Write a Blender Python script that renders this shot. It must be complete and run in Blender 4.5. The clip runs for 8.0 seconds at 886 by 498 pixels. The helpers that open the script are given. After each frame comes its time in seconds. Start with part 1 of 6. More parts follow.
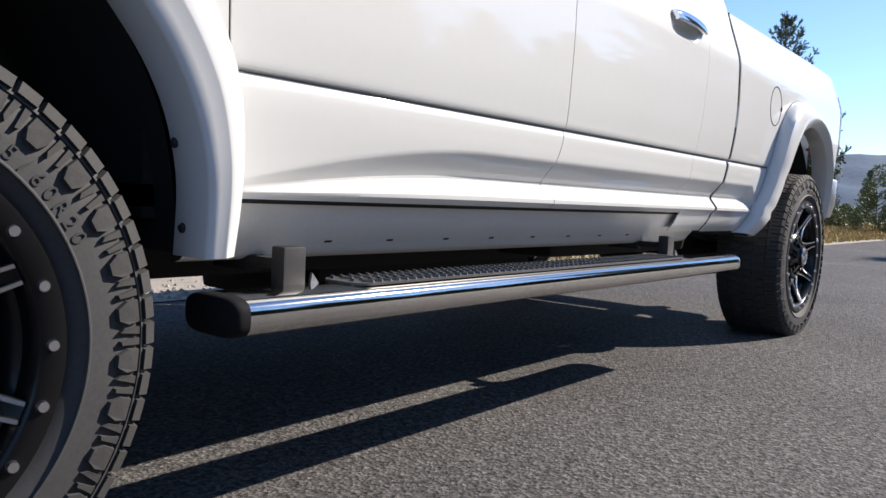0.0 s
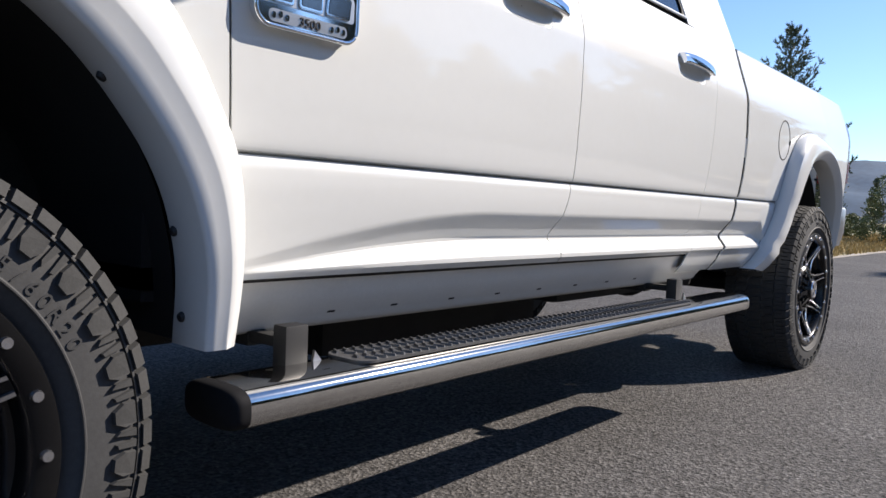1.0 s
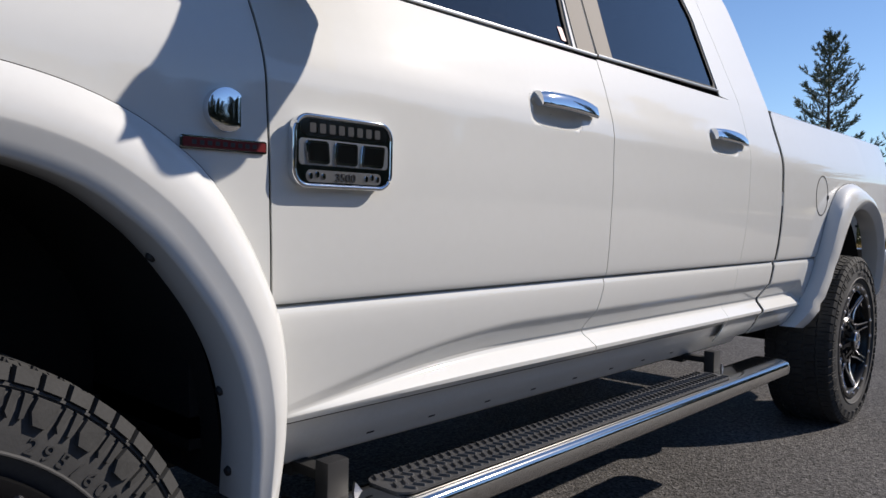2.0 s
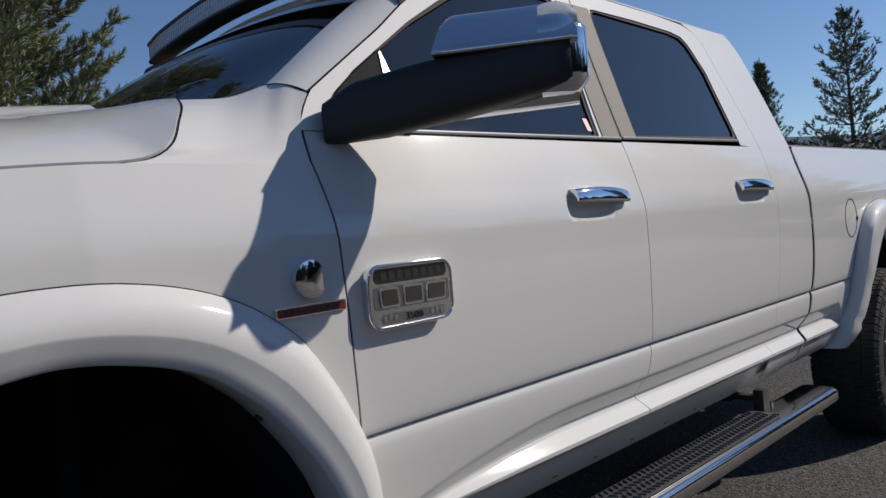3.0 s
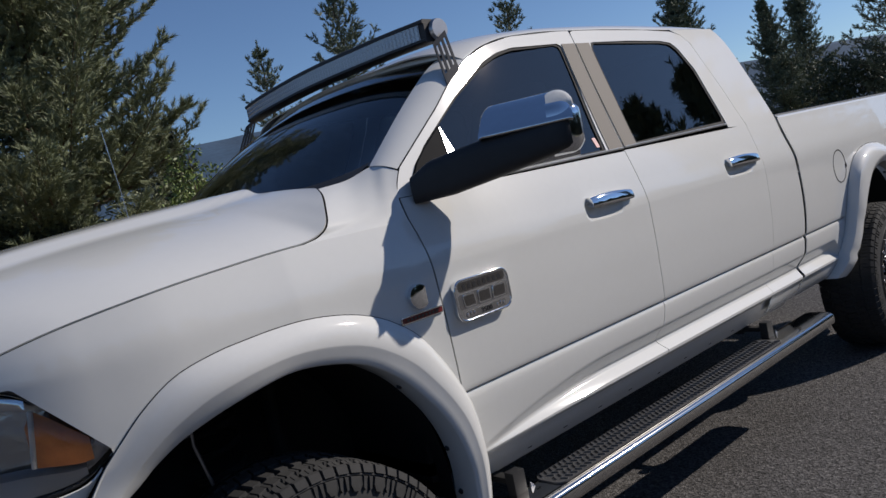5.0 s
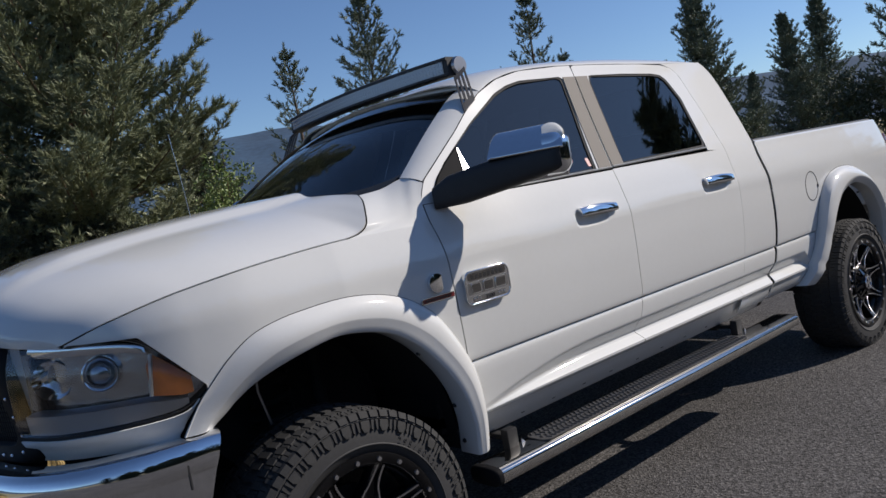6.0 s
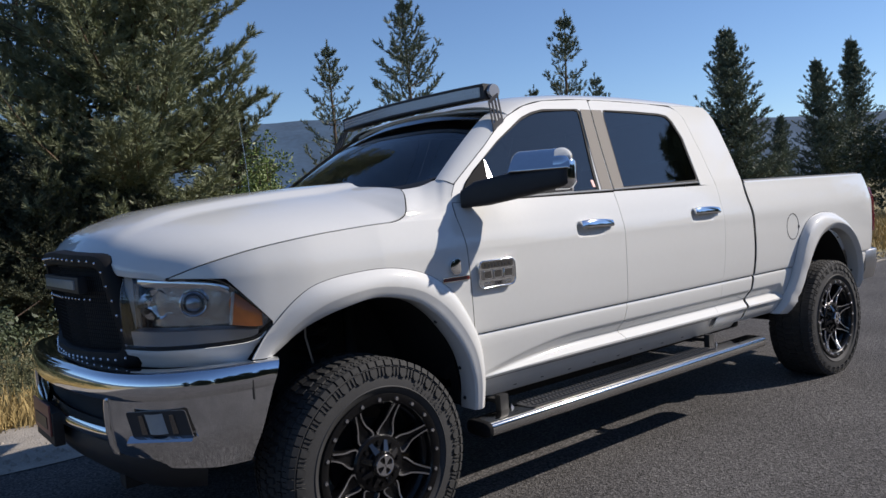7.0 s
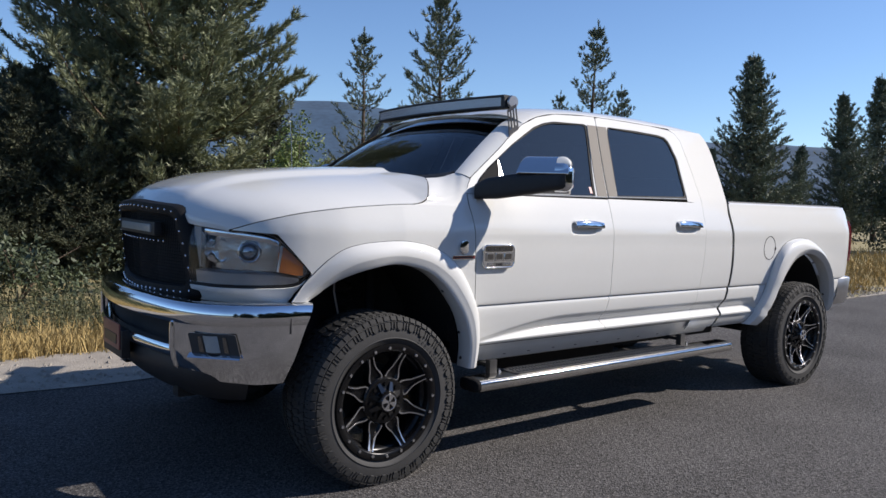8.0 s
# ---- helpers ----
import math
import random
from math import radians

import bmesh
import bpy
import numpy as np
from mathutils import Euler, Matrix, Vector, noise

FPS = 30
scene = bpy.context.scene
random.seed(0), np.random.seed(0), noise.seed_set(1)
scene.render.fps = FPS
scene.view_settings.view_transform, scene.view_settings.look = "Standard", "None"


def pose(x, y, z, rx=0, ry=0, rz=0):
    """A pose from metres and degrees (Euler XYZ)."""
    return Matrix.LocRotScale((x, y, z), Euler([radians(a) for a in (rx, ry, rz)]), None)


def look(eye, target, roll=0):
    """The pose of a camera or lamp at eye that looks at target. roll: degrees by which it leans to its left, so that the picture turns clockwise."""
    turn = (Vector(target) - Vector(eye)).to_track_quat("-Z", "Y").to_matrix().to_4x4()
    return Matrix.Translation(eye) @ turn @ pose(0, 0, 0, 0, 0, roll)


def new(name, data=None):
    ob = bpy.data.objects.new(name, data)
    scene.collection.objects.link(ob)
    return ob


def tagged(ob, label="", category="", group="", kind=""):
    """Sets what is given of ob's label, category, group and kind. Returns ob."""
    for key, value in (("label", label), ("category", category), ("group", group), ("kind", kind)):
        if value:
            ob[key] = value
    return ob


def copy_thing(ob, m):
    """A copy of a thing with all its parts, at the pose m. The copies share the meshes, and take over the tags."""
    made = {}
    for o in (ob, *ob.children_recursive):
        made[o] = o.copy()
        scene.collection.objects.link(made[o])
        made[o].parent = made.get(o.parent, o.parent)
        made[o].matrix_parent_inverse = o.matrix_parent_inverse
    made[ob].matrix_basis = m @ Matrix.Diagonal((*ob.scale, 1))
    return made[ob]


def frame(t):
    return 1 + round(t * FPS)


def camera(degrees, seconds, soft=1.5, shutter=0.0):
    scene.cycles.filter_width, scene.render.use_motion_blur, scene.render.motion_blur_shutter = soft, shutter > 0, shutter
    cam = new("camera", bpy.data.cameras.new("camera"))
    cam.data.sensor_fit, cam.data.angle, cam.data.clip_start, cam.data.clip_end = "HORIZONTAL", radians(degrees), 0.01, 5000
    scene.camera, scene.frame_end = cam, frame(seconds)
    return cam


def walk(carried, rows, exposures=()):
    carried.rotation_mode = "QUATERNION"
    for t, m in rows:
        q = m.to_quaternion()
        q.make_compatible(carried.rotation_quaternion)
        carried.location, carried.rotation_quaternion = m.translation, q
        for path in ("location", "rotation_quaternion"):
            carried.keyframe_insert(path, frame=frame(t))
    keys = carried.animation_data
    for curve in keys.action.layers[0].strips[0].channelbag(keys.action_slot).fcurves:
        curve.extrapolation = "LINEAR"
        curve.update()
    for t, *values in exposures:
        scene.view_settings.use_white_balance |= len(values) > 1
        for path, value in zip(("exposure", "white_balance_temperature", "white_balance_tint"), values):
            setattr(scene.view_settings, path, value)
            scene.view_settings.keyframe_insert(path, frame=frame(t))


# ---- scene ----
cam = camera(60.7, 8.0)
PATH = [
    (0, (-0.186, -2.119, 0.659), (1.351, -0.847, 0.523), 2.5),
    (0.5, (-0.174, -2.111, 0.7), (1.366, -0.841, 0.578), 2.3),
    (1, (-0.159, -2.088, 0.791), (1.37, -0.805, 0.673), 2.4),
    (1.5, (-0.151, -2.082, 0.903), (1.358, -0.774, 0.801), 2.2),
    (2, (-0.179, -2.101, 1.033), (1.288, -0.744, 0.942), 1.1),
    (2.2, (-0.198, -2.104, 1.084), (1.262, -0.741, 0.998), -0.2),
    (3.3, (-0.386, -2.206, 1.310), (1.015, -0.779, 1.257), -6.5),
    (3.5, (-0.43, -2.239, 1.334), (0.969, -0.81, 1.27), -7.6),
    (4, (-0.529, -2.355, 1.388), (0.841, -0.903, 1.275), -10.1),
    (4.5, (-0.663, -2.535, 1.439), (0.659, -1.038, 1.32), -12.4),
    (4.7, (-0.734, -2.596, 1.450), (0.579, -1.093, 1.319), -12.3),
    (5.8, (-1.144, -3.030, 1.504), (0.134, -1.499, 1.350), -11.6),
    (6, (-1.215, -3.125, 1.492), (0.06, -1.59, 1.357), -10.3),
    (6.5, (-1.435, -3.364, 1.479), (-0.177, -1.813, 1.365), -7.3),
    (7, (-1.657, -3.599, 1.46), (-0.409, -2.04, 1.35), -4.1),
    (7.5, (-1.848, -3.874, 1.445), (-0.619, -2.3, 1.332), -0.1),
    (8, (-2.059, -4.11, 1.431), (-0.838, -2.531, 1.305), 1.9),
]
EXPOSURES = [(t, e, k, 13) for t, e, k in ((0, 0.80, 6900), (1.0, 0.70, 6900), (1.5, 0.50, 6850), (2.2, -0.05, 6850), (3.3, -0.44, 6800), (4.0, -0.48, 6750), (4.7, -0.42, 6700), (5.8, -0.20, 6700), (6.5, -0.03, 6700), (7.2, 0.12, 6700), (8, 0.28, 6700))]
DOWN = Matrix.Translation((0, 0, -0.02))
walk(cam, [(t, DOWN @ look(eye, target, roll)) for t, eye, target, roll in PATH], EXPOSURES)


# ---- light ----
SUN_TO = Vector((1.0, -0.575, 0.82)).normalized()
sun_el = math.asin(SUN_TO.z)
sun_az = math.atan2(SUN_TO.x, SUN_TO.y)
world = bpy.data.worlds.new("world")
scene.world = world
world.use_nodes = True
wn = world.node_tree.nodes
sky = wn.new("ShaderNodeTexSky")
sky.sky_type, sky.sun_disc = "NISHITA", False
sky.sun_elevation, sky.sun_rotation = sun_el, sun_az
sky.altitude = 700
sky.air_density, sky.dust_density, sky.ozone_density = 1.0, 0.05, 2.0
wn["Background"].inputs["Strength"].default_value = 0.105
clear_air = wn.new("ShaderNodeMix")
clear_air.data_type, clear_air.blend_type = "RGBA", "MULTIPLY"
clear_air.inputs["Factor"].default_value = 1
clear_air.inputs["B"].default_value = (0.79, 0.955, 1.165, 1)
world.node_tree.links.new(sky.outputs["Color"], clear_air.inputs["A"])
world.node_tree.links.new(clear_air.outputs["Result"], wn["Background"].inputs["Color"])
sun_data = bpy.data.lights.new("sun", "SUN")
sun_data.energy, sun_data.angle, sun_data.color = 5.2, radians(0.53), (1.0, 0.95, 0.88)
sun = new("sun", sun_data)
sun.matrix_world = look(SUN_TO * 60, (0, 0, 0))


# ---- materials ----
def mat(name, color, rough=0.5, metal=0.0, coat=0.0, vary=0.0, scale=8.0, bump=0.0, bscale=200.0, bdist=0.002, per=0.0, **sockets):
    """A Principled material with two scales of colour variation and fine relief."""
    m = bpy.data.materials.new(name)
    m.use_nodes = True
    nt = m.node_tree
    n, l = nt.nodes, nt.links
    p = n["Principled BSDF"]
    p.inputs["Base Color"].default_value = (*color, 1)
    p.inputs["Roughness"].default_value = rough
    p.inputs["Metallic"].default_value = metal
    p.inputs["Coat Weight"].default_value = coat
    p.inputs["Coat Roughness"].default_value = 0.03
    for key, value in sockets.items():
        p.inputs[key.replace("_", " ")].default_value = value
    tc = n.new("ShaderNodeTexCoord")
    if vary or per:
        na, nb = n.new("ShaderNodeTexNoise"), n.new("ShaderNodeTexNoise")
        na.inputs["Scale"].default_value, nb.inputs["Scale"].default_value = scale, scale * 14
        na.inputs["Detail"].default_value = nb.inputs["Detail"].default_value = 5
        for q in (na, nb):
            l.new(tc.outputs["Object"], q.inputs["Vector"])
        add = n.new("ShaderNodeMath")
        add.operation = "ADD"
        l.new(na.outputs["Fac"], add.inputs[0])
        l.new(nb.outputs["Fac"], add.inputs[1])
        last = add.outputs[0]
        if per:
            geo = n.new("ShaderNodeNewGeometry")
            mul = n.new("ShaderNodeMath")
            mul.operation, mul.inputs[1].default_value = "MULTIPLY_ADD", per
            l.new(geo.outputs["Random Per Island"], mul.inputs[0])
            l.new(last, mul.inputs[2])
            last = mul.outputs[0]
        rng = n.new("ShaderNodeMapRange")
        rng.inputs["From Min"].default_value, rng.inputs["From Max"].default_value = 0.6, 1.4 + per
        rng.inputs["To Min"].default_value, rng.inputs["To Max"].default_value = 1 - vary, 1 + vary
        l.new(last, rng.inputs["Value"])
        mix = n.new("ShaderNodeMix")
        mix.data_type, mix.blend_type = "RGBA", "MULTIPLY"
        mix.inputs["Factor"].default_value = 1
        mix.inputs["A"].default_value = (*color, 1)
        l.new(rng.outputs["Result"], mix.inputs["B"])
        l.new(mix.outputs["Result"], p.inputs["Base Color"])
    if bump:
        nz = n.new("ShaderNodeTexNoise")
        nz.inputs["Scale"].default_value, nz.inputs["Detail"].default_value = bscale, 4
        l.new(tc.outputs["Object"], nz.inputs["Vector"])
        b = n.new("ShaderNodeBump")
        b.inputs["Strength"].default_value, b.inputs["Distance"].default_value = bump, bdist
        l.new(nz.outputs["Fac"], b.inputs["Height"])
        l.new(b.outputs["Normal"], p.inputs["Normal"])
    return m


PAINT = mat("pearl_white_paint", (0.64, 0.645, 0.625), 0.5, 0.0, 1.0, vary=0.015, scale=3, Specular_IOR_Level=0.12, Coat_IOR=1.55, Coat_Roughness=0.04)
FLARE = mat("white_flare_paint", (0.64, 0.645, 0.63), 0.5, 0.0, 0.85, vary=0.02, scale=5, Specular_IOR_Level=0.12, Coat_Roughness=0.06)
SILLP = mat("dusty_white_sill_paint", (0.60, 0.60, 0.58), 0.6, 0.0, 0.3, vary=0.05, scale=9, Specular_IOR_Level=0.12, Coat_Roughness=0.35)
CHROME = mat("chrome", (0.78, 0.79, 0.80), 0.06, 1.0, vary=0.04, scale=4)
STEEL = mat("polished_step_steel", (0.58, 0.57, 0.55), 0.075, 1.0, vary=0.12, scale=6, bump=0.05, bscale=30)
MILLED = mat("milled_aluminium", (0.66, 0.66, 0.68), 0.26, 1.0)
ALU = mat("brushed_aluminium", (0.40, 0.40, 0.41), 0.35, 1.0, vary=0.1, scale=20)
SILVER = mat("satin_silver_trim", (0.62, 0.62, 0.61), 0.38, 1.0, vary=0.05, scale=20)
SEAM = mat("seam_black", (0.012, 0.012, 0.013), 0.8)
BLACKP = mat("black_textured_plastic", (0.018, 0.018, 0.019), 0.55, vary=0.2, scale=30, bump=0.3, bscale=600, bdist=0.0006)
GLOSSB = mat("gloss_black", (0.008, 0.008, 0.009), 0.12, 0.0, 0.8)
RUBBER = mat("tyre_rubber", (0.034, 0.034, 0.0345), 0.72, vary=0.25, scale=9, bump=0.25, bscale=300, bdist=0.0008)
RUBBERL = mat("dusty_tread_rubber", (0.030, 0.0298, 0.0292), 0.85, vary=0.3, scale=14, bump=0.3, bscale=220, bdist=0.001)
PADM = mat("step_pad_rubber", (0.065, 0.065, 0.066), 0.45, vary=0.2, scale=30)
UNDER = mat("underbody_black", (0.012, 0.012, 0.012), 0.8, vary=0.3, scale=8)
INTERIOR = mat("interior_dark", (0.03, 0.028, 0.026), 0.8, vary=0.2, scale=12)
BPILLAR = mat("pillar_taupe", (0.19, 0.172, 0.15), 0.65, Specular_IOR_Level=0.25)
TINT = mat("tinted_glass", (0.13, 0.125, 0.12), 0.01, Transmission_Weight=1.0, IOR=2.1, Specular_Tint=(1.0, 0.88, 0.76, 1))
WSGLASS = mat("windshield_glass", (0.35, 0.38, 0.40), 0.0, Transmission_Weight=1.0, IOR=1.5)
CLEAR = mat("clear_lens", (0.92, 0.93, 0.94), 0.02, Transmission_Weight=1.0, IOR=1.3)
AMBER = mat("amber_lens", (0.40, 0.13, 0.03), 0.3, 0.0, 0.5, vary=0.35, scale=25)
REDL = mat("red_lens", (0.13, 0.008, 0.012), 0.15, 0.0, 0.6)
REFLECTOR = mat("lamp_reflector", (0.46, 0.46, 0.46), 0.22, 1.0, bump=0.25, bscale=18, bdist=0.02)
GREYB = mat("lamp_bezel_grey", (0.29, 0.29, 0.30), 0.34, 0.6, vary=0.1, scale=20)
MLAMP = mat("pale_lamp_lens", (0.72, 0.71, 0.66), 0.18, 0.0, 0.6, vary=0.1, scale=60, bump=0.3, bscale=120, bdist=0.002)
LEDL = mat("light_bar_lens", (0.45, 0.46, 0.47), 0.3, 0.6, bump=0.6, bscale=60, bdist=0.004)
LAMPL = mat("pale_lamp_lens", (0.36, 0.37, 0.36), 0.3, 0.0, 0.5, vary=0.15, scale=30)
SAILB = mat("sail_black", (0.009, 0.009, 0.010), 0.75, vary=0.2, scale=40, Specular_IOR_Level=0.12)
NICKEL = mat("dull_nickel", (0.50, 0.495, 0.49), 0.28, 1.0, vary=0.12, scale=40)
SMOKE = mat("smoked_chrome", (0.24, 0.235, 0.23), 0.13, 1.0, vary=0.1, scale=20)
PROJ = mat("projector_glass", (0.34, 0.37, 0.41), 0.1, 0.8)
WHEELB = mat("satin_black_wheel", (0.005, 0.005, 0.0055), 0.26, 0.0, 0.0, Specular_IOR_Level=0.3, vary=0.2, scale=30)
MESHB = mat("grille_mesh_black", (0.004, 0.004, 0.004), 0.8, Specular_IOR_Level=0.2)
RIMB = mat("grille_rim_black", (0.010, 0.010, 0.011), 0.6, vary=0.15, scale=30, Specular_IOR_Level=0.2)
PLATE = mat("plate_red", (0.30, 0.10, 0.08), 0.4, vary=0.1)
BADGER = mat("badge_red", (0.16, 0.02, 0.02), 0.25, 0.0, 0.5)
BADGED = mat("badge_dark", (0.04, 0.04, 0.042), 0.4, 0.3)
STICK = mat("sticker_red_white", (0.55, 0.25, 0.25), 0.5)
BARK = mat("pine_bark", (0.11, 0.075, 0.05), 0.9, vary=0.35, scale=6, bump=0.6, bscale=30, bdist=0.02)
NEEDLE = mat("pine_needles", (0.205, 0.228, 0.128), 0.6, vary=0.45, scale=1.6, per=0.35)
# darker copy of the needles: the grove's shade is put into the colour
NEEDLE_DARK = mat("shade_dark_needles", (0.065, 0.075, 0.042), 0.7, vary=0.45, scale=1.6, per=0.4)
NEEDLE_FAR = mat("fir_needles", (0.135, 0.168, 0.115), 0.65, vary=0.45, scale=1.4, per=0.35)
LEAF = mat("sapling_leaves", (0.14, 0.19, 0.045), 0.5, vary=0.35, scale=3, per=0.8)
SHRUBM = mat("shrub_leaves", (0.05, 0.066, 0.03), 0.6, vary=0.5, scale=2, per=0.9)
ROADLEAF = mat("roadside_leaves", (0.13, 0.16, 0.06), 0.6, vary=0.4, scale=2, per=0.8)
WEEDM = mat("olive_weeds", (0.075, 0.08, 0.035), 0.7, vary=0.4, scale=2, per=0.8)
GRASSM = mat("dry_grass", (0.40, 0.295, 0.12), 0.8, vary=0.35, scale=1.5, per=0.8)
GRAVEL = mat("gravel_shoulder", (0.30, 0.27, 0.23), 0.95, vary=0.3, scale=5, bump=1.0, bscale=70, bdist=0.01)
FIELD = mat("dry_ground", (0.26, 0.22, 0.11), 0.95, vary=0.35, scale=0.3, bump=0.5, bscale=8, bdist=0.05)
# blue distance haze is put into this base colour
HILL = mat("hazed_forest_hill", (0.034, 0.070, 0.118), 0.95, vary=0.35, scale=0.012)


def asphalt_material():
    m = bpy.data.materials.new("asphalt")
    m.use_nodes = True
    n, l = m.node_tree.nodes, m.node_tree.links
    p = n["Principled BSDF"]
    tc = n.new("ShaderNodeTexCoord")
    chips, big = n.new("ShaderNodeTexVoronoi"), n.new("ShaderNodeTexNoise")
    chips.inputs["Scale"].default_value = 95
    big.inputs["Scale"].default_value, big.inputs["Detail"].default_value = 0.8, 6
    fine = n.new("ShaderNodeTexNoise")
    fine.inputs["Scale"].default_value, fine.inputs["Detail"].default_value = 55, 8
    fine.inputs["Roughness"].default_value = 0.75
    for q in (chips, big, fine):
        l.new(tc.outputs["Object"], q.inputs["Vector"])
    ramp = n.new("ShaderNodeValToRGB")
    ramp.color_ramp.elements[0].position, ramp.color_ramp.elements[0].color = 0.34, (0.019, 0.0185, 0.0185, 1)
    ramp.color_ramp.elements[1].position, ramp.color_ramp.elements[1].color = 0.70, (0.158, 0.150, 0.146, 1)
    l.new(fine.outputs["Fac"], ramp.inputs["Fac"])
    rng = n.new("ShaderNodeMapRange")
    rng.inputs["From Min"].default_value, rng.inputs["From Max"].default_value = 0.3, 0.7
    rng.inputs["To Min"].default_value, rng.inputs["To Max"].default_value = 0.8, 1.2
    l.new(big.outputs["Fac"], rng.inputs["Value"])
    cr = n.new("ShaderNodeMapRange")
    cr.inputs["To Min"].default_value, cr.inputs["To Max"].default_value = 0.35, 1.75
    l.new(chips.outputs["Color"], cr.inputs["Value"])
    m1, m2 = n.new("ShaderNodeMix"), n.new("ShaderNodeMix")
    for q in (m1, m2):
        q.data_type, q.blend_type = "RGBA", "MULTIPLY"
        q.inputs["Factor"].default_value = 1
    l.new(ramp.outputs["Color"], m1.inputs["A"])
    l.new(rng.outputs["Result"], m1.inputs["B"])
    l.new(m1.outputs["Result"], m2.inputs["A"])
    l.new(cr.outputs["Result"], m2.inputs["B"])
    l.new(m2.outputs["Result"], p.inputs["Base Color"])
    p.inputs["Roughness"].default_value, p.inputs["Specular IOR Level"].default_value = 0.8, 0.15
    b = n.new("ShaderNodeBump")
    b.inputs["Strength"].default_value, b.inputs["Distance"].default_value = 0.9, 0.006
    l.new(fine.outputs["Fac"], b.inputs["Height"])
    b2 = n.new("ShaderNodeBump")
    b2.inputs["Strength"].default_value, b2.inputs["Distance"].default_value = 0.9, 0.005
    l.new(chips.outputs["Distance"], b2.inputs["Height"])
    l.new(b.outputs["Normal"], b2.inputs["Normal"])
    l.new(b2.outputs["Normal"], p.inputs["Normal"])
    return m


ASPHALT = asphalt_material()


# ---- mesh helpers ----
def finish(me, material, smooth=35):
    me.materials.append(material)
    if smooth:
        me.polygons.foreach_set("use_smooth", [True] * len(me.polygons))
        me.set_sharp_from_angle(angle=radians(smooth))


def part(name, bm, material, parent=None, label="", smooth=35):
    """Links a bmesh as one mesh object, under a thing or a part if one is given."""
    me = bpy.data.meshes.new(name)
    bm.edges.index_update()
    rim = [e.index for e in bm.edges if e.is_boundary]
    bm.to_mesh(me)
    bm.free()
    finish(me, material, smooth)
    for k in rim:
        me.edges[k].use_edge_sharp = True
    ob = new(name, me)
    if parent:
        ob.parent = parent
    if label:
        ob["label"] = label
    return ob


def raw(name, verts, faces, material, parent=None, label="", smooth=0):
    me = bpy.data.meshes.new(name)
    me.from_pydata([tuple(v) for v in verts], [], [tuple(f) for f in faces])
    finish(me, material, smooth)
    ob = new(name, me)
    if parent:
        ob.parent = parent
    if label:
        ob["label"] = label
    return ob


def spline(xs, ys):
    """A smooth curve through the points, flat beyond its ends."""
    xs, ys = list(map(float, xs)), list(map(float, ys))
    n = len(xs)
    d = [(ys[i + 1] - ys[i]) / (xs[i + 1] - xs[i]) for i in range(n - 1)]
    m = [d[0]] + [0.0 if d[i - 1] * d[i] <= 0 else 2 * d[i - 1] * d[i] / (d[i - 1] + d[i]) for i in range(1, n - 1)] + [d[-1]]

    def f(x):
        if x <= xs[0]:
            return ys[0]
        if x >= xs[-1]:
            return ys[-1]
        i = max(k for k in range(n - 1) if xs[k] <= x)
        h = xs[i + 1] - xs[i]
        t = (x - xs[i]) / h
        return (ys[i] * (1 + 2 * t) * (1 - t) ** 2 + h * m[i] * t * (1 - t) ** 2
                + ys[i + 1] * t * t * (3 - 2 * t) + h * m[i + 1] * t * t * (t - 1))
    return f


def resample(pts, n):
    """n points at even steps along a polyline of any dimension."""
    p = np.array(pts, float)
    s = np.concatenate([[0], np.cumsum(np.linalg.norm(np.diff(p, axis=0), axis=1))])
    q = np.linspace(0, s[-1], n)
    return np.stack([np.interp(q, s, p[:, k]) for k in range(p.shape[1])], 1)


def smooth_line(pts, n):
    """n points along a smooth curve through pts."""
    p = np.array(pts, float)
    e = np.vstack([2 * p[0] - p[1], p, 2 * p[-1] - p[-2]])
    out = []
    for i in range(1, len(e) - 2):
        for t in np.linspace(0, 1, 12, endpoint=False):
            a, b, c, d = e[i - 1:i + 3]
            out.append(0.5 * (2 * b + (c - a) * t + (2 * a - 5 * b + 4 * c - d) * t * t + (3 * b - a - 3 * c + d) * t ** 3))
    out.append(p[-1])
    return resample(out, n)


def sheet(rows, close=False):
    """A bmesh of quads through rows of points; degenerate faces are dropped."""
    bm = bmesh.new()
    vs = [[bm.verts.new(p) for p in r] for r in rows]
    n = len(vs[0])
    for i in range(len(vs) - 1):
        for j in range(n if close else n - 1):
            k = (j + 1) % n
            bm.faces.new((vs[i][j], vs[i][k], vs[i + 1][k], vs[i + 1][j]))
    bmesh.ops.remove_doubles(bm, verts=bm.verts, dist=1e-5)
    bmesh.ops.dissolve_degenerate(bm, edges=bm.edges, dist=1e-5)
    return bm


def thick(ob, t, offset=-1.0):
    mod = ob.modifiers.new("solidify", "SOLIDIFY")
    mod.thickness, mod.offset = t, offset
    return ob


def add_box(bm, lo, hi, m=None, bevel=0.0, seg=2):
    r = bmesh.ops.create_cube(bm, size=1)
    for v in r["verts"]:
        v.co = Vector([lo[k] + (v.co[k] + 0.5) * (hi[k] - lo[k]) for k in range(3)])
    if bevel:
        es = list({e for v in r["verts"] for e in v.link_edges})
        bb = bmesh.ops.bevel(bm, geom=es, offset=bevel, segments=seg, profile=0.7, affect="EDGES")
        vs = list({v for f in bb["faces"] for v in f.verts} | {v for v in r["verts"] if v.is_valid})
    else:
        vs = r["verts"]
    if m is not None:
        bmesh.ops.transform(bm, matrix=m, verts=vs)
    return bm


def box(lo, hi, bevel=0.0, m=None):
    return add_box(bmesh.new(), lo, hi, m, bevel)


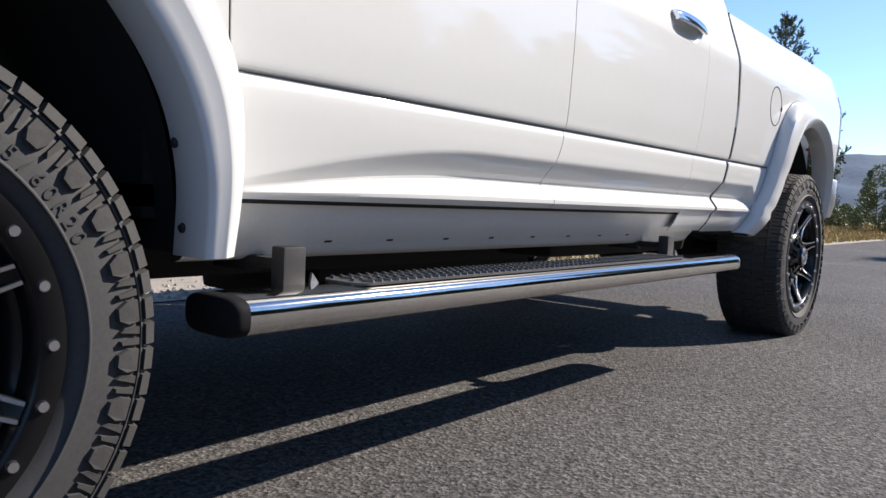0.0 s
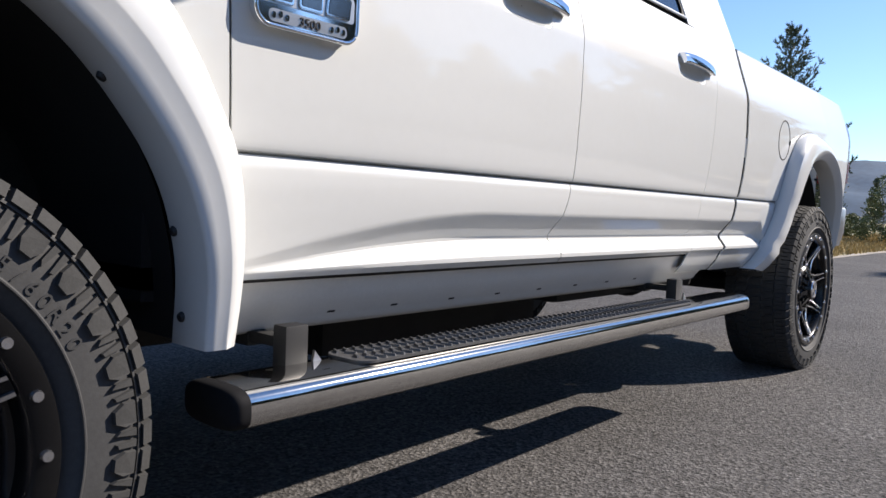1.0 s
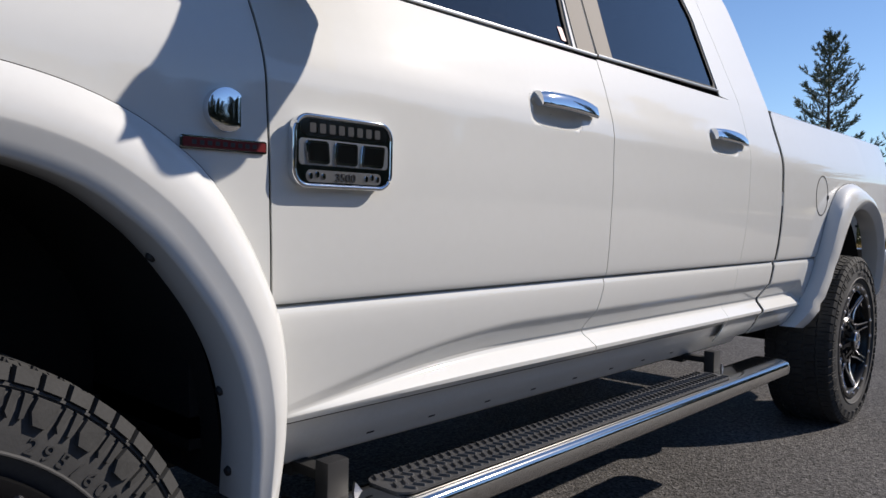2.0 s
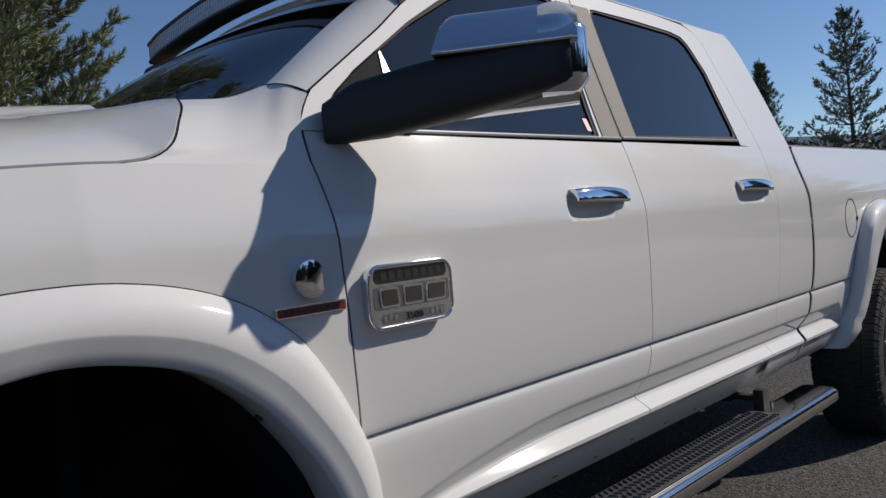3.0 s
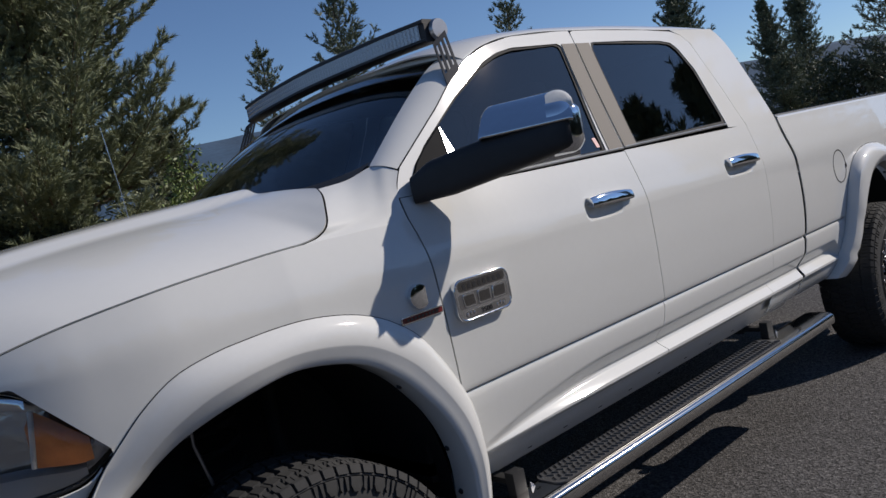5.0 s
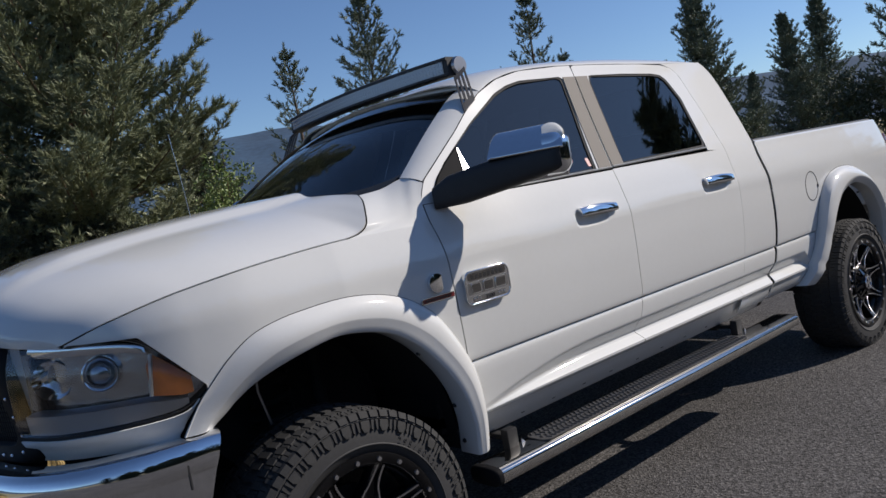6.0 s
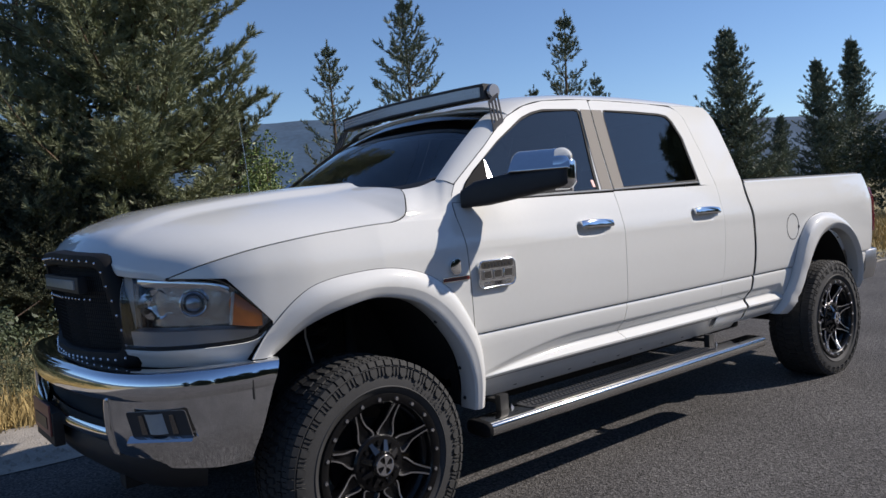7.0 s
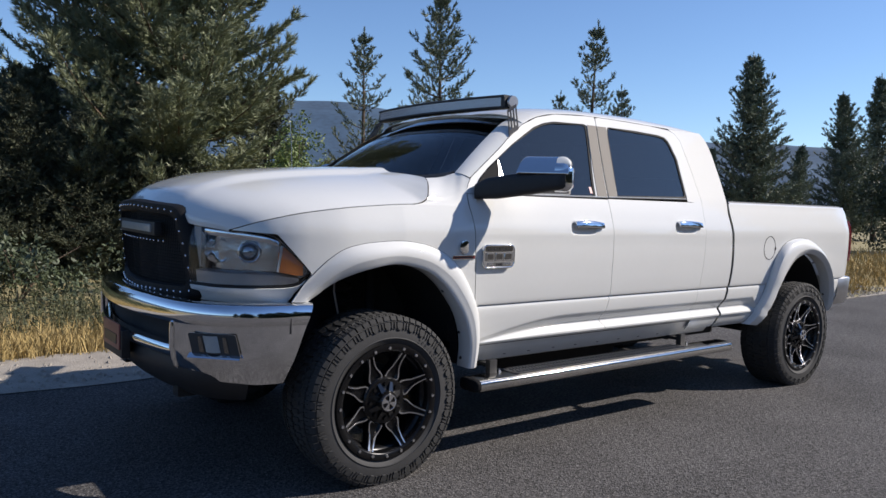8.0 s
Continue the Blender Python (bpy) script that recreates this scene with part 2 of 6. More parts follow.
def revolve(profile, n=64, axis="y"):
    """profile: (r, h) pairs round the axis."""
    rows = []
    for i in range(n):
        a = 2 * math.pi * i / n
        rows.append([(r * math.cos(a), h, r * math.sin(a)) if axis == "y" else (r * math.cos(a), r * math.sin(a), h) for r, h in profile])
    bm = bmesh.new()
    vs = [[bm.verts.new(p) for p in r] for r in rows]
    for i in range(n):
        for j in range(len(profile) - 1):
            a, b = vs[i], vs[(i + 1) % n]
            bm.faces.new((a[j], a[j + 1], b[j + 1], b[j]))
    bmesh.ops.remove_doubles(bm, verts=bm.verts, dist=1e-6)
    bmesh.ops.recalc_face_normals(bm, faces=bm.faces)
    return bm


def tube(pts, radius, seg=10, ends=True):
    """A round bar along pts; radius may be a list."""
    bm = bmesh.new()
    p = [Vector(q) for q in pts]
    rs = radius if isinstance(radius, (list, tuple)) else [radius] * len(p)
    rings = []
    for i, q in enumerate(p):
        t = (p[min(i + 1, len(p) - 1)] - p[max(i - 1, 0)]).normalized()
        up = Vector((0, 0, 1)) if abs(t.z) < 0.9 else Vector((1, 0, 0))
        a = t.cross(up).normalized()
        b = t.cross(a)
        rings.append([bm.verts.new(q + rs[i] * (math.cos(k * 2 * math.pi / seg) * a + math.sin(k * 2 * math.pi / seg) * b)) for k in range(seg)])
    for i in range(len(rings) - 1):
        for k in range(seg):
            j = (k + 1) % seg
            bm.faces.new((rings[i][k], rings[i][j], rings[i + 1][j], rings[i + 1][k]))
    if ends:
        bm.faces.new(rings[0])
        bm.faces.new(rings[-1])
    bmesh.ops.recalc_face_normals(bm, faces=bm.faces)
    return bm


def outline_solid(pts2, lift, depth):
    """A slab from a flat outline; lift maps (u, v, h) to space, h runs from 0 to depth."""
    bm = bmesh.new()
    a = [bm.verts.new(lift(u, v, 0.0)) for u, v in pts2]
    b = [bm.verts.new(lift(u, v, depth)) for u, v in pts2]
    n = len(a)
    bm.faces.new(a)
    bm.faces.new(b[::-1])
    for i in range(n):
        j = (i + 1) % n
        bm.faces.new((a[i], b[i], b[j], a[j]))
    bmesh.ops.recalc_face_normals(bm, faces=bm.faces)
    return bm


def round_rect(w, h, r, n=5):
    out = []
    for cx, cy, a0 in ((w / 2 - r, h / 2 - r, 0), (-w / 2 + r, h / 2 - r, 90), (-w / 2 + r, -h / 2 + r, 180), (w / 2 - r, -h / 2 + r, 270)):
        for k in range(n + 1):
            a = radians(a0 + 90 * k / n)
            out.append((cx + r * math.cos(a), cy + r * math.sin(a)))
    return out


# ---- ground ----
def flat(name, x0, x1, y0, y1, z, material, nx, ny, amp=0.0, label="", cat=""):
    rows = []
    for i in range(nx + 1):
        x = x0 + (x1 - x0) * i / nx
        rows.append([(x, y0 + (y1 - y0) * j / ny, z + (amp * noise.noise((x * 0.4, (y0 + (y1 - y0) * j / ny) * 0.4, 3)) if amp else 0)) for j in range(ny + 1)])
    ob = part(name, sheet(rows), material, None, label, 60)
    return tagged(ob, label, cat, "", "structure")


flat("ground", -1500, 1500, -1500, 1500, -0.03, FIELD, 30, 30, 0, "dry grassy valley floor reaching the hills", "ground")
flat("road", -120, 160, -16.0, 1.75, 0.0, ASPHALT, 60, 20, 0, "dark grey asphalt road with fine chippings", "road")


def shoulder():
    rows = []
    for i in range(401):
        x = -40 + 0.25 * i
        e0 = 1.72 + 0.10 * noise.noise((x * 0.7, 0, 0)) + 0.05 * noise.noise((x * 3.1, 4, 0))
        e1 = float(np.interp(x, [3, 8], [2.9, 1.86])) + 0.25 * noise.noise((x * 0.4, 9, 0))
        rows.append([(x, e0 + (e1 - e0) * j / 8, 0.006 + 0.02 * abs(noise.noise((x * 2, j * 0.6, 1))) * min(j, 2)) for j in range(9)])
    ob = part("gravel_shoulder", sheet(rows), GRAVEL, None, "", 60)
    tagged(ob, "pale dusty gravel shoulder along the asphalt edge", "shoulder", "", "structure")
    rng = random.Random(5)
    vs, fs = [], []
    for _ in range(2600):
        x, y = rng.uniform(-6, 14), 1.72 + abs(rng.gauss(0, 0.45))
        r = rng.uniform(0.008, 0.028)
        b = len(vs)
        for k in range(5):
            a = k * 1.2566 + rng.random()
            vs.append((x + r * math.cos(a), y + r * math.sin(a), 0.008))
        vs.append((x, y, 0.012 + r * 0.8))
        fs += [(b + k, b + (k + 1) % 5, b + 5) for k in range(5)]
    tagged(raw("loose_stones", vs, fs, GRAVEL), "small pale loose stones on the road shoulder", "stones", "", "stuff")


shoulder()


# ---- pickup truck ----
# x runs from the front axle to the rear, y from the driver's side (minus) to the other, z up
truck = tagged(new("pickup_truck"), "white lifted crew-cab pickup truck with black wheels and chrome steps", "truck")
truck.location = (0, 0, -0.02)
AX_R, HUB_Z, WHEEL_Y = 4.077, 0.431, 0.893

low = spline([0.52, 0.56, 0.60, 0.64, 0.66, 0.70, 0.835, 0.847, 0.858, 0.8628, 0.8655], [0.870, 0.905, 0.935, 0.952, 0.963, 0.968, 0.987, 0.9872, 0.9835, 0.9815, 0.9725])
high = spline([0.866, 0.8695, 0.876, 0.886, 1.0, 1.15, 1.25, 1.285, 1.36, 1.42, 1.48], [0.973, 0.9895, 0.9925, 0.9948, 1.006, 1.012, 1.012, 1.008, 0.987, 0.967, 0.944])
glass = spline([1.48, 1.6, 1.8, 1.95, 2.02], [0.945, 0.893, 0.810, 0.752, 0.728])
SCOOP_Z = [0.64, 0.655, 0.666, 0.698, 0.706, 0.714, 0.768, 0.774, 0.80, 0.86]
SCOOP_START = [0.64, 0.649, 0.652, 0.656, 0.659, 0.662, 0.672, 0.676, 0.72, 0.86]
SCOOP_D = [0.0, -0.005, -0.003, 0.029, 0.034, 0.034, 0.003, 0.0005, 0.0, 0.0]


def scoop_grow(x):
    u = min(max((x - 0.61) / 0.76, 0), 1)
    return math.sin(u * math.pi / 2) * min(max((3.50 - x) / 0.10, 0), 1)


def scoop_knots(x):
    """Heights of the door's lower creases, which rise and spread behind the front edge."""
    k = scoop_grow(x)
    return [a + (b - a) * k for a, b in zip(SCOOP_START, SCOOP_Z)]


front_taper = spline([-0.95, -0.83, -0.705, -0.55, -0.40, -0.2, 0.1], [0.30, 0.50, 0.750, 0.885, 0.947, 0.985, 1.0])
rear_taper = spline([4.3, 4.85, 4.95, 4.99], [1.0, 0.985, 0.965, 0.93])


def half_width(x, z):
    if z < 0.866:
        lv = float(np.interp(z, scoop_knots(x), SCOOP_Z))
        w = low(z) - float(np.interp(lv, SCOOP_Z, SCOOP_D)) * scoop_grow(x)
    elif z < 1.48:
        w = high(z)
    else:
        w = glass(z)
    return w * front_taper(x) * rear_taper(x)


LEVELS = sorted({0.54, 0.56, 0.58, 0.60, 0.62, 0.64, 0.655, 0.662, 0.67, 0.68, 0.69, 0.70, 0.707, 0.715, 0.725, 0.74, 0.76, 0.78, 0.80, 0.83, 0.838, 0.845, 0.85, 0.855, 0.86, 0.8628, 0.8655, 0.8667, 0.8695, 0.872, 0.877, 0.885, 0.685, 0.695, 0.698, 0.706, 0.714, 0.7325, 0.75, 0.762, 0.768, 0.774, 0.666}
                | {round(0.90 + 0.03 * i, 3) for i in range(20)} | {1.48})


def panel(name, xl, xr, zb, zt, s, material, parent, label="", levels=LEVELS, nu=40, gap=0.0026, inset=0.0, thickness=0.004, gaps=None, holes=()):
    """A body side panel between two seams xl(z), xr(z), cut below by zb(x) and above by zt(x)."""
    rows = []
    ga, gb = gaps or (gap, gap)
    span = np.linspace(xl(1.0), xr(1.0), 40)
    z0, z1 = min(zb(x) for x in span) + gap, max(zt(x) for x in span) - gap
    for zl in [z0] + [z for z in levels if z0 + 0.002 < z < z1 - 0.002] + [z1]:
        r = []
        for i in range(nu + 1):
            a, b = xl(zl) + ga, xr(zl) - gb
            x = a + (b - a) * i / nu
            zw = float(np.interp(zl, SCOOP_Z, scoop_knots(x))) if 0.64 < zl < 0.86 else zl
            z = min(max(zw, zb(x) + gap), zt(x) - gap)
            r.append((x, s * (half_width(x, z) - inset), z))
        rows.append(r)
    bm = sheet(rows)
    bmesh.ops.remove_doubles(bm, verts=bm.verts, dist=0.0002)
    bmesh.ops.dissolve_degenerate(bm, edges=bm.edges, dist=0.0002)
    bmesh.ops.recalc_face_normals(bm, faces=bm.faces)
    if sum(f.normal.y for f in bm.faces) * s < 0:
        bmesh.ops.reverse_faces(bm, faces=bm.faces)
    for hx, hz, ha, hb in holes:
        gone = [f for f in bm.faces if any(((v.co.x - hx) / ha) ** 4 + ((v.co.z - hz) / hb) ** 4 < 1 for v in f.verts)]
        bmesh.ops.delete(bm, geom=gone, context="FACES")
    return thick(part(name, bm, material, parent, label, 22), thickness)


FLARE_F_OUT = [(-0.476, 0.940), (-0.461, 0.966), (-0.420, 1.030), (-0.382, 1.072), (-0.315, 1.138), (-0.235, 1.189), (-0.138, 1.213), (-0.061, 1.221), (0.023, 1.226), (0.115, 1.224), (0.216, 1.208), (0.302, 1.181), (0.373, 1.144), (0.448, 1.086), (0.505, 1.008), (0.535, 0.957), (0.560, 0.908), (0.580, 0.858), (0.594, 0.78), (0.600, 0.66), (0.596, 0.545)]
FLARE_F_IN = [(-0.390, 0.938), (-0.366, 0.956), (-0.340, 0.974), (-0.312, 1.000), (-0.240, 1.046), (-0.125, 1.087), (0.020, 1.112), (0.140, 1.098), (0.240, 1.066), (0.310, 1.020), (0.360, 0.975), (0.407, 0.915), (0.447, 0.853), (0.484, 0.77), (0.508, 0.66), (0.514, 0.541)]
FLARE_R_OUT = [(3.392, 0.555), (3.47, 0.68), (3.547, 0.82), (3.60, 0.98), (3.66, 1.09), (3.758, 1.175), (3.88, 1.215), (4.02, 1.226), (4.18, 1.205), (4.322, 1.143), (4.508, 0.98), (4.62, 0.80), (4.660, 0.597)]
FLARE_R_IN = [(3.560, 0.535), (3.63, 0.70), (3.700, 0.852), (3.80, 0.98), (3.92, 1.065), (4.09, 1.100), (4.25, 1.07), (4.40, 0.985), (4.53, 0.83), (4.585, 0.70), (4.60, 0.590)]


def arch(outer, inner, floor):
    """Lower edge of the body over a wheel: midway under its flare."""
    m = (smooth_line(outer, 60) * 0.6 + smooth_line(inner, 60) * 0.4)

    def f(x):
        return max(floor, float(np.interp(x, m[:, 0], m[:, 1]))) if m[0, 0] < x < m[-1, 0] else floor
    return f


arch_f, arch_r = arch(FLARE_F_OUT, FLARE_F_IN, 0.545), arch(FLARE_R_OUT, FLARE_R_IN, 0.56)
door_front = spline([0.54, 0.64, 0.864, 0.92, 1.02, 1.1, 1.2, 1.3, 1.36, 1.42, 1.46, 1.51, 1.564], [0.592, 0.590, 0.582, 0.577, 0.569, 0.564, 0.558, 0.552, 0.546, 0.537, 0.538, 0.553, 0.592])
door_mid = spline([0.54, 0.66, 0.72, 0.86, 1.03, 1.3, 1.49], [1.71, 1.700, 1.668, 1.700, 1.692, 1.690, 1.694])
door_rear = spline([0.54, 0.66, 0.86, 1.03, 1.347, 1.474], [2.63, 2.64, 2.66, 2.678, 2.692, 2.712])
cab_rear = spline([0.56, 0.62, 0.70, 0.86, 1.03, 1.20, 1.40, 1.49, 1.653, 1.80, 1.907, 1.97, 2.02], [2.952, 2.966, 2.988, 3.024, 3.035, 3.026, 3.012, 3.034, 3.045, 3.040, 3.022, 2.985, 2.918])
bed_front = spline([0.56, 0.62, 0.70, 0.86, 1.03, 1.20, 1.40, 1.48], [2.975, 2.989, 3.011, 3.047, 3.059, 3.050, 3.037, 3.050])
bed_rear = spline([0.56, 0.70, 0.87, 0.98, 1.31, 1.40, 1.45, 1.48], [4.80, 4.88, 4.955, 4.975, 4.975, 4.965, 4.945, 4.91])
hood_edge = spline([-0.72, -0.6, -0.4, -0.1, 0.2, 0.5, 0.6], [1.262, 1.312, 1.360, 1.396, 1.412, 1.412, 1.412])
PILLAR = [(0.592, 1.564), (0.861, 1.743), (0.963, 1.819), (1.089, 1.902), (1.232, 1.962), (1.392, 1.996), (1.684, 2.012), (1.972, 2.013), (2.337, 2.006), (2.55, 1.994), (2.63, 1.972), (2.672, 1.925), (2.705, 1.708), (2.712, 1.474)]
FWIN = [(0.64, 1.475), (0.66, 1.56), (0.72, 1.617), (0.965, 1.775), (1.184, 1.898), (1.28, 1.932), (1.375, 1.950), (1.66, 1.958), (1.680, 1.945), (1.655, 1.80), (1.60, 1.57), (1.584, 1.490)]
RWIN = [(1.792, 1.496), (1.83, 1.70), (1.868, 1.93), (1.885, 1.958), (2.157, 1.957), (2.422, 1.948), (2.50, 1.935), (2.535, 1.90), (2.575, 1.788), (2.562, 1.616), (2.553, 1.53), (2.540, 1.508)]


def fender_floor(x):
    if x < -0.54:
        return 1.262 - 0.012 * (x + 0.70) / 0.16
    if x < -0.39:
        return 1.25 - 0.18 * (x + 0.54) / 0.15
    return max(arch_f(x), 0.545)


def on_side(x, z, s, out=0.0):
    return (x, s * (half_width(x, z) + out), z)


def ring_part(name, outer, inner, s, material, parent, n=70, out=0.0, label="", closed=False, t=0.004):
    o, q = resample(outer, n), resample(inner, n)
    rows = [[on_side(o[i][0] + (q[i][0] - o[i][0]) * k / 4, o[i][1] + (q[i][1] - o[i][1]) * k / 4, s, out) for i in range(n)] for k in range(5)]
    bm = sheet(rows, closed)
    bm.normal_update()
    if sum(f.normal.y * f.calc_area() for f in bm.faces) * s < 0:
        bmesh.ops.reverse_faces(bm, faces=bm.faces)
    return thick(part(name, bm, material, parent, label, 30), t)


def pane(name, outline, s, material, parent, inset, label="", n=60, lean=0.0):
    """A curved pane inside an outline on the cab side."""
    o = resample(outline + outline[:1], n)[:-1]
    c = o.mean(0)
    back = o[:, 0].max()
    rows = []
    for k in range(7):
        f = 1 - k / 6
        rows.append([on_side(c[0] + (p[0] - c[0]) * f, c[1] + (p[1] - c[1]) * f, s, -inset - lean * (back - c[0] - (p[0] - c[0]) * f)) for p in o])
    bm = sheet(rows, True)
    bm.normal_update()
    if sum(f.normal.y * f.calc_area() for f in bm.faces) * s < 0:
        bmesh.ops.reverse_faces(bm, faces=bm.faces)
    ob = thick(part(name, bm, material, parent, label, 60), 0.004)
    return ob


HANDLES = ((1.334, 1.585, 1.320), (2.366, 2.630, 1.328))


def cup_hole(x0, x1, z, grow=1.0):
    """Middle and half sizes of the recess behind a door handle."""
    return x0 + (x1 - x0) * 0.335, z - 0.028, (x1 - x0) * 0.445 * grow, 0.041 * grow


def handle(parent, x0, x1, z, s):
    """A chrome pull handle over a recess pressed into the door."""
    L = x1 - x0
    cx, cz, ca, cb = cup_hole(x0, x1, z)
    rows = []
    for fx, fz, dep in ((1.12, 1.32, 0.0003), (1.0, 1.0, 0.0004), (0.985, 0.97, 0.002), (0.95, 0.90, 0.007), (0.86, 0.76, 0.013), (0.6, 0.5, 0.018), (0.3, 0.25, 0.020), (0.02, 0.02, 0.020)):
        row = []
        for a in np.linspace(0, 2 * math.pi, 49)[:-1]:
            c, e = math.cos(a), math.sin(a)
            row.append(on_side(cx + fx * ca * math.copysign(abs(c) ** 0.62, c), cz + fz * cb * math.copysign(abs(e) ** 0.62, e), s, -dep))
        rows.append(row)
    bm = sheet(rows, True)
    bm.normal_update()
    if sum(f.normal.y * f.calc_area() for f in bm.faces) * s < 0:
        bmesh.ops.reverse_faces(bm, faces=bm.faces)
    part("handle_cup", bm, PAINT, parent, "white recess pressed behind the handle", 50)
    rows = []
    for i in range(25):
        t = i / 24
        x = x0 + L * t
        rise = math.sin(math.pi * min(max(t, 0.02), 0.98))
        bow = 0.019 * rise ** 0.22 - 0.002
        zz = z + 0.004 * rise - 0.006 * t
        top = 0.0225 * (0.80 + 0.22 * rise ** 0.5)
        row = []
        for a in np.linspace(0, 2 * math.pi, 17)[:-1]:
            c, e = math.cos(a), math.sin(a)
            c, e = math.copysign(abs(c) ** 0.7, c), math.copysign(abs(e) ** 0.7, e)
            lean = 0.006 * e
            row.append((x, s * (half_width(x, zz) + bow + 0.014 * c - lean), zz + top * e))
        rows.append(row)
    bm = sheet(rows, True)
    bmesh.ops.holes_fill(bm, edges=[e for e in bm.edges if e.is_boundary])
    bmesh.ops.recalc_face_normals(bm, faces=bm.faces)
    h = part("door_handle", bm, CHROME, parent, "chrome door handle")
    return h


def plate_on_side(name, x, z, w, h, r, s, material, parent, depth=0.006, out=0.0, skew=0.0, label=""):
    o = [(x + u + skew * v, z + v) for u, v in round_rect(w, h, r)]
    bm = outline_solid(o, lambda u, v, d: on_side(u, v, s, out + d), depth)
    bmesh.ops.bevel(bm, geom=[e for e in bm.edges if e.calc_face_angle(0) > 1], offset=min(depth * 0.35, 0.002), segments=2, affect="EDGES")
    return part(name, bm, material, parent, label, 40)


FINE = sorted(set(LEVELS) | {round(1.236 + 0.0085 * i, 4) for i in range(16)})


def side_doors(s):
    tag = "white front door with chrome handle and tinted window"
    fd = panel("front_door", door_front, door_mid, lambda x: 0.638, lambda x: 1.478, s, PAINT, truck, tag, FINE, nu=120, gaps=(0.0026, 0.002), holes=[cup_hole(*HANDLES[0])])
    rd = panel("rear_door", door_mid, door_rear, lambda x: 0.638, lambda x: 1.482, s, PAINT, truck, "white rear door with chrome handle and tinted window", FINE, nu=110, gaps=(0.002, 0.001), holes=[cup_hole(*HANDLES[1])])
    fo = [(0.532, 1.478)] + [(0.56, 1.522)] + PILLAR[:7] + [(1.775, 2.013), (1.768, 1.93), (1.697, 1.49)]
    ring_part("window_frame", fo, [(0.60, 1.478), (0.612, 1.50)] + FWIN[1:-1] + [(1.584, 1.488)], s, PAINT, fd)
    ro = [(1.703, 1.49), (1.774, 1.93), (1.781, 2.013)] + PILLAR[7:]
    ring_part("window_frame", ro, [(1.792, 1.488)] + RWIN[1:-1] + [(2.545, 1.485)], s, PAINT, rd)
    # taupe trim over the pillar between the windows
    ring_part("pillar_trim", [(1.60, 1.492), (1.655, 1.80), (1.684, 1.955)], [(1.692, 1.492), (1.735, 1.75), (1.768, 1.955)], s, BPILLAR, fd, 20, 0.003, "satin taupe pillar trim")
    ring_part("pillar_trim", [(1.705, 1.492), (1.745, 1.75), (1.778, 1.955)], [(1.788, 1.496), (1.828, 1.70), (1.868, 1.955)], s, BPILLAR, rd, 20, 0.003, "satin taupe pillar trim")
    pane("window_glass", FWIN, s, TINT, fd, 0.008, "dark tinted door glass", lean=0.016)
    pane("window_glass", RWIN, s, TINT, rd, 0.010, "dark tinted door glass")
    # black seals round the glass, bright strip on the belt line
    for win, d in ((FWIN, fd), (RWIN, rd)):
        c = np.mean(win, 0)
        inner = [tuple(np.array(p) + (c - np.array(p)) / np.linalg.norm(c - np.array(p)) * 0.014) for p in win]
        ring_part("window_seal", win + win[:1], inner + inner[:1], s, SEAM, d, 90, -0.004, "black rubber window seal")
    for x0, x1, z0, z1, d in ((0.66, 1.694, 1.483, 1.489, fd), (1.703, 2.526, 1.491, 1.501, rd)):
        rows = []
        for i in range(31):
            x = x0 + (x1 - x0) * i / 30
            z = z0 + (z1 - z0) * i / 30
            rows.append([(x, s * (half_width(x, 1.48) + o), z + h) for o, h in ((-0.004, -0.005), (0.0012, -0.004), (0.0022, 0.0), (0.0015, 0.0035), (-0.010, 0.006))])
        part("belt_trim", sheet(rows), SILVER, d, "thin satin silver belt moulding")
    handle(fd, *HANDLES[0], s)
    handle(rd, *HANDLES[1], s)
    return fd, rd


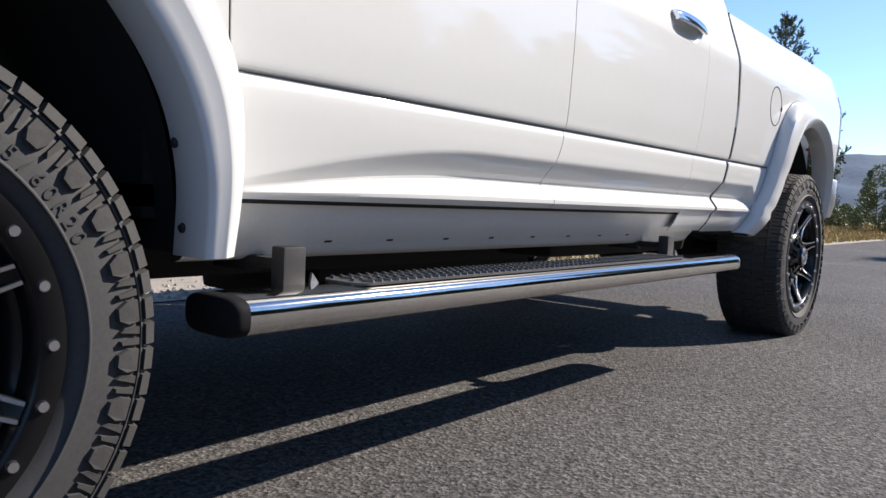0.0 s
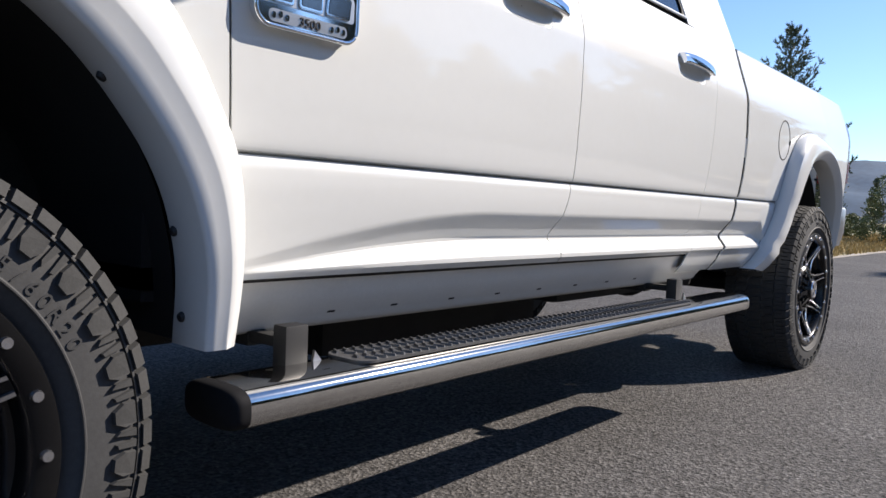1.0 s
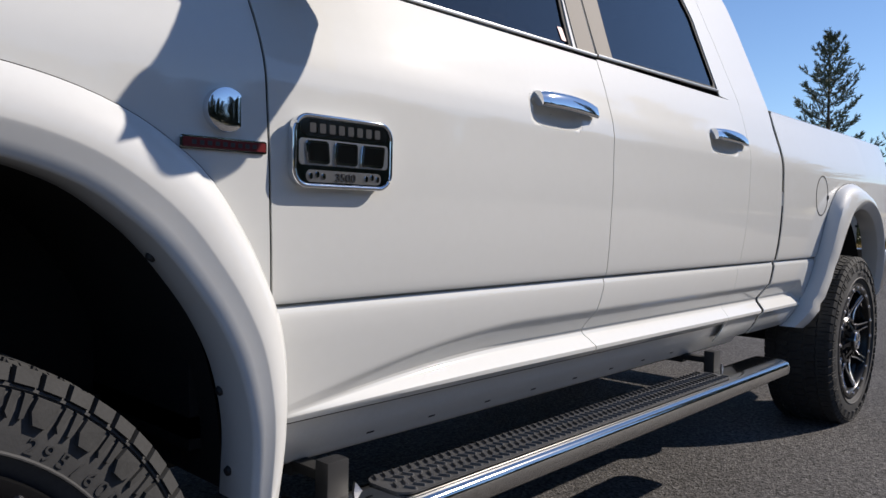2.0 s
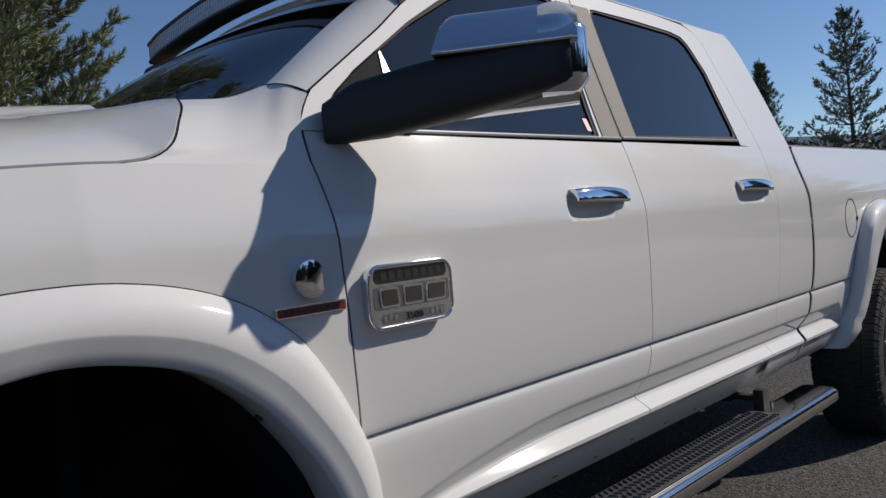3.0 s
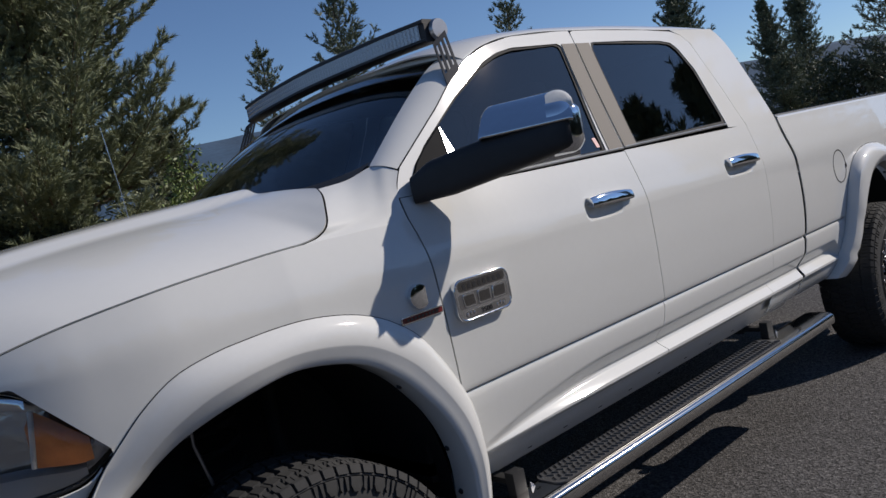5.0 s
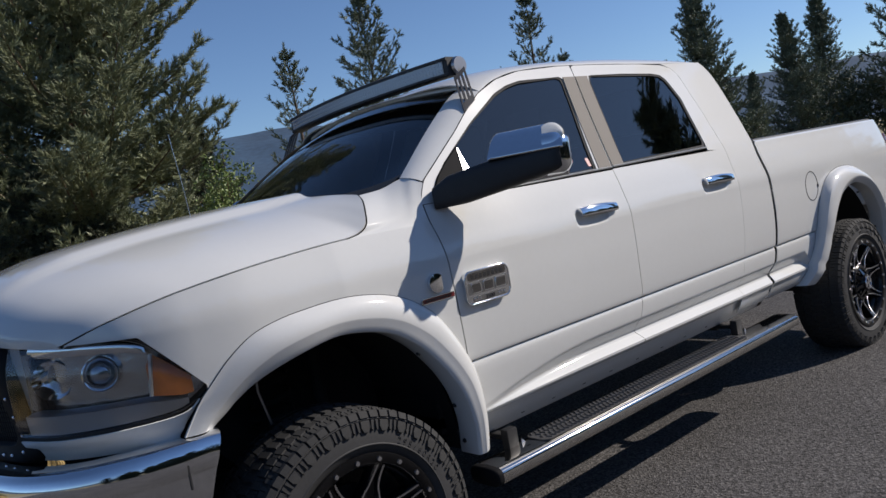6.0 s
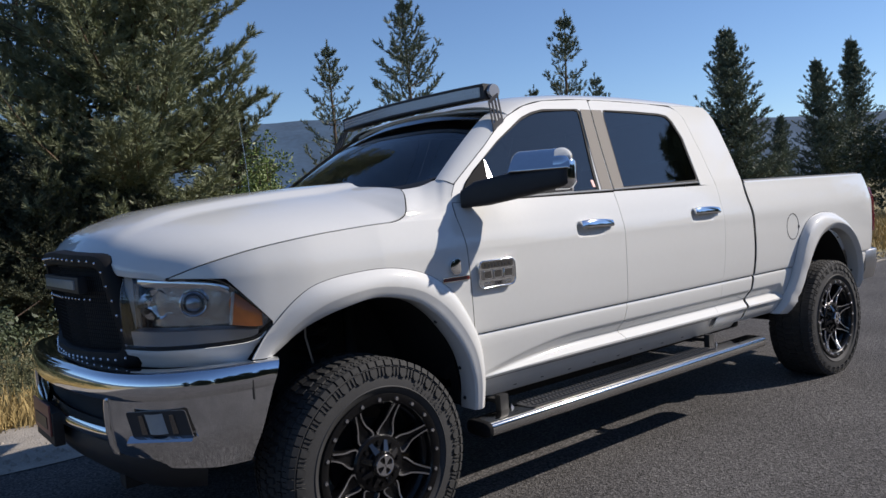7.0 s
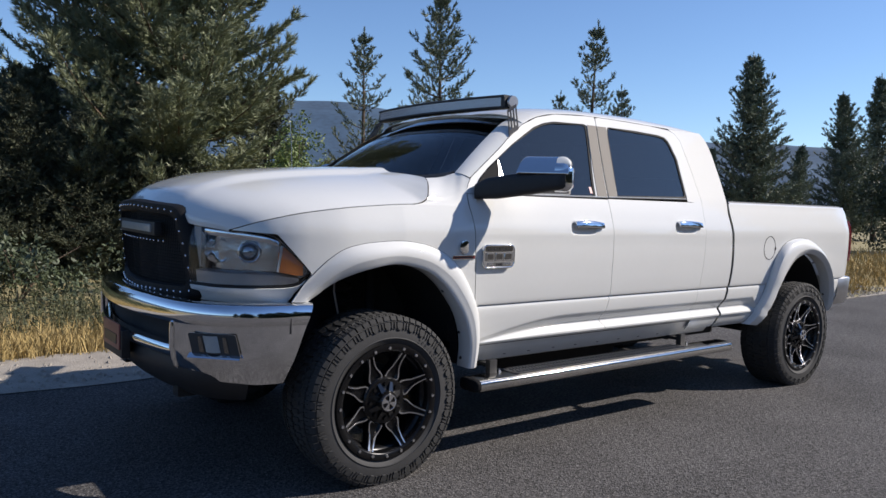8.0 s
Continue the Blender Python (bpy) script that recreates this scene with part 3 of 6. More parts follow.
def side_body(s):
    # dark inner skin that shows in the seams
    panel("inner_skin", lambda z: -0.35, lambda z: 2.93, lambda x: max(arch_f(x) + 0.02, 0.632), lambda x: min(hood_edge(x) - 0.01, 1.47), s, SEAM, truck, "black inner body skin seen in the seams", nu=90, inset=0.016, gap=0.0, holes=[cup_hole(*q, 1.15) for q in HANDLES])
    panel("inner_skin", lambda z: 2.60, cab_rear, lambda x: 1.46, lambda x: 1.99, s, SEAM, truck, "black inner body skin seen in the seams", [1.46 + 0.05 * i for i in range(11)], nu=12, inset=0.014, gap=0.004)
    fender = panel("front_fender", lambda z: -0.33, door_front, fender_floor, hood_edge, s, PAINT, truck, "white front fender", nu=110, gaps=(0.0, 0.0026))
    cols = []
    for x in np.linspace(-0.70, -0.33, 60):
        lo, hi = fender_floor(x) + 0.004, hood_edge(x) - 0.0026
        cols.append([(x, s * half_width(x, z), z) for z in np.linspace(min(lo, hi - 0.003), hi, 18)])
    bm = sheet(cols)
    bm.normal_update()
    if sum(f.normal.y for f in bm.faces) * s < 0:
        bmesh.ops.reverse_faces(bm, faces=bm.faces)
    thick(part("fender_nose", bm, PAINT, fender, "", 40), 0.003)
    rows = []
    for x in np.linspace(-0.70, 0.17, 90):
        z, w = hood_edge(x), half_width(x, hood_edge(x) - 0.003)
        rows.append([(x, s * (w - a), z - b) for a, b in ((0.0006, 0.0034), (0.002, 0.0062), (0.006, 0.0085), (0.010, 0.0105), (0.016, 0.012), (0.028, 0.013))])
    part("fender_flange", sheet(rows), PAINT, fender, "", 40)
    # fender top behind the hood, up to the windshield pillar
    n = 22
    bottom = [on_side(0.172 + (door_front(1.41) - 0.007 - 0.172) * i / n, 1.4085, s) for i in range(n + 1)]
    right = [on_side(door_front(z) - 0.0035, z, s) for z in np.linspace(1.4085, 1.558, n + 1)]
    left = smooth_line([(0.172, s * half_width(0.172, 1.4085), 1.4085), (0.232, s * (half_width(0.2, 1.41) - 0.008), 1.4195), (0.273, s * 0.953, 1.446), (0.313, s * 0.903, 1.493), (0.350, s * 0.845, 1.530), (0.37, s * 0.795, 1.553)], n + 1)
    top = smooth_line([(0.37, s * 0.795, 1.553), (0.47, s * 0.80, 1.563), (0.545, s * 0.826, 1.588), (0.562, s * 0.873, 1.580), right[-1]], n + 1)
    rows = []
    for j in range(n + 1):
        v = j / n
        r = []
        for i in range(n + 1):
            u = i / n
            c = (Vector(bottom[i]) * (1 - v) + Vector(top[i]) * v + Vector(left[j]) * (1 - u) + Vector(right[j]) * u
                 - Vector(bottom[0]) * (1 - u) * (1 - v) - Vector(bottom[n]) * u * (1 - v) - Vector(top[0]) * (1 - u) * v - Vector(top[n]) * u * v)
            r.append(c)
        rows.append(r)
    part("fender_top", sheet(rows), PAINT, fender, "", 40)
    part("fender_top_backing", sheet([[(p.x + 0.004, p.y - s * 0.014, p.z - 0.008) for p in r] for r in rows]), SEAM, fender, "black backing under the seam", 40)
    # windshield pillar
    outer = resample([(0.588, 1.5615)] + PILLAR[1:4] + [(1.15, 1.928)], 24)
    inn = smooth_line([(0.547, s * 0.823, 1.5905), (0.78, s * 0.745, 1.762), (0.98, s * 0.685, 1.896), (1.10, s * 0.65, 1.952)], 24)
    rows = []
    for i in range(24):
        a = Vector(on_side(outer[i][0] - 0.003, outer[i][1] + 0.003, s))
        b = Vector(inn[i])
        mid = (a + b) / 2 + Vector((-0.012, s * 0.010, 0.012))
        rows.append([a * (1 - t) ** 2 + mid * 2 * t * (1 - t) + b * t * t for t in np.linspace(0, 1, 7)])
    part("windshield_pillar", sheet(rows), PAINT, truck, "white windshield pillar", 40)
    part("pillar_backing", sheet([[(p.x + 0.012, p.y - s * 0.012, p.z - 0.012) for p in r] for r in rows]), SEAM, truck, "black backing under the seam", 40)
    # sill, cab corner, bed side
    rows = []
    for z, tuck in ((0.514, 0.07), (0.516, 0.035), (0.521, 0.018), (0.53, 0.006), (0.54, 0), (0.55, 0), (0.565, 0), (0.58, 0), (0.60, 0), (0.62, 0), (0.631, -0.004), (0.6345, -0.004), (0.6365, 0.004)):
        rows.append([(x, s * (half_width(x, max(z, 0.54)) - 0.026 - tuck), z) for x in np.linspace(0.585, 2.96, 60)])
    bm = sheet(rows)
    sill = part("sill_panel", bm, SILLP, truck, "white painted sill below the doors", 40)
    for x in (0.925, 1.12, 1.33, 1.53, 1.74, 1.95, 2.16, 2.37):
        plate_on_side("sill_plug", x, 0.552, 0.022, 0.005, 0.002, s, SEAM, sill, 0.001, -0.026, 0.0, "small dark drain slot")
    panel("cab_corner", door_rear, cab_rear, lambda x: 0.565, lambda x: 1.4755, s, PAINT, truck, "white rear cab corner", [z for z in LEVELS if z < 1.474], nu=14, gaps=(0.001, 0.003))
    panel("cab_corner", lambda z: float(np.interp(z, [1.474, 1.708, 1.925, 1.972, 2.0], [2.712, 2.705, 2.672, 2.63, 2.55])), cab_rear, lambda x: 1.468, lambda x: 2.004, s, PAINT, truck, "white rear cab corner",
          [1.4705 + 0.0265 * i for i in range(21)], nu=14)
    bed = panel("bed_side", bed_front, bed_rear, lambda x: max(arch_r(x), 0.56 if x < 4.5 else 0.56 + max(0, x - 4.62) * 0.9), lambda x: 1.483, s, PAINT, truck, "white cargo bed side", nu=100)
    # shoulder roll onto the rail, and the black rail cap
    rows = []
    for x in np.linspace(3.066, 4.925, 50):
        w = half_width(x, 1.48)
        rows.append([(x, s * (w - a), 1.4795 + b) for a, b in ((0, 0), (0.006, 0.008), (0.018, 0.012), (0.05, 0.013), (0.09, 0.010), (0.095, -0.05))])
    part("bed_rail", sheet(rows), PAINT, bed, "", 40)
    rows = []
    for x in np.linspace(3.10, 4.90, 40):
        w = half_width(x, 1.48)
        rows.append([(x, s * (w - a), 1.489 + b) for a, b in ((0.028, 0.0), (0.032, 0.010), (0.07, 0.014), (0.10, 0.010), (0.104, -0.06))])
    part("rail_cap", sheet(rows), BLACKP, bed, "black plastic bed rail cap", 40)
    part("bed_inner_wall", box((3.09, s * 0.83 - 0.01, 1.17), (4.92, s * 0.83 + 0.01, 1.48)), PAINT, bed)
    if s < 0:
        o = [(3.55 + 0.086 * math.cos(a), 1.152 + 0.092 * math.sin(a)) for a in np.linspace(0, 2 * math.pi, 33)[:-1]]
        i = [(3.55 + 0.081 * math.cos(a), 1.152 + 0.087 * math.sin(a)) for a in np.linspace(0, 2 * math.pi, 33)[:-1]]
        ring_part("fuel_door_gap", o + o[:1], i + i[:1], s, SEAM, bed, 60, 0.0012, "thin dark gap round the fuel door", t=0.001)
        plate_on_side("fuel_door_tab", 3.632, 1.147, 0.014, 0.022, 0.006, s, BADGED, bed, 0.005, 0.0, 0, "dark finger tab of the fuel door")
    return fender, bed


def wheel_flare(outer, inner, s, screws):
    """A moulded fender flare with a bulged face and a return flange."""
    n = 56
    o, q = smooth_line(outer, n), smooth_line(inner, n)
    rows = []
    for i in range(n):
        a, b = o[i], q[i]
        wa = half_width(a[0], min(a[1], 1.3))
        if a[0] < -0.3:
            wa = max(wa, float(np.interp(a[0], [-0.50, -0.385, -0.30], [0.924, 0.957, 0.960])))
        endf = min(1.0, 0.72 + 0.28 * math.sin(math.pi * min(i, n - 1 - i, n // 4) / (n / 2)) * 1.0)
        if a[0] < 2:
            grow = min(max((a[0] + 0.47) / 0.42, 0), 1)
            top = float(np.interp(a[1], [0.72, 0.95, 1.10, 1.22], [1.080, 1.066, 1.052, 1.050]))
            lip = wa + 0.016 + (top - 0.03 * (1 - endf) / 0.28 - wa - 0.016) * grow * grow * (3 - 2 * grow)
        else:
            lip = wa + 0.068
        row = []
        h = lip - wa
        f = float(np.interp(a[0], [-0.2, 0.15, 0.3, 0.45], [0.12, 0.3, 0.3, 0.5])) if a[0] < 2 else min(max((30 - i) / 14, 0), 1)
        soft = ((0.05, 0.18), (0.22, 0.55), (0.42, 0.86))
        rg = 0.63 if a[0] < 2 else 0.66
        drop = float(np.interp(a[0], [0.1, 0.45], [0.016, 0.010])) if a[0] < 2 else 0.030
        hard = ((0.02, 0.55), (0.08, 0.86), (0.22, 0.97))
        mid = [(p0[0] + (q0[0] - p0[0]) * f, wa + h * (p0[1] + (q0[1] - p0[1]) * f)) for p0, q0 in zip(soft, hard)]
        for t, y in ((0.0, wa - 0.004), (0.0, wa + 0.006), *mid, (rg - 0.03, lip - 0.0006), (rg, lip - 0.0012), (rg + 0.03, lip - 0.0026), (0.5 + rg / 2, lip - drop * 0.5),
                     (0.96, lip - drop), (0.99, lip - drop - 0.003), (1.0, lip - drop - 0.008), (1.0, lip - 0.07), (0.995, lip - 0.108), (0.985, lip - 0.112), (0.95, lip - 0.112)):
            p = a + (b - a) * t
            row.append((p[0], s * y, p[1]))
        rows.append(row)
    bm = sheet(rows)
    ob = part("fender_flare", bm, FLARE, truck, "painted white wheel-arch flare with bolted flange", 40)
    seal = []
    for i in range(n):
        t = o[min(i + 1, n - 1)] - o[max(i - 1, 0)]
        nr = np.array([-t[1], t[0]]) / np.linalg.norm(t)
        seal.append([(o[i][0] + nr[0] * e, s * (half_width(o[i][0] + nr[0] * e, min(max(o[i][1] + nr[1] * e, 0.55), 1.3)) + 0.0022), o[i][1] + nr[1] * e) for e in (-0.002, 0.0022)])
    part("flare_seal", sheet(seal), SEAM, ob, "thin black rubber edge of the flare", 40)
    for k in screws:
        p = q[k]
        c = Vector((p[0], s * (0.972 if p[0] < 2 else 0.955), p[1]))
        hub = Vector((0.02 if p[0] < 2 else 4.09, s * (0.972 if p[0] < 2 else 0.955), 0.46))
        d = (hub - c).normalized()
        m = Matrix.Translation(c + d * 0.002) @ d.to_track_quat("Z", "Y").to_matrix().to_4x4()
        bm = bmesh.new()
        bmesh.ops.create_cone(bm, cap_ends=True, segments=14, radius1=0.0095, radius2=0.007, depth=0.007, matrix=m)
        part("flare_bolt", bm, BLACKP, ob, "black flange bolt")
    return ob


def arch_liner(inner, cx, s, parent):
    q = smooth_line(inner, 40)
    c = np.array([cx, 0.46])
    q = c + (q - c) * 1.025
    rows = [[(p[0], s * y, p[1]) for y in (0.925, 0.85, 0.7, 0.45)] for p in q]
    part("arch_liner", sheet(rows), UNDER, parent, "black wheel-arch liner", 40)
    rows = [[(c[0] + (p[0] - c[0]) * k, s * 0.452, c[1] + (p[1] - c[1]) * k) for k in (0.02, 1.06)] for p in q]
    part("arch_inner_wall", sheet(rows), UNDER, parent, "black inner wall of the wheel arch", 0)


def hood():
    nu, nv = 110, 30
    side = [(x, half_width(x, hood_edge(x)) - 0.0035, hood_edge(x) + 0.002) for x in np.linspace(-0.712, 0.165, 80)]
    side += [tuple(p) for p in smooth_line([(0.166, half_width(0.166, 1.411) - 0.0025, hood_edge(0.166) + 0.0012), (0.226, half_width(0.2, 1.411) - 0.012, 1.424), (0.268, 0.950, 1.450), (0.308, 0.900, 1.497), (0.345, 0.842, 1.534), (0.364, 0.792, 1.556)], 18)[1:]]
    side = resample(side, nu + 1)
    front = smooth_line([(-0.905, 0.0), (-0.898, 0.2), (-0.865, 0.40), (-0.832, 0.52), (-0.785, 0.64), (-0.712, side[0][1])], nv + 1)
    rear = smooth_line([(0.335, 0.0), (0.34, 0.3), (0.352, 0.6), (0.364, 0.792)], nv + 1)
    cz = spline([-0.93, -0.90, -0.86, -0.80, -0.70, -0.5, -0.2, 0.1, 0.45], [1.372, 1.392, 1.420, 1.452, 1.486, 1.527, 1.563, 1.586, 1.600])
    rows = []
    for i in range(nu + 1):
        u = i / nu
        mid = np.array([-0.905 + (0.335 + 0.905) * u, 0.0])
        half = []
        for j in range(nv + 1):
            t = j / nv
            p = (front[j] * (1 - u) + rear[j] * u + mid * (1 - t) + side[i][:2] * t
                 - (np.array([-0.905, 0.0]) * (1 - u) * (1 - t) + front[-1] * (1 - u) * t + np.array([0.335, 0.0]) * u * (1 - t) + rear[-1] * u * t))
            ez = side[i][2]
            c = cz(mid[0])
            z = ez + (c - ez) * (1 - t ** 2.6) ** 0.9
            z += 0.026 / (1 + math.exp((p[1] - 0.44) / 0.013)) * min(1, max(0, (mid[0] + 0.92) / 0.35)) * (1 - t ** 4)
            if u < 0.10:
                z -= (1 - u / 0.10) ** 2.2 * 0.03 * (1 - t ** 3)
            half.append((p[0], p[1], z))
        if i == 0:
            # nose: the edge turns down to the lamp and the grille
            skirt = [(x + 0.004, y, z - 0.012 if y < 0.49 else min(z - 0.004, float(np.interp(y, [0.49, 0.53, 0.60, 0.70, 0.77], [1.335, 1.288, 1.279, 1.268, 1.252])))) for x, y, z in half]
            rows.append([(x, -y, z) for x, y, z in skirt[::-1]] + skirt[1:])
        rows.append([(x, -y, z) for x, y, z in half[::-1]] + half[1:])
    return thick(part("hood", sheet(rows), PAINT, truck, "white domed hood", 40), 0.005, 1.0)


def windshield():
    n, m = 30, 24
    base = lambda v: Vector((0.36 + 0.19 * abs(v) ** 2.4, v * 0.815, 1.555 + 0.035 * abs(v) ** 8))
    topc = lambda v: Vector((1.035 + 0.07 * v * v, v * 0.648, 1.985 - 0.035 * v * v))
    rows = []
    for j in range(m + 1):
        w = j / m
        row = []
        for i in range(n + 1):
            v = -1 + 2 * i / n
            p = base(v) * (1 - w) + topc(v) * w
            p += Vector((-0.35, 0, 0.5)).normalized() * 0.030 * math.sin(math.pi * w) * (1 - v ** 4)
            row.append(p)
        rows.append(row)
    ws = thick(part("windshield", sheet(rows), WSGLASS, truck, "tinted windshield", 60), 0.005, 1.0)
    header = [[p + Vector(o) for o in ((0.004, 0, -0.006), (-0.006, 0, -0.004), (-0.008, 0, 0.005), (-0.002, 0, 0.014), (0.02, 0, 0.019), (0.05, 0, 0.018))] for p in rows[m]]
    part("roof_header", sheet(header), PAINT, truck, "white roof edge above the windshield", 60)
    edge = []
    for i in range(n + 1):
        p = rows[0][i]
        edge.append([p + Vector((-0.035, 0, -0.012)), p + Vector((-0.008, 0, 0.004)), p + Vector((0.02, 0, 0.018))])
    part("cowl", sheet(edge), BLACKP, truck, "black plastic cowl at the windshield base")
    # wiper arms lying on the glass
    for v0 in (-0.55, 0.15):
        a, b = base(v0), base(v0 + 0.55)
        part("wiper", tube([a + Vector((-0.02, 0, 0.01)), (a + b) / 2 + Vector((0.02, 0, 0.035)), b + Vector((0.05, 0, 0.05))], 0.006, 6), BLACKP, ws, "black wiper arm")
    return ws


def roof():
    cz = spline([1.03, 1.15, 1.4, 1.8, 2.2, 2.6, 2.8, 2.9, 2.96], [1.985, 2.025, 2.058, 2.082, 2.088, 2.076, 2.055, 2.035, 2.005])
    ez = spline([1.08, 1.232, 1.392, 1.684, 1.972, 2.337, 2.6, 2.8, 2.92], [1.902, 1.966, 1.999, 2.016, 2.017, 2.010, 2.004, 2.003, 2.000])
    rows = []
    for i in range(61):
        u = i / 60
        row = []
        for j in range(41):
            v = -1 + 2 * j / 40
            xf = 1.035 + 0.07 * v * v
            xe = 2.985 - 0.05 * v ** 6
            x = xf + (xe - xf) * u
            e = ez(x)
            w = half_width(x, e) - 0.002
            # edge rows tighten so that the rail rolls over
            vv = math.copysign(math.sin(abs(v) * math.pi / 2) ** 0.9, v)
            z = e + (cz(x) - e) * max(0.0, 1 - abs(vv) ** 5) ** 0.7
            row.append((x, vv * w, z))
        rows.append(row)
    thick(part("roof", sheet(rows), PAINT, truck, "white cab roof", 40), 0.006, 1.0)
    # rear wall of the cab
    rows = []
    for z in np.linspace(0.60, 2.0, 30):
        rows.append([(cab_rear(z) - 0.02 + 0.018 * (1 - (y / 0.95) ** 2), y * (half_width(2.95, z) - 0.01) / 0.95, z) for y in np.linspace(-0.95, 0.95, 15)])
    part("cab_back", sheet(rows), PAINT, truck, "white rear cab wall", 40)
    rows = []
    for z in (1.53, 1.60, 1.75, 1.86, 1.92):
        rows.append([(3.052, y, z) for y in np.linspace(-0.60, 0.60, 9)])
    part("rear_window", sheet(rows), GLOSSB, truck, "dark tinted rear window", 0)


def front_end():
    plan = lambda y: float(np.interp(abs(y), [0, 0.25, 0.5, 0.6, 0.76, 0.89, 0.955, 1.0], [-0.90, -0.885, -0.832, -0.785, -0.708, -0.55, -0.40, -0.2]))
    # grille: rim with studs, mesh and a small lamp
    def gp(y, z, d=0.0):
        k = (1.37 - z) / 0.45
        return Vector((plan(y) - d + 0.03 * k - 0.015, y, z))
    outer = [(-0.522, 1.310), (-0.512, 1.342), (-0.485, 1.364), (-0.44, 1.374), (0, 1.392), (0.44, 1.374), (0.485, 1.364), (0.512, 1.342), (0.522, 1.310), (0.56, 1.20), (0.605, 0.97), (0.58, 0.925), (0.0, 0.905), (-0.58, 0.925), (-0.605, 0.97), (-0.56, 1.20)]
    inner = [(-0.455, 1.295), (-0.43, 1.315), (0, 1.33), (0.43, 1.315), (0.455, 1.295), (0.49, 1.18), (0.525, 1.02), (0.50, 0.99), (0.0, 0.972), (-0.50, 0.99), (-0.525, 1.02), (-0.49, 1.18)]
    o, q = resample(outer + outer[:1], 97)[:-1], resample(inner + inner[:1], 97)[:-1]
    rows = []
    for t, d in ((-0.02, -0.05), (0, 0.0), (0.12, 0.016), (0.5, 0.020), (0.88, 0.016), (1.0, 0.0), (1.0, -0.04)):
        rows.append([gp(*(o[i] + (q[i] - o[i]) * t), d) for i in range(96)])
    grille = part("grille", sheet(rows, True), RIMB, truck, "black mesh grille with studded rim and small lamp", 40)
    for i in range(0, 96, 2):
        p = gp(*((o[i] + q[i]) / 2), 0.021)
        bm = bmesh.new()
        bmesh.ops.create_uvsphere(bm, u_segments=8, v_segments=5, radius=0.006, matrix=Matrix.Translation(p))
        part("stud", bm, MILLED, grille, "bright rivet")
    rows = [[gp(y, z, -0.035) for y in np.linspace(-0.53, 0.53, 14)] for z in (0.97, 1.1, 1.2, 1.33)]
    part("grille_backing", sheet(rows), SEAM, grille, "black space behind the mesh", 0)
    vs, fs = [], []
    step = 0.016
    def bar(y0, z0, y1, z1):
        a, b = gp(y0, z0, -0.005), gp(y1, z1, -0.005)
        t = (b - a).normalized()
        k = t.cross(Vector((1, 0, 0))).normalized() * 0.0016
        f = Vector((-0.002, 0, 0))
        b0 = len(vs)
        vs.extend([a - k, a + k + f, b + k + f, b - k])
        fs.append((b0, b0 + 1, b0 + 2, b0 + 3))
    y = -0.52
    while y < 0.52:
        bar(y, 0.985, y, 1.32)
        y += step
    z = 0.985
    while z < 1.32:
        for k in range(8):
            bar(-0.52 + 0.13 * k, z, -0.52 + 0.13 * (k + 1), z)
        z += step
    raw("mesh_screen", vs, fs, MESHB, grille, "black woven wire mesh")
    part("grille_lamp", box((plan(0.15) - 0.020, -0.30, 1.214), (plan(0.15) + 0.03, 0.30, 1.282), 0.008), BLACKP, grille, "small rectangular lamp housing")
    part("lamp_lens", box((plan(0.0) - 0.019, -0.25, 1.230), (plan(0.0) + 0.0, 0.25, 1.268), 0.006), LAMPL, grille, "pale lamp lens")
    for i in range(16):
        bm = bmesh.new()
        yy = -0.34 + 0.68 * i / 15
        bmesh.ops.create_uvsphere(bm, u_segments=8, v_segments=5, radius=0.005, matrix=Matrix.Translation((plan(yy) - 0.012, yy, 1.19)))
        part("stud", bm, MILLED, grille, "bright rivet")

    # headlights
    def wrap(u, d=0.0):
        """u: 0 at the grille to 1 at the rear tip."""
        p = np.array([(-0.822, 0.560), (-0.768, 0.68), (-0.705, 0.762), (-0.63, 0.835), (-0.55, 0.890), (-0.47, 0.928), (-0.385, 0.955)])
        c = smooth_line(p, 60)
        f = np.array([np.interp(u * 59, range(60), c[:, k]) for k in (0, 1)])
        g = np.array([np.interp(min(u * 59 + 1, 59), range(60), c[:, k]) for k in (0, 1)]) - np.array([np.interp(max(u * 59 - 1, 0), range(60), c[:, k]) for k in (0, 1)])
        nrm = np.array([g[1], -g[0]]) / np.linalg.norm(g)
        return f + nrm * d
    ztop = spline([0, 0.35, 0.62, 0.70, 1.0], [1.284, 1.272, 1.254, 1.240, 1.076])
    zbot = spline([0, 0.3, 0.75, 0.86, 1.0], [1.012, 1.008, 1.015, 1.022, 1.068])
    for s in (-1, 1):
        def surf(d, us, a=0.0, b=1.0, k=9, bow=0.0):
            rows = []
            for u in us:
                row = []
                for f in np.linspace(a, b, k):
                    x, y = wrap(u, d + bow * max(0.0, (f - 0.62) / 0.38) ** 1.6 * min(1, (1 - u) * 4) + bow * 0.3 * max(0.0, (0.15 - f) / 0.15) ** 2)
                    row.append((x, s * y, zbot(u) + (ztop(u) - zbot(u)) * f))
                rows.append(row)
            return rows
        us = np.linspace(0.0, 1.0, 36)
        hl = part("headlight", sheet(surf(0.070, us)), REFLECTOR, truck, "headlight with chrome reflector, clear lens and amber corner", 50)
        hl_lens = thick(part("lens", sheet(surf(-0.004, us, k=15, bow=0.032)), CLEAR, hl, "clear curved lens", 50), 0.003)
        hl_lens.visible_shadow = False
        rows = []
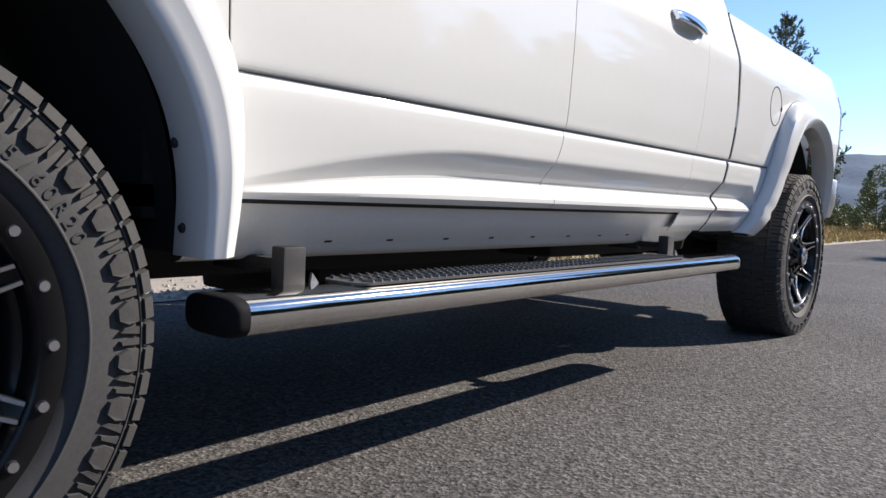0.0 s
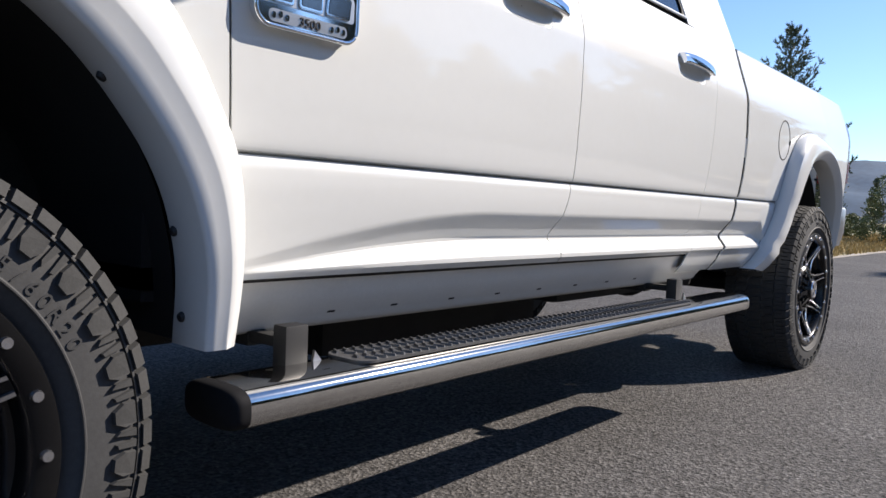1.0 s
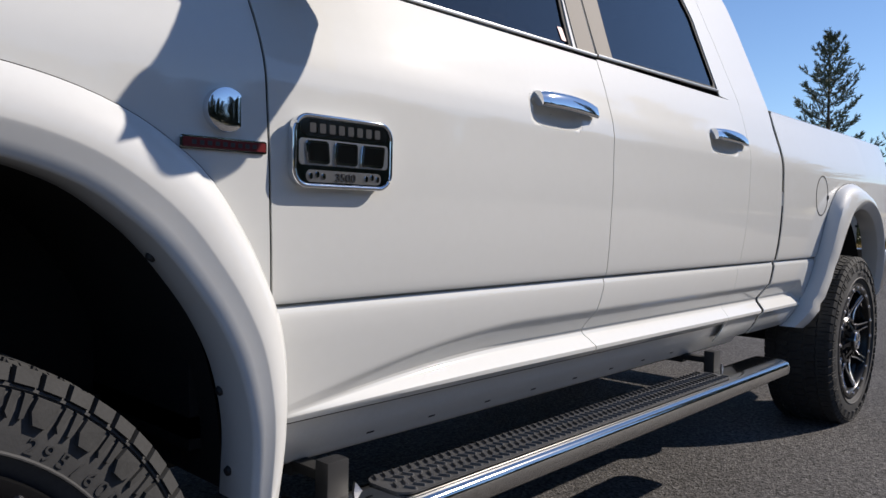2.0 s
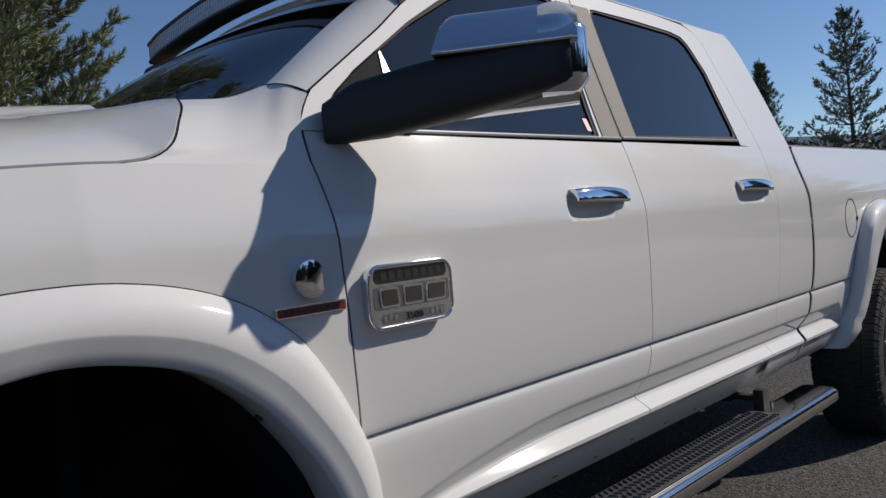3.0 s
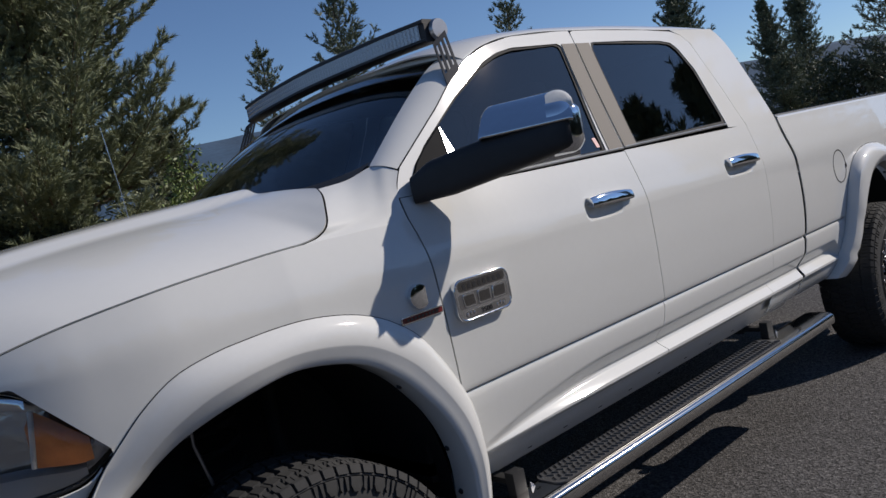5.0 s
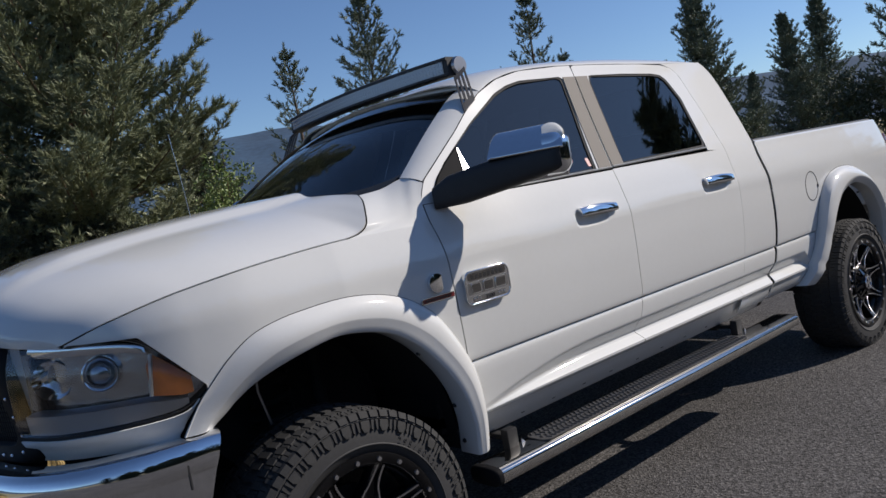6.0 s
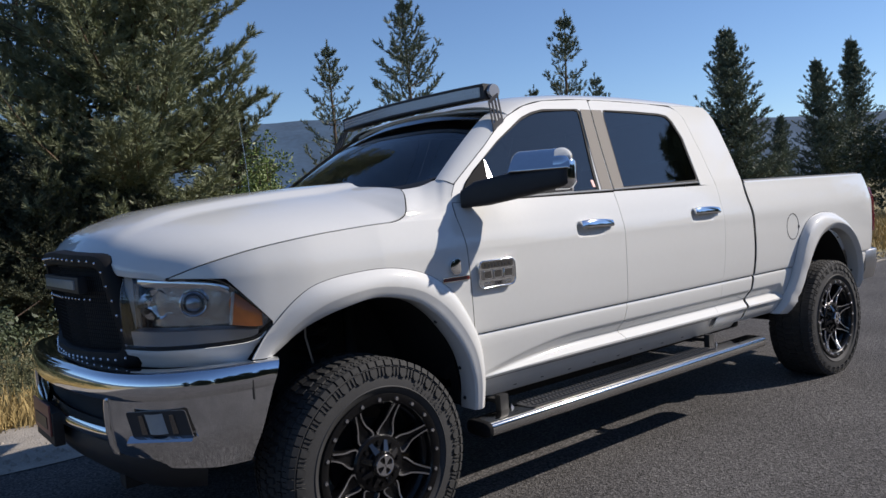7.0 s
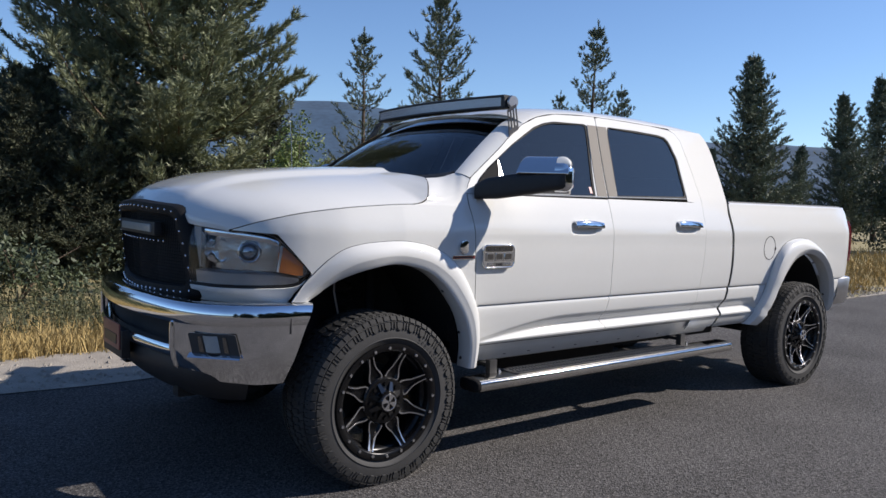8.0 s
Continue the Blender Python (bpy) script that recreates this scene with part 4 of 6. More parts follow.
        for u in np.linspace(0.02, 0.74, 22):
            row = []
            for f, d in ((0.84, 0.040), (0.88, 0.036), (0.94, 0.038), (1.0, 0.045)):
                x, y = wrap(u, d)
                row.append((x, s * y, zbot(u) + (ztop(u) - zbot(u)) * f))
            rows.append(row)
        part("bezel", sheet(rows), CHROME, hl, "chrome upper bezel")
        rows = []
        for u in np.linspace(0.03, 0.90, 22):
            (x0, y0), (x1, y1) = wrap(u, 0.012), wrap(u, 0.05)
            z0 = zbot(u) + (ztop(u) - zbot(u)) * 0.24
            rows.append([(x0, s * y0, zbot(u) + 0.004), (x0, s * y0, z0 - 0.006), (x0 * 0.7 + x1 * 0.3, s * (y0 * 0.7 + y1 * 0.3), z0), (x1, s * y1, z0 + 0.004)])
        part("bezel", sheet(rows), GREYB, hl, "grey lower bezel")
        # inner edge: a slim column, and a rib between the two chambers
        for u0, u1, d in ((0.0, 0.07, 0.006),):
            part("bezel", sheet(surf(d + 0.02, np.linspace(u0, u1, 5), 0.02, 0.98, 6)), GREYB, hl, "grey bezel column")
        rows = []
        for u in np.linspace(0.74, 0.93, 14):
            x, y = wrap(u, 0.008)
            lo = zbot(u) + (ztop(u) - zbot(u)) * 0.30
            hi = zbot(u) + (ztop(u) - zbot(u)) * (0.30 + 0.63 * min(1, (u - 0.68) / 0.09))
            rows.append([(x, s * y, z) for z in np.linspace(lo, hi, 6)])
        rib = []
        for u in np.linspace(0.035, 0.11, 7):
            x, y = wrap(u, 0.030 + 0.012 * (round((u - 0.035) / 0.0125) % 2))
            rib.append([(x, s * y, z) for z in np.linspace(zbot(u) + 0.07, ztop(u) - 0.03, 4)])
        part("reflector", sheet(rib), REFLECTOR, hl, "ribbed chrome reflector beside the grille", 0)
        part("divider", tube([Vector(rows[0][0]), Vector(rows[2][-1])], 0.006, 8), LEDL, hl, "pale strip beside the amber reflector")
        part("indicator", sheet(rows), AMBER, hl, "amber corner reflector")
        part("lens_seal", sheet(surf(0.004, us, -0.04, 0.0, 3)), SEAM, hl, "black seal below the lens")
        part("lens_seal", sheet(surf(0.028, us, 1.0, 1.03, 3)), SEAM, hl, "black seal above the lens")
        x, y = wrap(0.50, 0.045)
        face = Matrix.Translation((x, s * y, 1.165)) @ Matrix.Rotation(radians(158 if s < 0 else 22), 4, "Z")
        r = 0.050
        bm = revolve([(r * 0.55, -0.03), (r * 0.62, -0.008), (r * 0.80, 0.004), (r * 0.95, 0.010), (r * 1.02, 0.006), (r * 1.05, -0.02)], 32)
        bmesh.ops.transform(bm, matrix=face, verts=bm.verts)
        part("projector_ring", bm, CHROME, hl, "round chrome projector ring")
        bm = bmesh.new()
        bmesh.ops.create_uvsphere(bm, u_segments=24, v_segments=14, radius=r * 0.60, matrix=face @ Matrix.Diagonal((1, 0.6, 1, 1)))
        part("projector", bm, PROJ, hl, "dark glossy projector lens")
        x, y = wrap(0.20, 0.055)
        face = Matrix.Translation((x, s * y, 1.165)) @ Matrix.Rotation(radians(145 if s < 0 else 35), 4, "Z")
        bm = revolve([(0.004, -0.04), (0.02, -0.036), (0.04, -0.02), (0.055, 0.0), (0.058, 0.004)], 32)
        bmesh.ops.transform(bm, matrix=face, verts=bm.verts)
        part("reflector", bm, CHROME, hl, "round chrome reflector")
        # painted strip under the lamp
        rows = []
        for u in np.linspace(0.0, 0.96, 40):
            row = []
            for z in np.linspace(0.928, zbot(u) - 0.011, 8):
                lim = float(np.interp(z, [0.940, 0.966, 1.030, 1.072], [-0.476, -0.461, -0.420, -0.382])) - 0.006
                v = u
                sink = 0.002 + 0.045 * max(0.0, (zbot(u) - 0.011 - z) / 0.09)
                while wrap(v, sink)[0] > lim:
                    v -= 0.004
                x, y = wrap(v, sink)
                row.append((x + 0.006 * (z < 0.97), s * y, z))
            rows.append(row)
        thick(part("lamp_apron", sheet(rows), PAINT, truck, "white strip below the headlight", 50), 0.004)
    # dark box behind lamps and grille
    part("core_support", box((-0.72, -0.60, 0.90), (-0.60, 0.60, 1.30)), SEAM, truck, "black radiator support")


def bumper():
    plan = smooth_line([(-1.0, 0.0), (-0.992, 0.2), (-0.972, 0.40), (-0.935, 0.60), (-0.875, 0.75), (-0.775, 0.87), (-0.64, 0.935), (-0.50, 0.965), (-0.385, 0.975)], 60)
    full = [(x, -y) for x, y in plan[::-1]] + [(x, y) for x, y in plan[1:]]
    def norm(i):
        a, b = np.array(full[max(i - 1, 0)]), np.array(full[min(i + 1, len(full) - 1)])
        t = (b - a) / np.linalg.norm(b - a)
        return np.array([-t[1], t[0]])
    n = len(full)
    def band(prof, i0, i1):
        rows = []
        for i in range(i0, i1):
            p, nr = np.array(full[i]), norm(i)
            row = []
            for d, z in prof:
                z = z(p) if callable(z) else z
                k = min(max((p[0] + 0.72) / 0.34, 0), 1)
                row.append((p[0] + nr[0] * d - 0.13 * k * (0.93 - z) / 0.36, p[1] + nr[1] * d, z))
            rows.append(row)
        return rows
    # upper roll, full width
    up = [(-0.10, 0.935), (-0.035, 0.938), (-0.012, 0.932), (0.0, 0.918), (0.006, 0.895), (0.007, 0.868), (0.004, 0.846), (0.0, 0.838)]
    bp = part("front_bumper", sheet(band(up, 0, n)), CHROME, truck, "chrome front bumper", 50)
    # corner faces below, from the intake to the wheel arch
    zb = lambda p: 0.615 - 0.05 * max(0.0, min(1.0, (abs(p[1]) - 0.6) / 0.35))
    low_face = [(0.0, 0.838), (-0.002, 0.80), (-0.004, 0.72), (-0.010, 0.67), (-0.022, 0.635), (-0.045, zb), (-0.10, zb)]
    left_i = max(i for i in range(n) if full[i][1] < -0.62)
    part("corner_face", sheet(band(low_face, 0, left_i + 1)), CHROME, bp, "chrome bumper corner", 50)
    part("corner_face", sheet(band(low_face, n - 1 - left_i, n)), CHROME, bp, "chrome bumper corner", 50)
    for i in (5, n - 6):
        p, nr = np.array(full[i]), norm(i)
        part("bumper_slit", box((p[0] - 0.003, min(p[1], p[1] + nr[1] * 0.010), 0.80), (p[0] + 0.002, max(p[1], p[1] + nr[1] * 0.010), 0.872)), SEAM, bp, "narrow dark slit in the bumper corner")
    lo = [(-0.05, 0.732), (-0.006, 0.728), (0.004, 0.712), (0.002, 0.69), (-0.012, 0.672), (-0.06, 0.668)]
    part("lower_bar", sheet(band(lo, left_i, n - left_i)), CHROME, bp, "chrome lower bumper bar", 50)
    # rolled inner edge of each corner, beside the intake
    for i in (left_i, n - 1 - left_i):
        edge = [Vector(q) for q in band(low_face[:6], i, i + 1)[0]]
        part("corner_edge", tube(edge, [0.010, 0.014, 0.014, 0.013, 0.011, 0.006], 10), CHROME, bp, "rolled chrome edge beside the intake", 60)
        side = 1 if i > n // 2 else -1
        part("corner_return", sheet([[q, q + Vector((0.03, -0.012 * side, 0)), q + Vector((0.08, -0.016 * side, 0))] for q in edge]), CHROME, bp, "chrome return beside the intake", 60)
    part("intake", sheet(band([(-0.07, 0.85), (-0.075, 0.79), (-0.07, 0.72)], left_i - 2, n - left_i + 2)), SEAM, bp, "black lower intake", 50)
    part("air_dam", sheet(band([(-0.05, 0.672), (-0.03, 0.62), (-0.06, 0.54), (-0.14, 0.47)], 12, n - 12)), BLACKP, bp, "black plastic air dam", 50)
    for s in (-1, 1):
        # fog lamp on a flat dark panel that draws the recess's shade
        k = min(range(n), key=lambda i: abs(full[i][1] - s * 0.842) + (0 if full[i][0] < -0.6 else 9))
        p, nr = np.array(full[k]), norm(k)
        yaw = math.atan2(nr[1], nr[0])
        m = Matrix.Translation((p[0], p[1], 0.752)) @ Matrix.Rotation(yaw, 4, "Z")
        bm = outline_solid(round_rect(0.225, 0.098, 0.010), lambda u, v, h: m @ Vector((h, u + 0.25 * v * s, v + 0.004)), 0.0065)
        part("fog_lamp_shade_panel", bm, BADGED, bp, "flat dark panel drawing the shade of the fog-lamp recess")
        rows = []
        for fr in range(25):
            t = fr / 24
            u = -0.034 + 0.068 * t
            rows.append([m @ Vector((0.007 + 0.010 * (1 - (2 * t - 1) ** 2), u + 0.25 * v * s + 0.010 * s, v + 0.006)) for v in (-0.036, -0.034, 0.0, 0.036, 0.038)])
        part("fog_lamp", sheet(rows), LAMPL, bp, "pale fog lamp lens", 40)
        for c in (-0.055, 0.062):
            part("fog_lamp_fin", outline_solid([(c - 0.010, -0.036), (c + 0.012, -0.036), (c + 0.012 + 0.018 * s, 0.034), (c - 0.004 + 0.018 * s, 0.034)], lambda u, v, h: m @ Vector((0.0065 + h, u, v + 0.006)), 0.003), SMOKE, bp, "dark chrome fin beside the fog lamp", 0)
        rows = []
        for u in np.linspace(-0.128, 0.118, 14):
            rows.append([m @ Vector((a, u - 0.012 * s, v)) for a, v in ((0.002, -0.036), (0.012, -0.040), (0.030, -0.054), (0.028, -0.064), (0.0, -0.072))])
        part("fog_lamp_ledge", sheet(rows), CHROME, bp, "chrome ledge under the fog lamp", 30)
    # plate with plain bars
    pl = part("license_plate", box((-1.035, -0.15, 0.63), (-1.027, 0.15, 0.76), 0.003), PLATE, bp, "reddish plate with plain bars")
    part("plate_bar", box((-1.0385, -0.11, 0.655), (-1.0352, 0.11, 0.705)), BADGED, pl, "dark plain bar")
    part("plate_bracket", box((-1.026, -0.17, 0.59), (-0.985, 0.17, 0.73), 0.004), BLACKP, bp, "black plate bracket")


def rear_end():
    rows = [[(4.985 + 0.02 * (1 - (y / 0.8) ** 2), y, z) for y in np.linspace(-0.80, 0.80, 14)] for z in np.linspace(0.86, 1.49, 12)]
    part("tailgate", sheet(rows), PAINT, truck, "white tailgate")
    part("bed_floor", box((3.08, -0.44, 0.86), (4.95, 0.44, 0.89)), BLACKP, truck, "black lined bed floor")
    part("bed_front_wall", box((3.07, -0.90, 0.60), (3.09, 0.90, 1.47)), PAINT, truck)
    for s in (-1, 1):
        rows = []
        for z in np.linspace(1.02, 1.375, 12):
            rows.append([(4.935, s * (half_width(4.935, z) + 0.004), z), (4.972, s * (half_width(4.955, z) + 0.010), z), (4.99, s * (half_width(4.98, z) - 0.01), z), (4.998, s * 0.86, z), (4.998, s * 0.80, z)])
        part("tail_light", sheet(rows), REDL, truck, "red tail lamp")
    pts = smooth_line([(4.80, -0.975), (4.95, -0.985), (5.06, -0.95), (5.12, -0.80), (5.14, 0), (5.12, 0.80), (5.06, 0.95), (4.95, 0.985), (4.80, 0.975)], 50)
    rows = []
    for x, y in pts:
        c = np.array([4.3, 0])
        d = (c - np.array([x, y]))
        d = d / np.linalg.norm(d)
        rows.append([(x + d[0] * a - 0.16 * (0.86 - z) * (abs(y) > 0.9) , y + d[1] * a, z) for a, z in ((0.10, 0.868), (0.01, 0.872), (0.0, 0.86), (0.0, 0.72), (0.02, 0.64), (0.10, 0.62))])
    part("rear_bumper", sheet(rows), ALU, truck, "chrome rear bumper", 50)


def chassis():
    for s in (-1, 1):
        part("frame_rail", box((-0.85, s * 0.45 - 0.04, 0.44), (5.0, s * 0.45 + 0.04, 0.64), 0.01), UNDER, truck, "black frame rail")
        part("shock_absorber", tube([(0.16, s * 0.60, 0.42), (0.20, s * 0.52, 1.12)], 0.028, 12), UNDER, truck, "dark shock absorber")
        part("shock_absorber", tube([(4.25, s * 0.58, 0.42), (4.35, s * 0.50, 0.95)], 0.026, 12), UNDER, truck, "dark shock absorber")
        sp = [(0.0 + 0.07 * math.cos(k * 0.55), s * 0.52 + 0.07 * math.sin(k * 0.55), 0.55 + 0.006 * k) for k in range(90)]
        part("coil_spring", tube(sp, 0.011, 6), UNDER, truck, "black coil spring")
        part("leaf_spring", tube([(3.40, s * 0.55, 0.62), (4.08, s * 0.55, 0.50), (4.75, s * 0.55, 0.64)], 0.035, 8), UNDER, truck, "black leaf spring")
        part("brake_line", tube([(-0.12, s * 0.70, 1.08), (-0.13, s * 0.71, 0.95), (-0.10, s * 0.72, 0.80)], 0.005, 6), ALU, truck, "thin brake line")
    for x, nm in ((0.0, "front_axle"), (AX_R, "rear_axle")):
        part(nm, tube([(x, -0.72, HUB_Z), (x, 0.72, HUB_Z)], 0.05, 14), UNDER, truck, "black axle tube")
        bm = bmesh.new()
        bmesh.ops.create_uvsphere(bm, u_segments=18, v_segments=10, radius=0.15, matrix=Matrix.Translation((x, 0.18 if x < 1 else 0.0, HUB_Z)))
        part("differential", bm, UNDER, truck, "black differential housing")
    part("drive_shaft", tube([(0.2, 0.1, 0.48), (1.6, 0.05, 0.62), (3.9, 0.0, 0.46)], 0.04, 10), UNDER, truck, "drive shaft")
    part("exhaust_pipe", tube([(0.9, 0.4, 0.60), (3.2, 0.42, 0.58), (4.9, 0.6, 0.62)], 0.045, 10), UNDER, truck, "exhaust pipe")
    part("floor_pan", box((0.5, -0.86, 0.60), (3.0, 0.86, 0.66)), UNDER, truck, "black floor pan")
    part("transmission", box((0.5, -0.22, 0.50), (1.7, 0.22, 0.66), 0.05), UNDER, truck, "black gearbox housing")
    # two unseen boxes added to block the lit ground under the truck
    part("transfer_case_blocker", box((1.42, -0.28, 0.28), (2.65, 0.40, 0.56), 0.05), UNDER, truck, "black box added at the transfer case to hide the lit ground beyond")
    part("crossmember_blocker", box((0.30, -0.45, 0.33), (0.62, 0.45, 0.50), 0.03), UNDER, truck, "black box added across the front to hide the lit ground beyond")
    part("fuel_tank", box((2.1, -0.72, 0.46), (3.3, -0.36, 0.62), 0.04), UNDER, truck, "black fuel tank")
    part("engine_block", box((-0.6, -0.44, 0.75), (0.45, 0.44, 1.25), 0.03), UNDER, truck, "dark engine block")
    part("firewall", box((0.50, -0.86, 0.62), (0.53, 0.86, 1.50)), UNDER, truck, "black firewall")


def cabin():
    part("dashboard", box((0.56, -0.74, 1.18), (0.98, 0.74, 1.50), 0.06), INTERIOR, truck, "dark dashboard")
    for y in (-0.38, 0.38):
        part("front_seat", add_box(add_box(box((1.25, y - 0.24, 0.95), (1.75, y + 0.24, 1.10), 0.05), (1.68, y - 0.24, 1.05), (1.84, y + 0.24, 1.66), None, 0.06), (1.74, y - 0.13, 1.68), (1.84, y + 0.13, 1.86), None, 0.04), INTERIOR, truck, "dark front seat")
    part("rear_seat", add_box(box((2.25, -0.66, 0.95), (2.75, 0.66, 1.10), 0.05), (2.68, -0.66, 1.05), (2.84, 0.66, 1.66), None, 0.06), INTERIOR, truck, "dark rear bench")
    r = [(1.14 + 0.05 * math.sin(a), -0.38 + 0.19 * math.cos(a), 1.43 + 0.18 * math.sin(a)) for a in np.linspace(0, 2 * math.pi, 33)]
    part("steering_wheel", tube(r, 0.015, 8, False), INTERIOR, truck, "dark steering wheel")
    part("roof_lining", box((1.2, -0.66, 1.955), (2.95, 0.66, 1.965)), INTERIOR, truck, "dark roof lining")
    part("door_card", box((0.62, -0.90, 0.70), (2.9, -0.88, 1.46)), INTERIOR, truck, "dark door lining")
    part("door_card", box((0.62, 0.88, 0.70), (2.9, 0.90, 1.46)), INTERIOR, truck, "dark door lining")


def side_step(s):
    """Chrome oval step bar with end caps, ribbed pad and drop brackets."""
    def sec(sx=1.0):
        out = []
        for a in np.linspace(0, 2 * math.pi, 41)[:-1]:
            c, d = math.cos(a), math.sin(a)
            out.append((1.008 + 0.080 * sx * math.copysign(abs(c) ** 0.55, c), 0.443 + 0.036 * sx * math.copysign(abs(d) ** 0.62, d)))
        return out
    xs = np.linspace(0.568, 2.955, 60)
    rows = [[(x, s * y, z) for y, z in sec()] for x in xs]
    bm = sheet(rows, True)
    st = part("side_step", bm, STEEL, truck, "polished chrome side step bar with black ribbed pad", 60)
    for x0, x1 in ((0.570, 0.540), (2.953, 2.982)):
        rows = []
        for t in np.linspace(0, 1, 8):
            k = math.sqrt(max(0.0, 1 - (t * 0.96) ** 5))
            rows.append([(x0 + (x1 - x0) * t, s * y, z) for y, z in sec(1.004 * (0.70 + 0.30 * k) if t > 0 else 1.006)])
        bm = sheet(rows, True)
        bmesh.ops.holes_fill(bm, edges=[e for e in bm.edges if e.is_boundary])
        part("end_cap", bm, SAILB if x0 < 1 else STEEL, st, "black plastic end cap" if x0 < 1 else "rounded end", 60)
    # pad with raised diagonal ribs
    bm = outline_solid([(1.652 + u, 1.000 + v) for u, v in round_rect(1.616, 0.125, 0.035)], lambda u, v, h: Vector((u, s * v, 0.4785 + h)), 0.005)
    pad = part("step_pad", bm, PADM, st, "black ribbed rubber pad")
    vs, fs = [], []
    for row in range(4):
        for i in range(62):
            x = 0.868 + i * 0.0254 + (row % 2) * 0.0126
            y = 0.955 + row * 0.030
            sg = 1 if row % 2 else -1
            b = len(vs)
            for (dx, dy) in ((-0.009, -0.011 * sg), (-0.003, -0.013 * sg), (0.009, 0.011 * sg), (0.003, 0.013 * sg)):
                vs.append((x + dx, s * (y + dy), 0.4834))
            for (dx, dy) in ((-0.007, -0.010 * sg), (-0.0035, -0.011 * sg), (0.007, 0.010 * sg), (0.0035, 0.011 * sg)):
                vs.append((x + dx, s * (y + dy), 0.4885))
            fs += [(b + 4, b + 5, b + 6, b + 7)] + [(b + k, b + (k + 1) % 4, b + 4 + (k + 1) % 4, b + 4 + k) for k in range(4)]
    tagged(raw("pad_ribs", vs, fs, PADM, pad, "raised diagonal ribs"), kind="stuff")
    for x in (0.752, 2.53):
        bm = box((x - 0.027, s * 0.955 - 0.02, 0.470), (x + 0.027, s * 0.955 + 0.02, 0.552), 0.006)
        b = part("step_bracket", bm, BLACKP, st, "dark grey step bracket")
        add = add_box(box((x - 0.018, s * 0.88 - 0.06, 0.505), (x + 0.018, s * 0.88 + 0.06, 0.527), 0.005), (x - 0.022, s * 0.79 - 0.06, 0.495), (x + 0.022, s * 0.79 + 0.06, 0.56), None, 0.005)
        part("bracket_arm", add, UNDER, st, "black bracket arm")
        part("bracket_gusset", outline_solid([(0.0, 0.0), (0.022, 0.0), (0.004, 0.022)], lambda u, v, h: Vector((x + 0.038 + u, s * (0.975 - 0.004 + h), 0.478 + v)), 0.006), ALU, st, "bright bracket gusset")


def mirror(s):
    """Towing mirror: black arm and shell, chrome upper cap, lamp at the outer end."""
    base = Vector((0.632, s * 0.958, 1.505))
    d = Vector((0.285, s * 0.40, 0)).normalized()
    nrm = Vector((-d.y * s * s, d.x, 0))
    if nrm.y * s < 0:
        nrm = -nrm
    if nrm.x > 0:
        nrm = Vector((-abs(d.y), s * abs(d.x), 0))
    def P(u, v, z):
        return base + d * (u * 0.94) + nrm * v + Vector((0, 0, z))
    def shell(us, zlo, zhi, front, back, k=28, pw=0.5, tilt=0.0):
        rows = []
        for u in us:
            lo, hi, f, b = zlo(u), zhi(u), front(u), back(u)
            r = []
            for a in np.linspace(0, 2 * math.pi, k + 1)[:-1]:
                c, e = math.cos(a), math.sin(a)
                c, e = math.copysign(abs(c) ** pw, c), math.copysign(abs(e) ** pw, e)
                zz = (lo + hi) / 2 + (hi - lo) / 2 * e
                r.append(P(u, (f + b) / 2 + (f - b) / 2 * c - tilt * (zz - 0.10), zz))
            rows.append(r)
        bm = sheet(rows, True)
        bmesh.ops.holes_fill(bm, edges=[e for e in bm.edges if e.is_boundary])
        bmesh.ops.recalc_face_normals(bm, faces=bm.faces)
        return bm
    us = np.linspace(-0.03, 0.488, 34)
    end = lambda u: math.sqrt(max(0.02, 1 - max(0, (u - 0.44) / 0.049) ** 2))
    arm = shell(us, lambda u: float(np.interp(u, [-0.03, 0.1, 0.25, 0.5], [-0.056, -0.052, -0.030, 0.010])), lambda u: float(np.interp(u, [-0.03, 0.04, 0.2, 0.5], [0.026, 0.062, 0.086, 0.106])),
                lambda u: 0.035 + 0.015 * end(u), lambda u: float(np.interp(u, [-0.03, 0.18, 0.26, 0.5], [-0.02, -0.025, -0.06, -0.065])), 32, 0.55)
    mi = part("mirror", arm, BLACKP, truck, "towing mirror with black arm and chrome cap" if s < 0 else "towing mirror with chrome cap", 50)
    us2 = np.linspace(0.212, 0.503, 26)
    sh = lambda u: math.sqrt(max(0.0, 1 - max(0, (0.252 - u) / 0.04) ** 2)) * math.sqrt(max(0.03, 1 - max(0, (u - 0.441) / 0.063) ** 2.5))
    cap = shell(us2, lambda u: 0.086, lambda u: 0.100 + 0.084 * sh(u), lambda u: 0.050, lambda u: -0.03, 30, 0.42, 0.95)
    part("mirror_cap", cap, CHROME, mi, "chrome mirror cap", 50)
    rim = shell(np.linspace(0.22, 0.500, 22), lambda u: -0.022 + 0.02 * (u - 0.25), lambda u: 0.096 + 0.076 * sh(u), lambda u: -0.02, lambda u: -0.105, 26, 0.42)
    part("mirror_housing", rim, CHROME, mi, "chrome rear shell of the mirror head", 50)
    cheek = shell(np.linspace(0.425, 0.522, 18), lambda u: -0.006 + 0.03 * max(0, (u - 0.482) / 0.040) ** 2, lambda u: 0.150 - 0.03 * max(0, (u - 0.462) / 0.060) ** 2, lambda u: 0.044 * math.sqrt(max(0.04, 1 - max(0, (u - 0.442) / 0.081) ** 2)), lambda u: -0.10 + 0.05 * max(0, (u - 0.452) / 0.070) ** 2, 26, 0.5)
    part("mirror_end", cheek, CHROME, mi, "chrome outer end of the mirror head", 50)
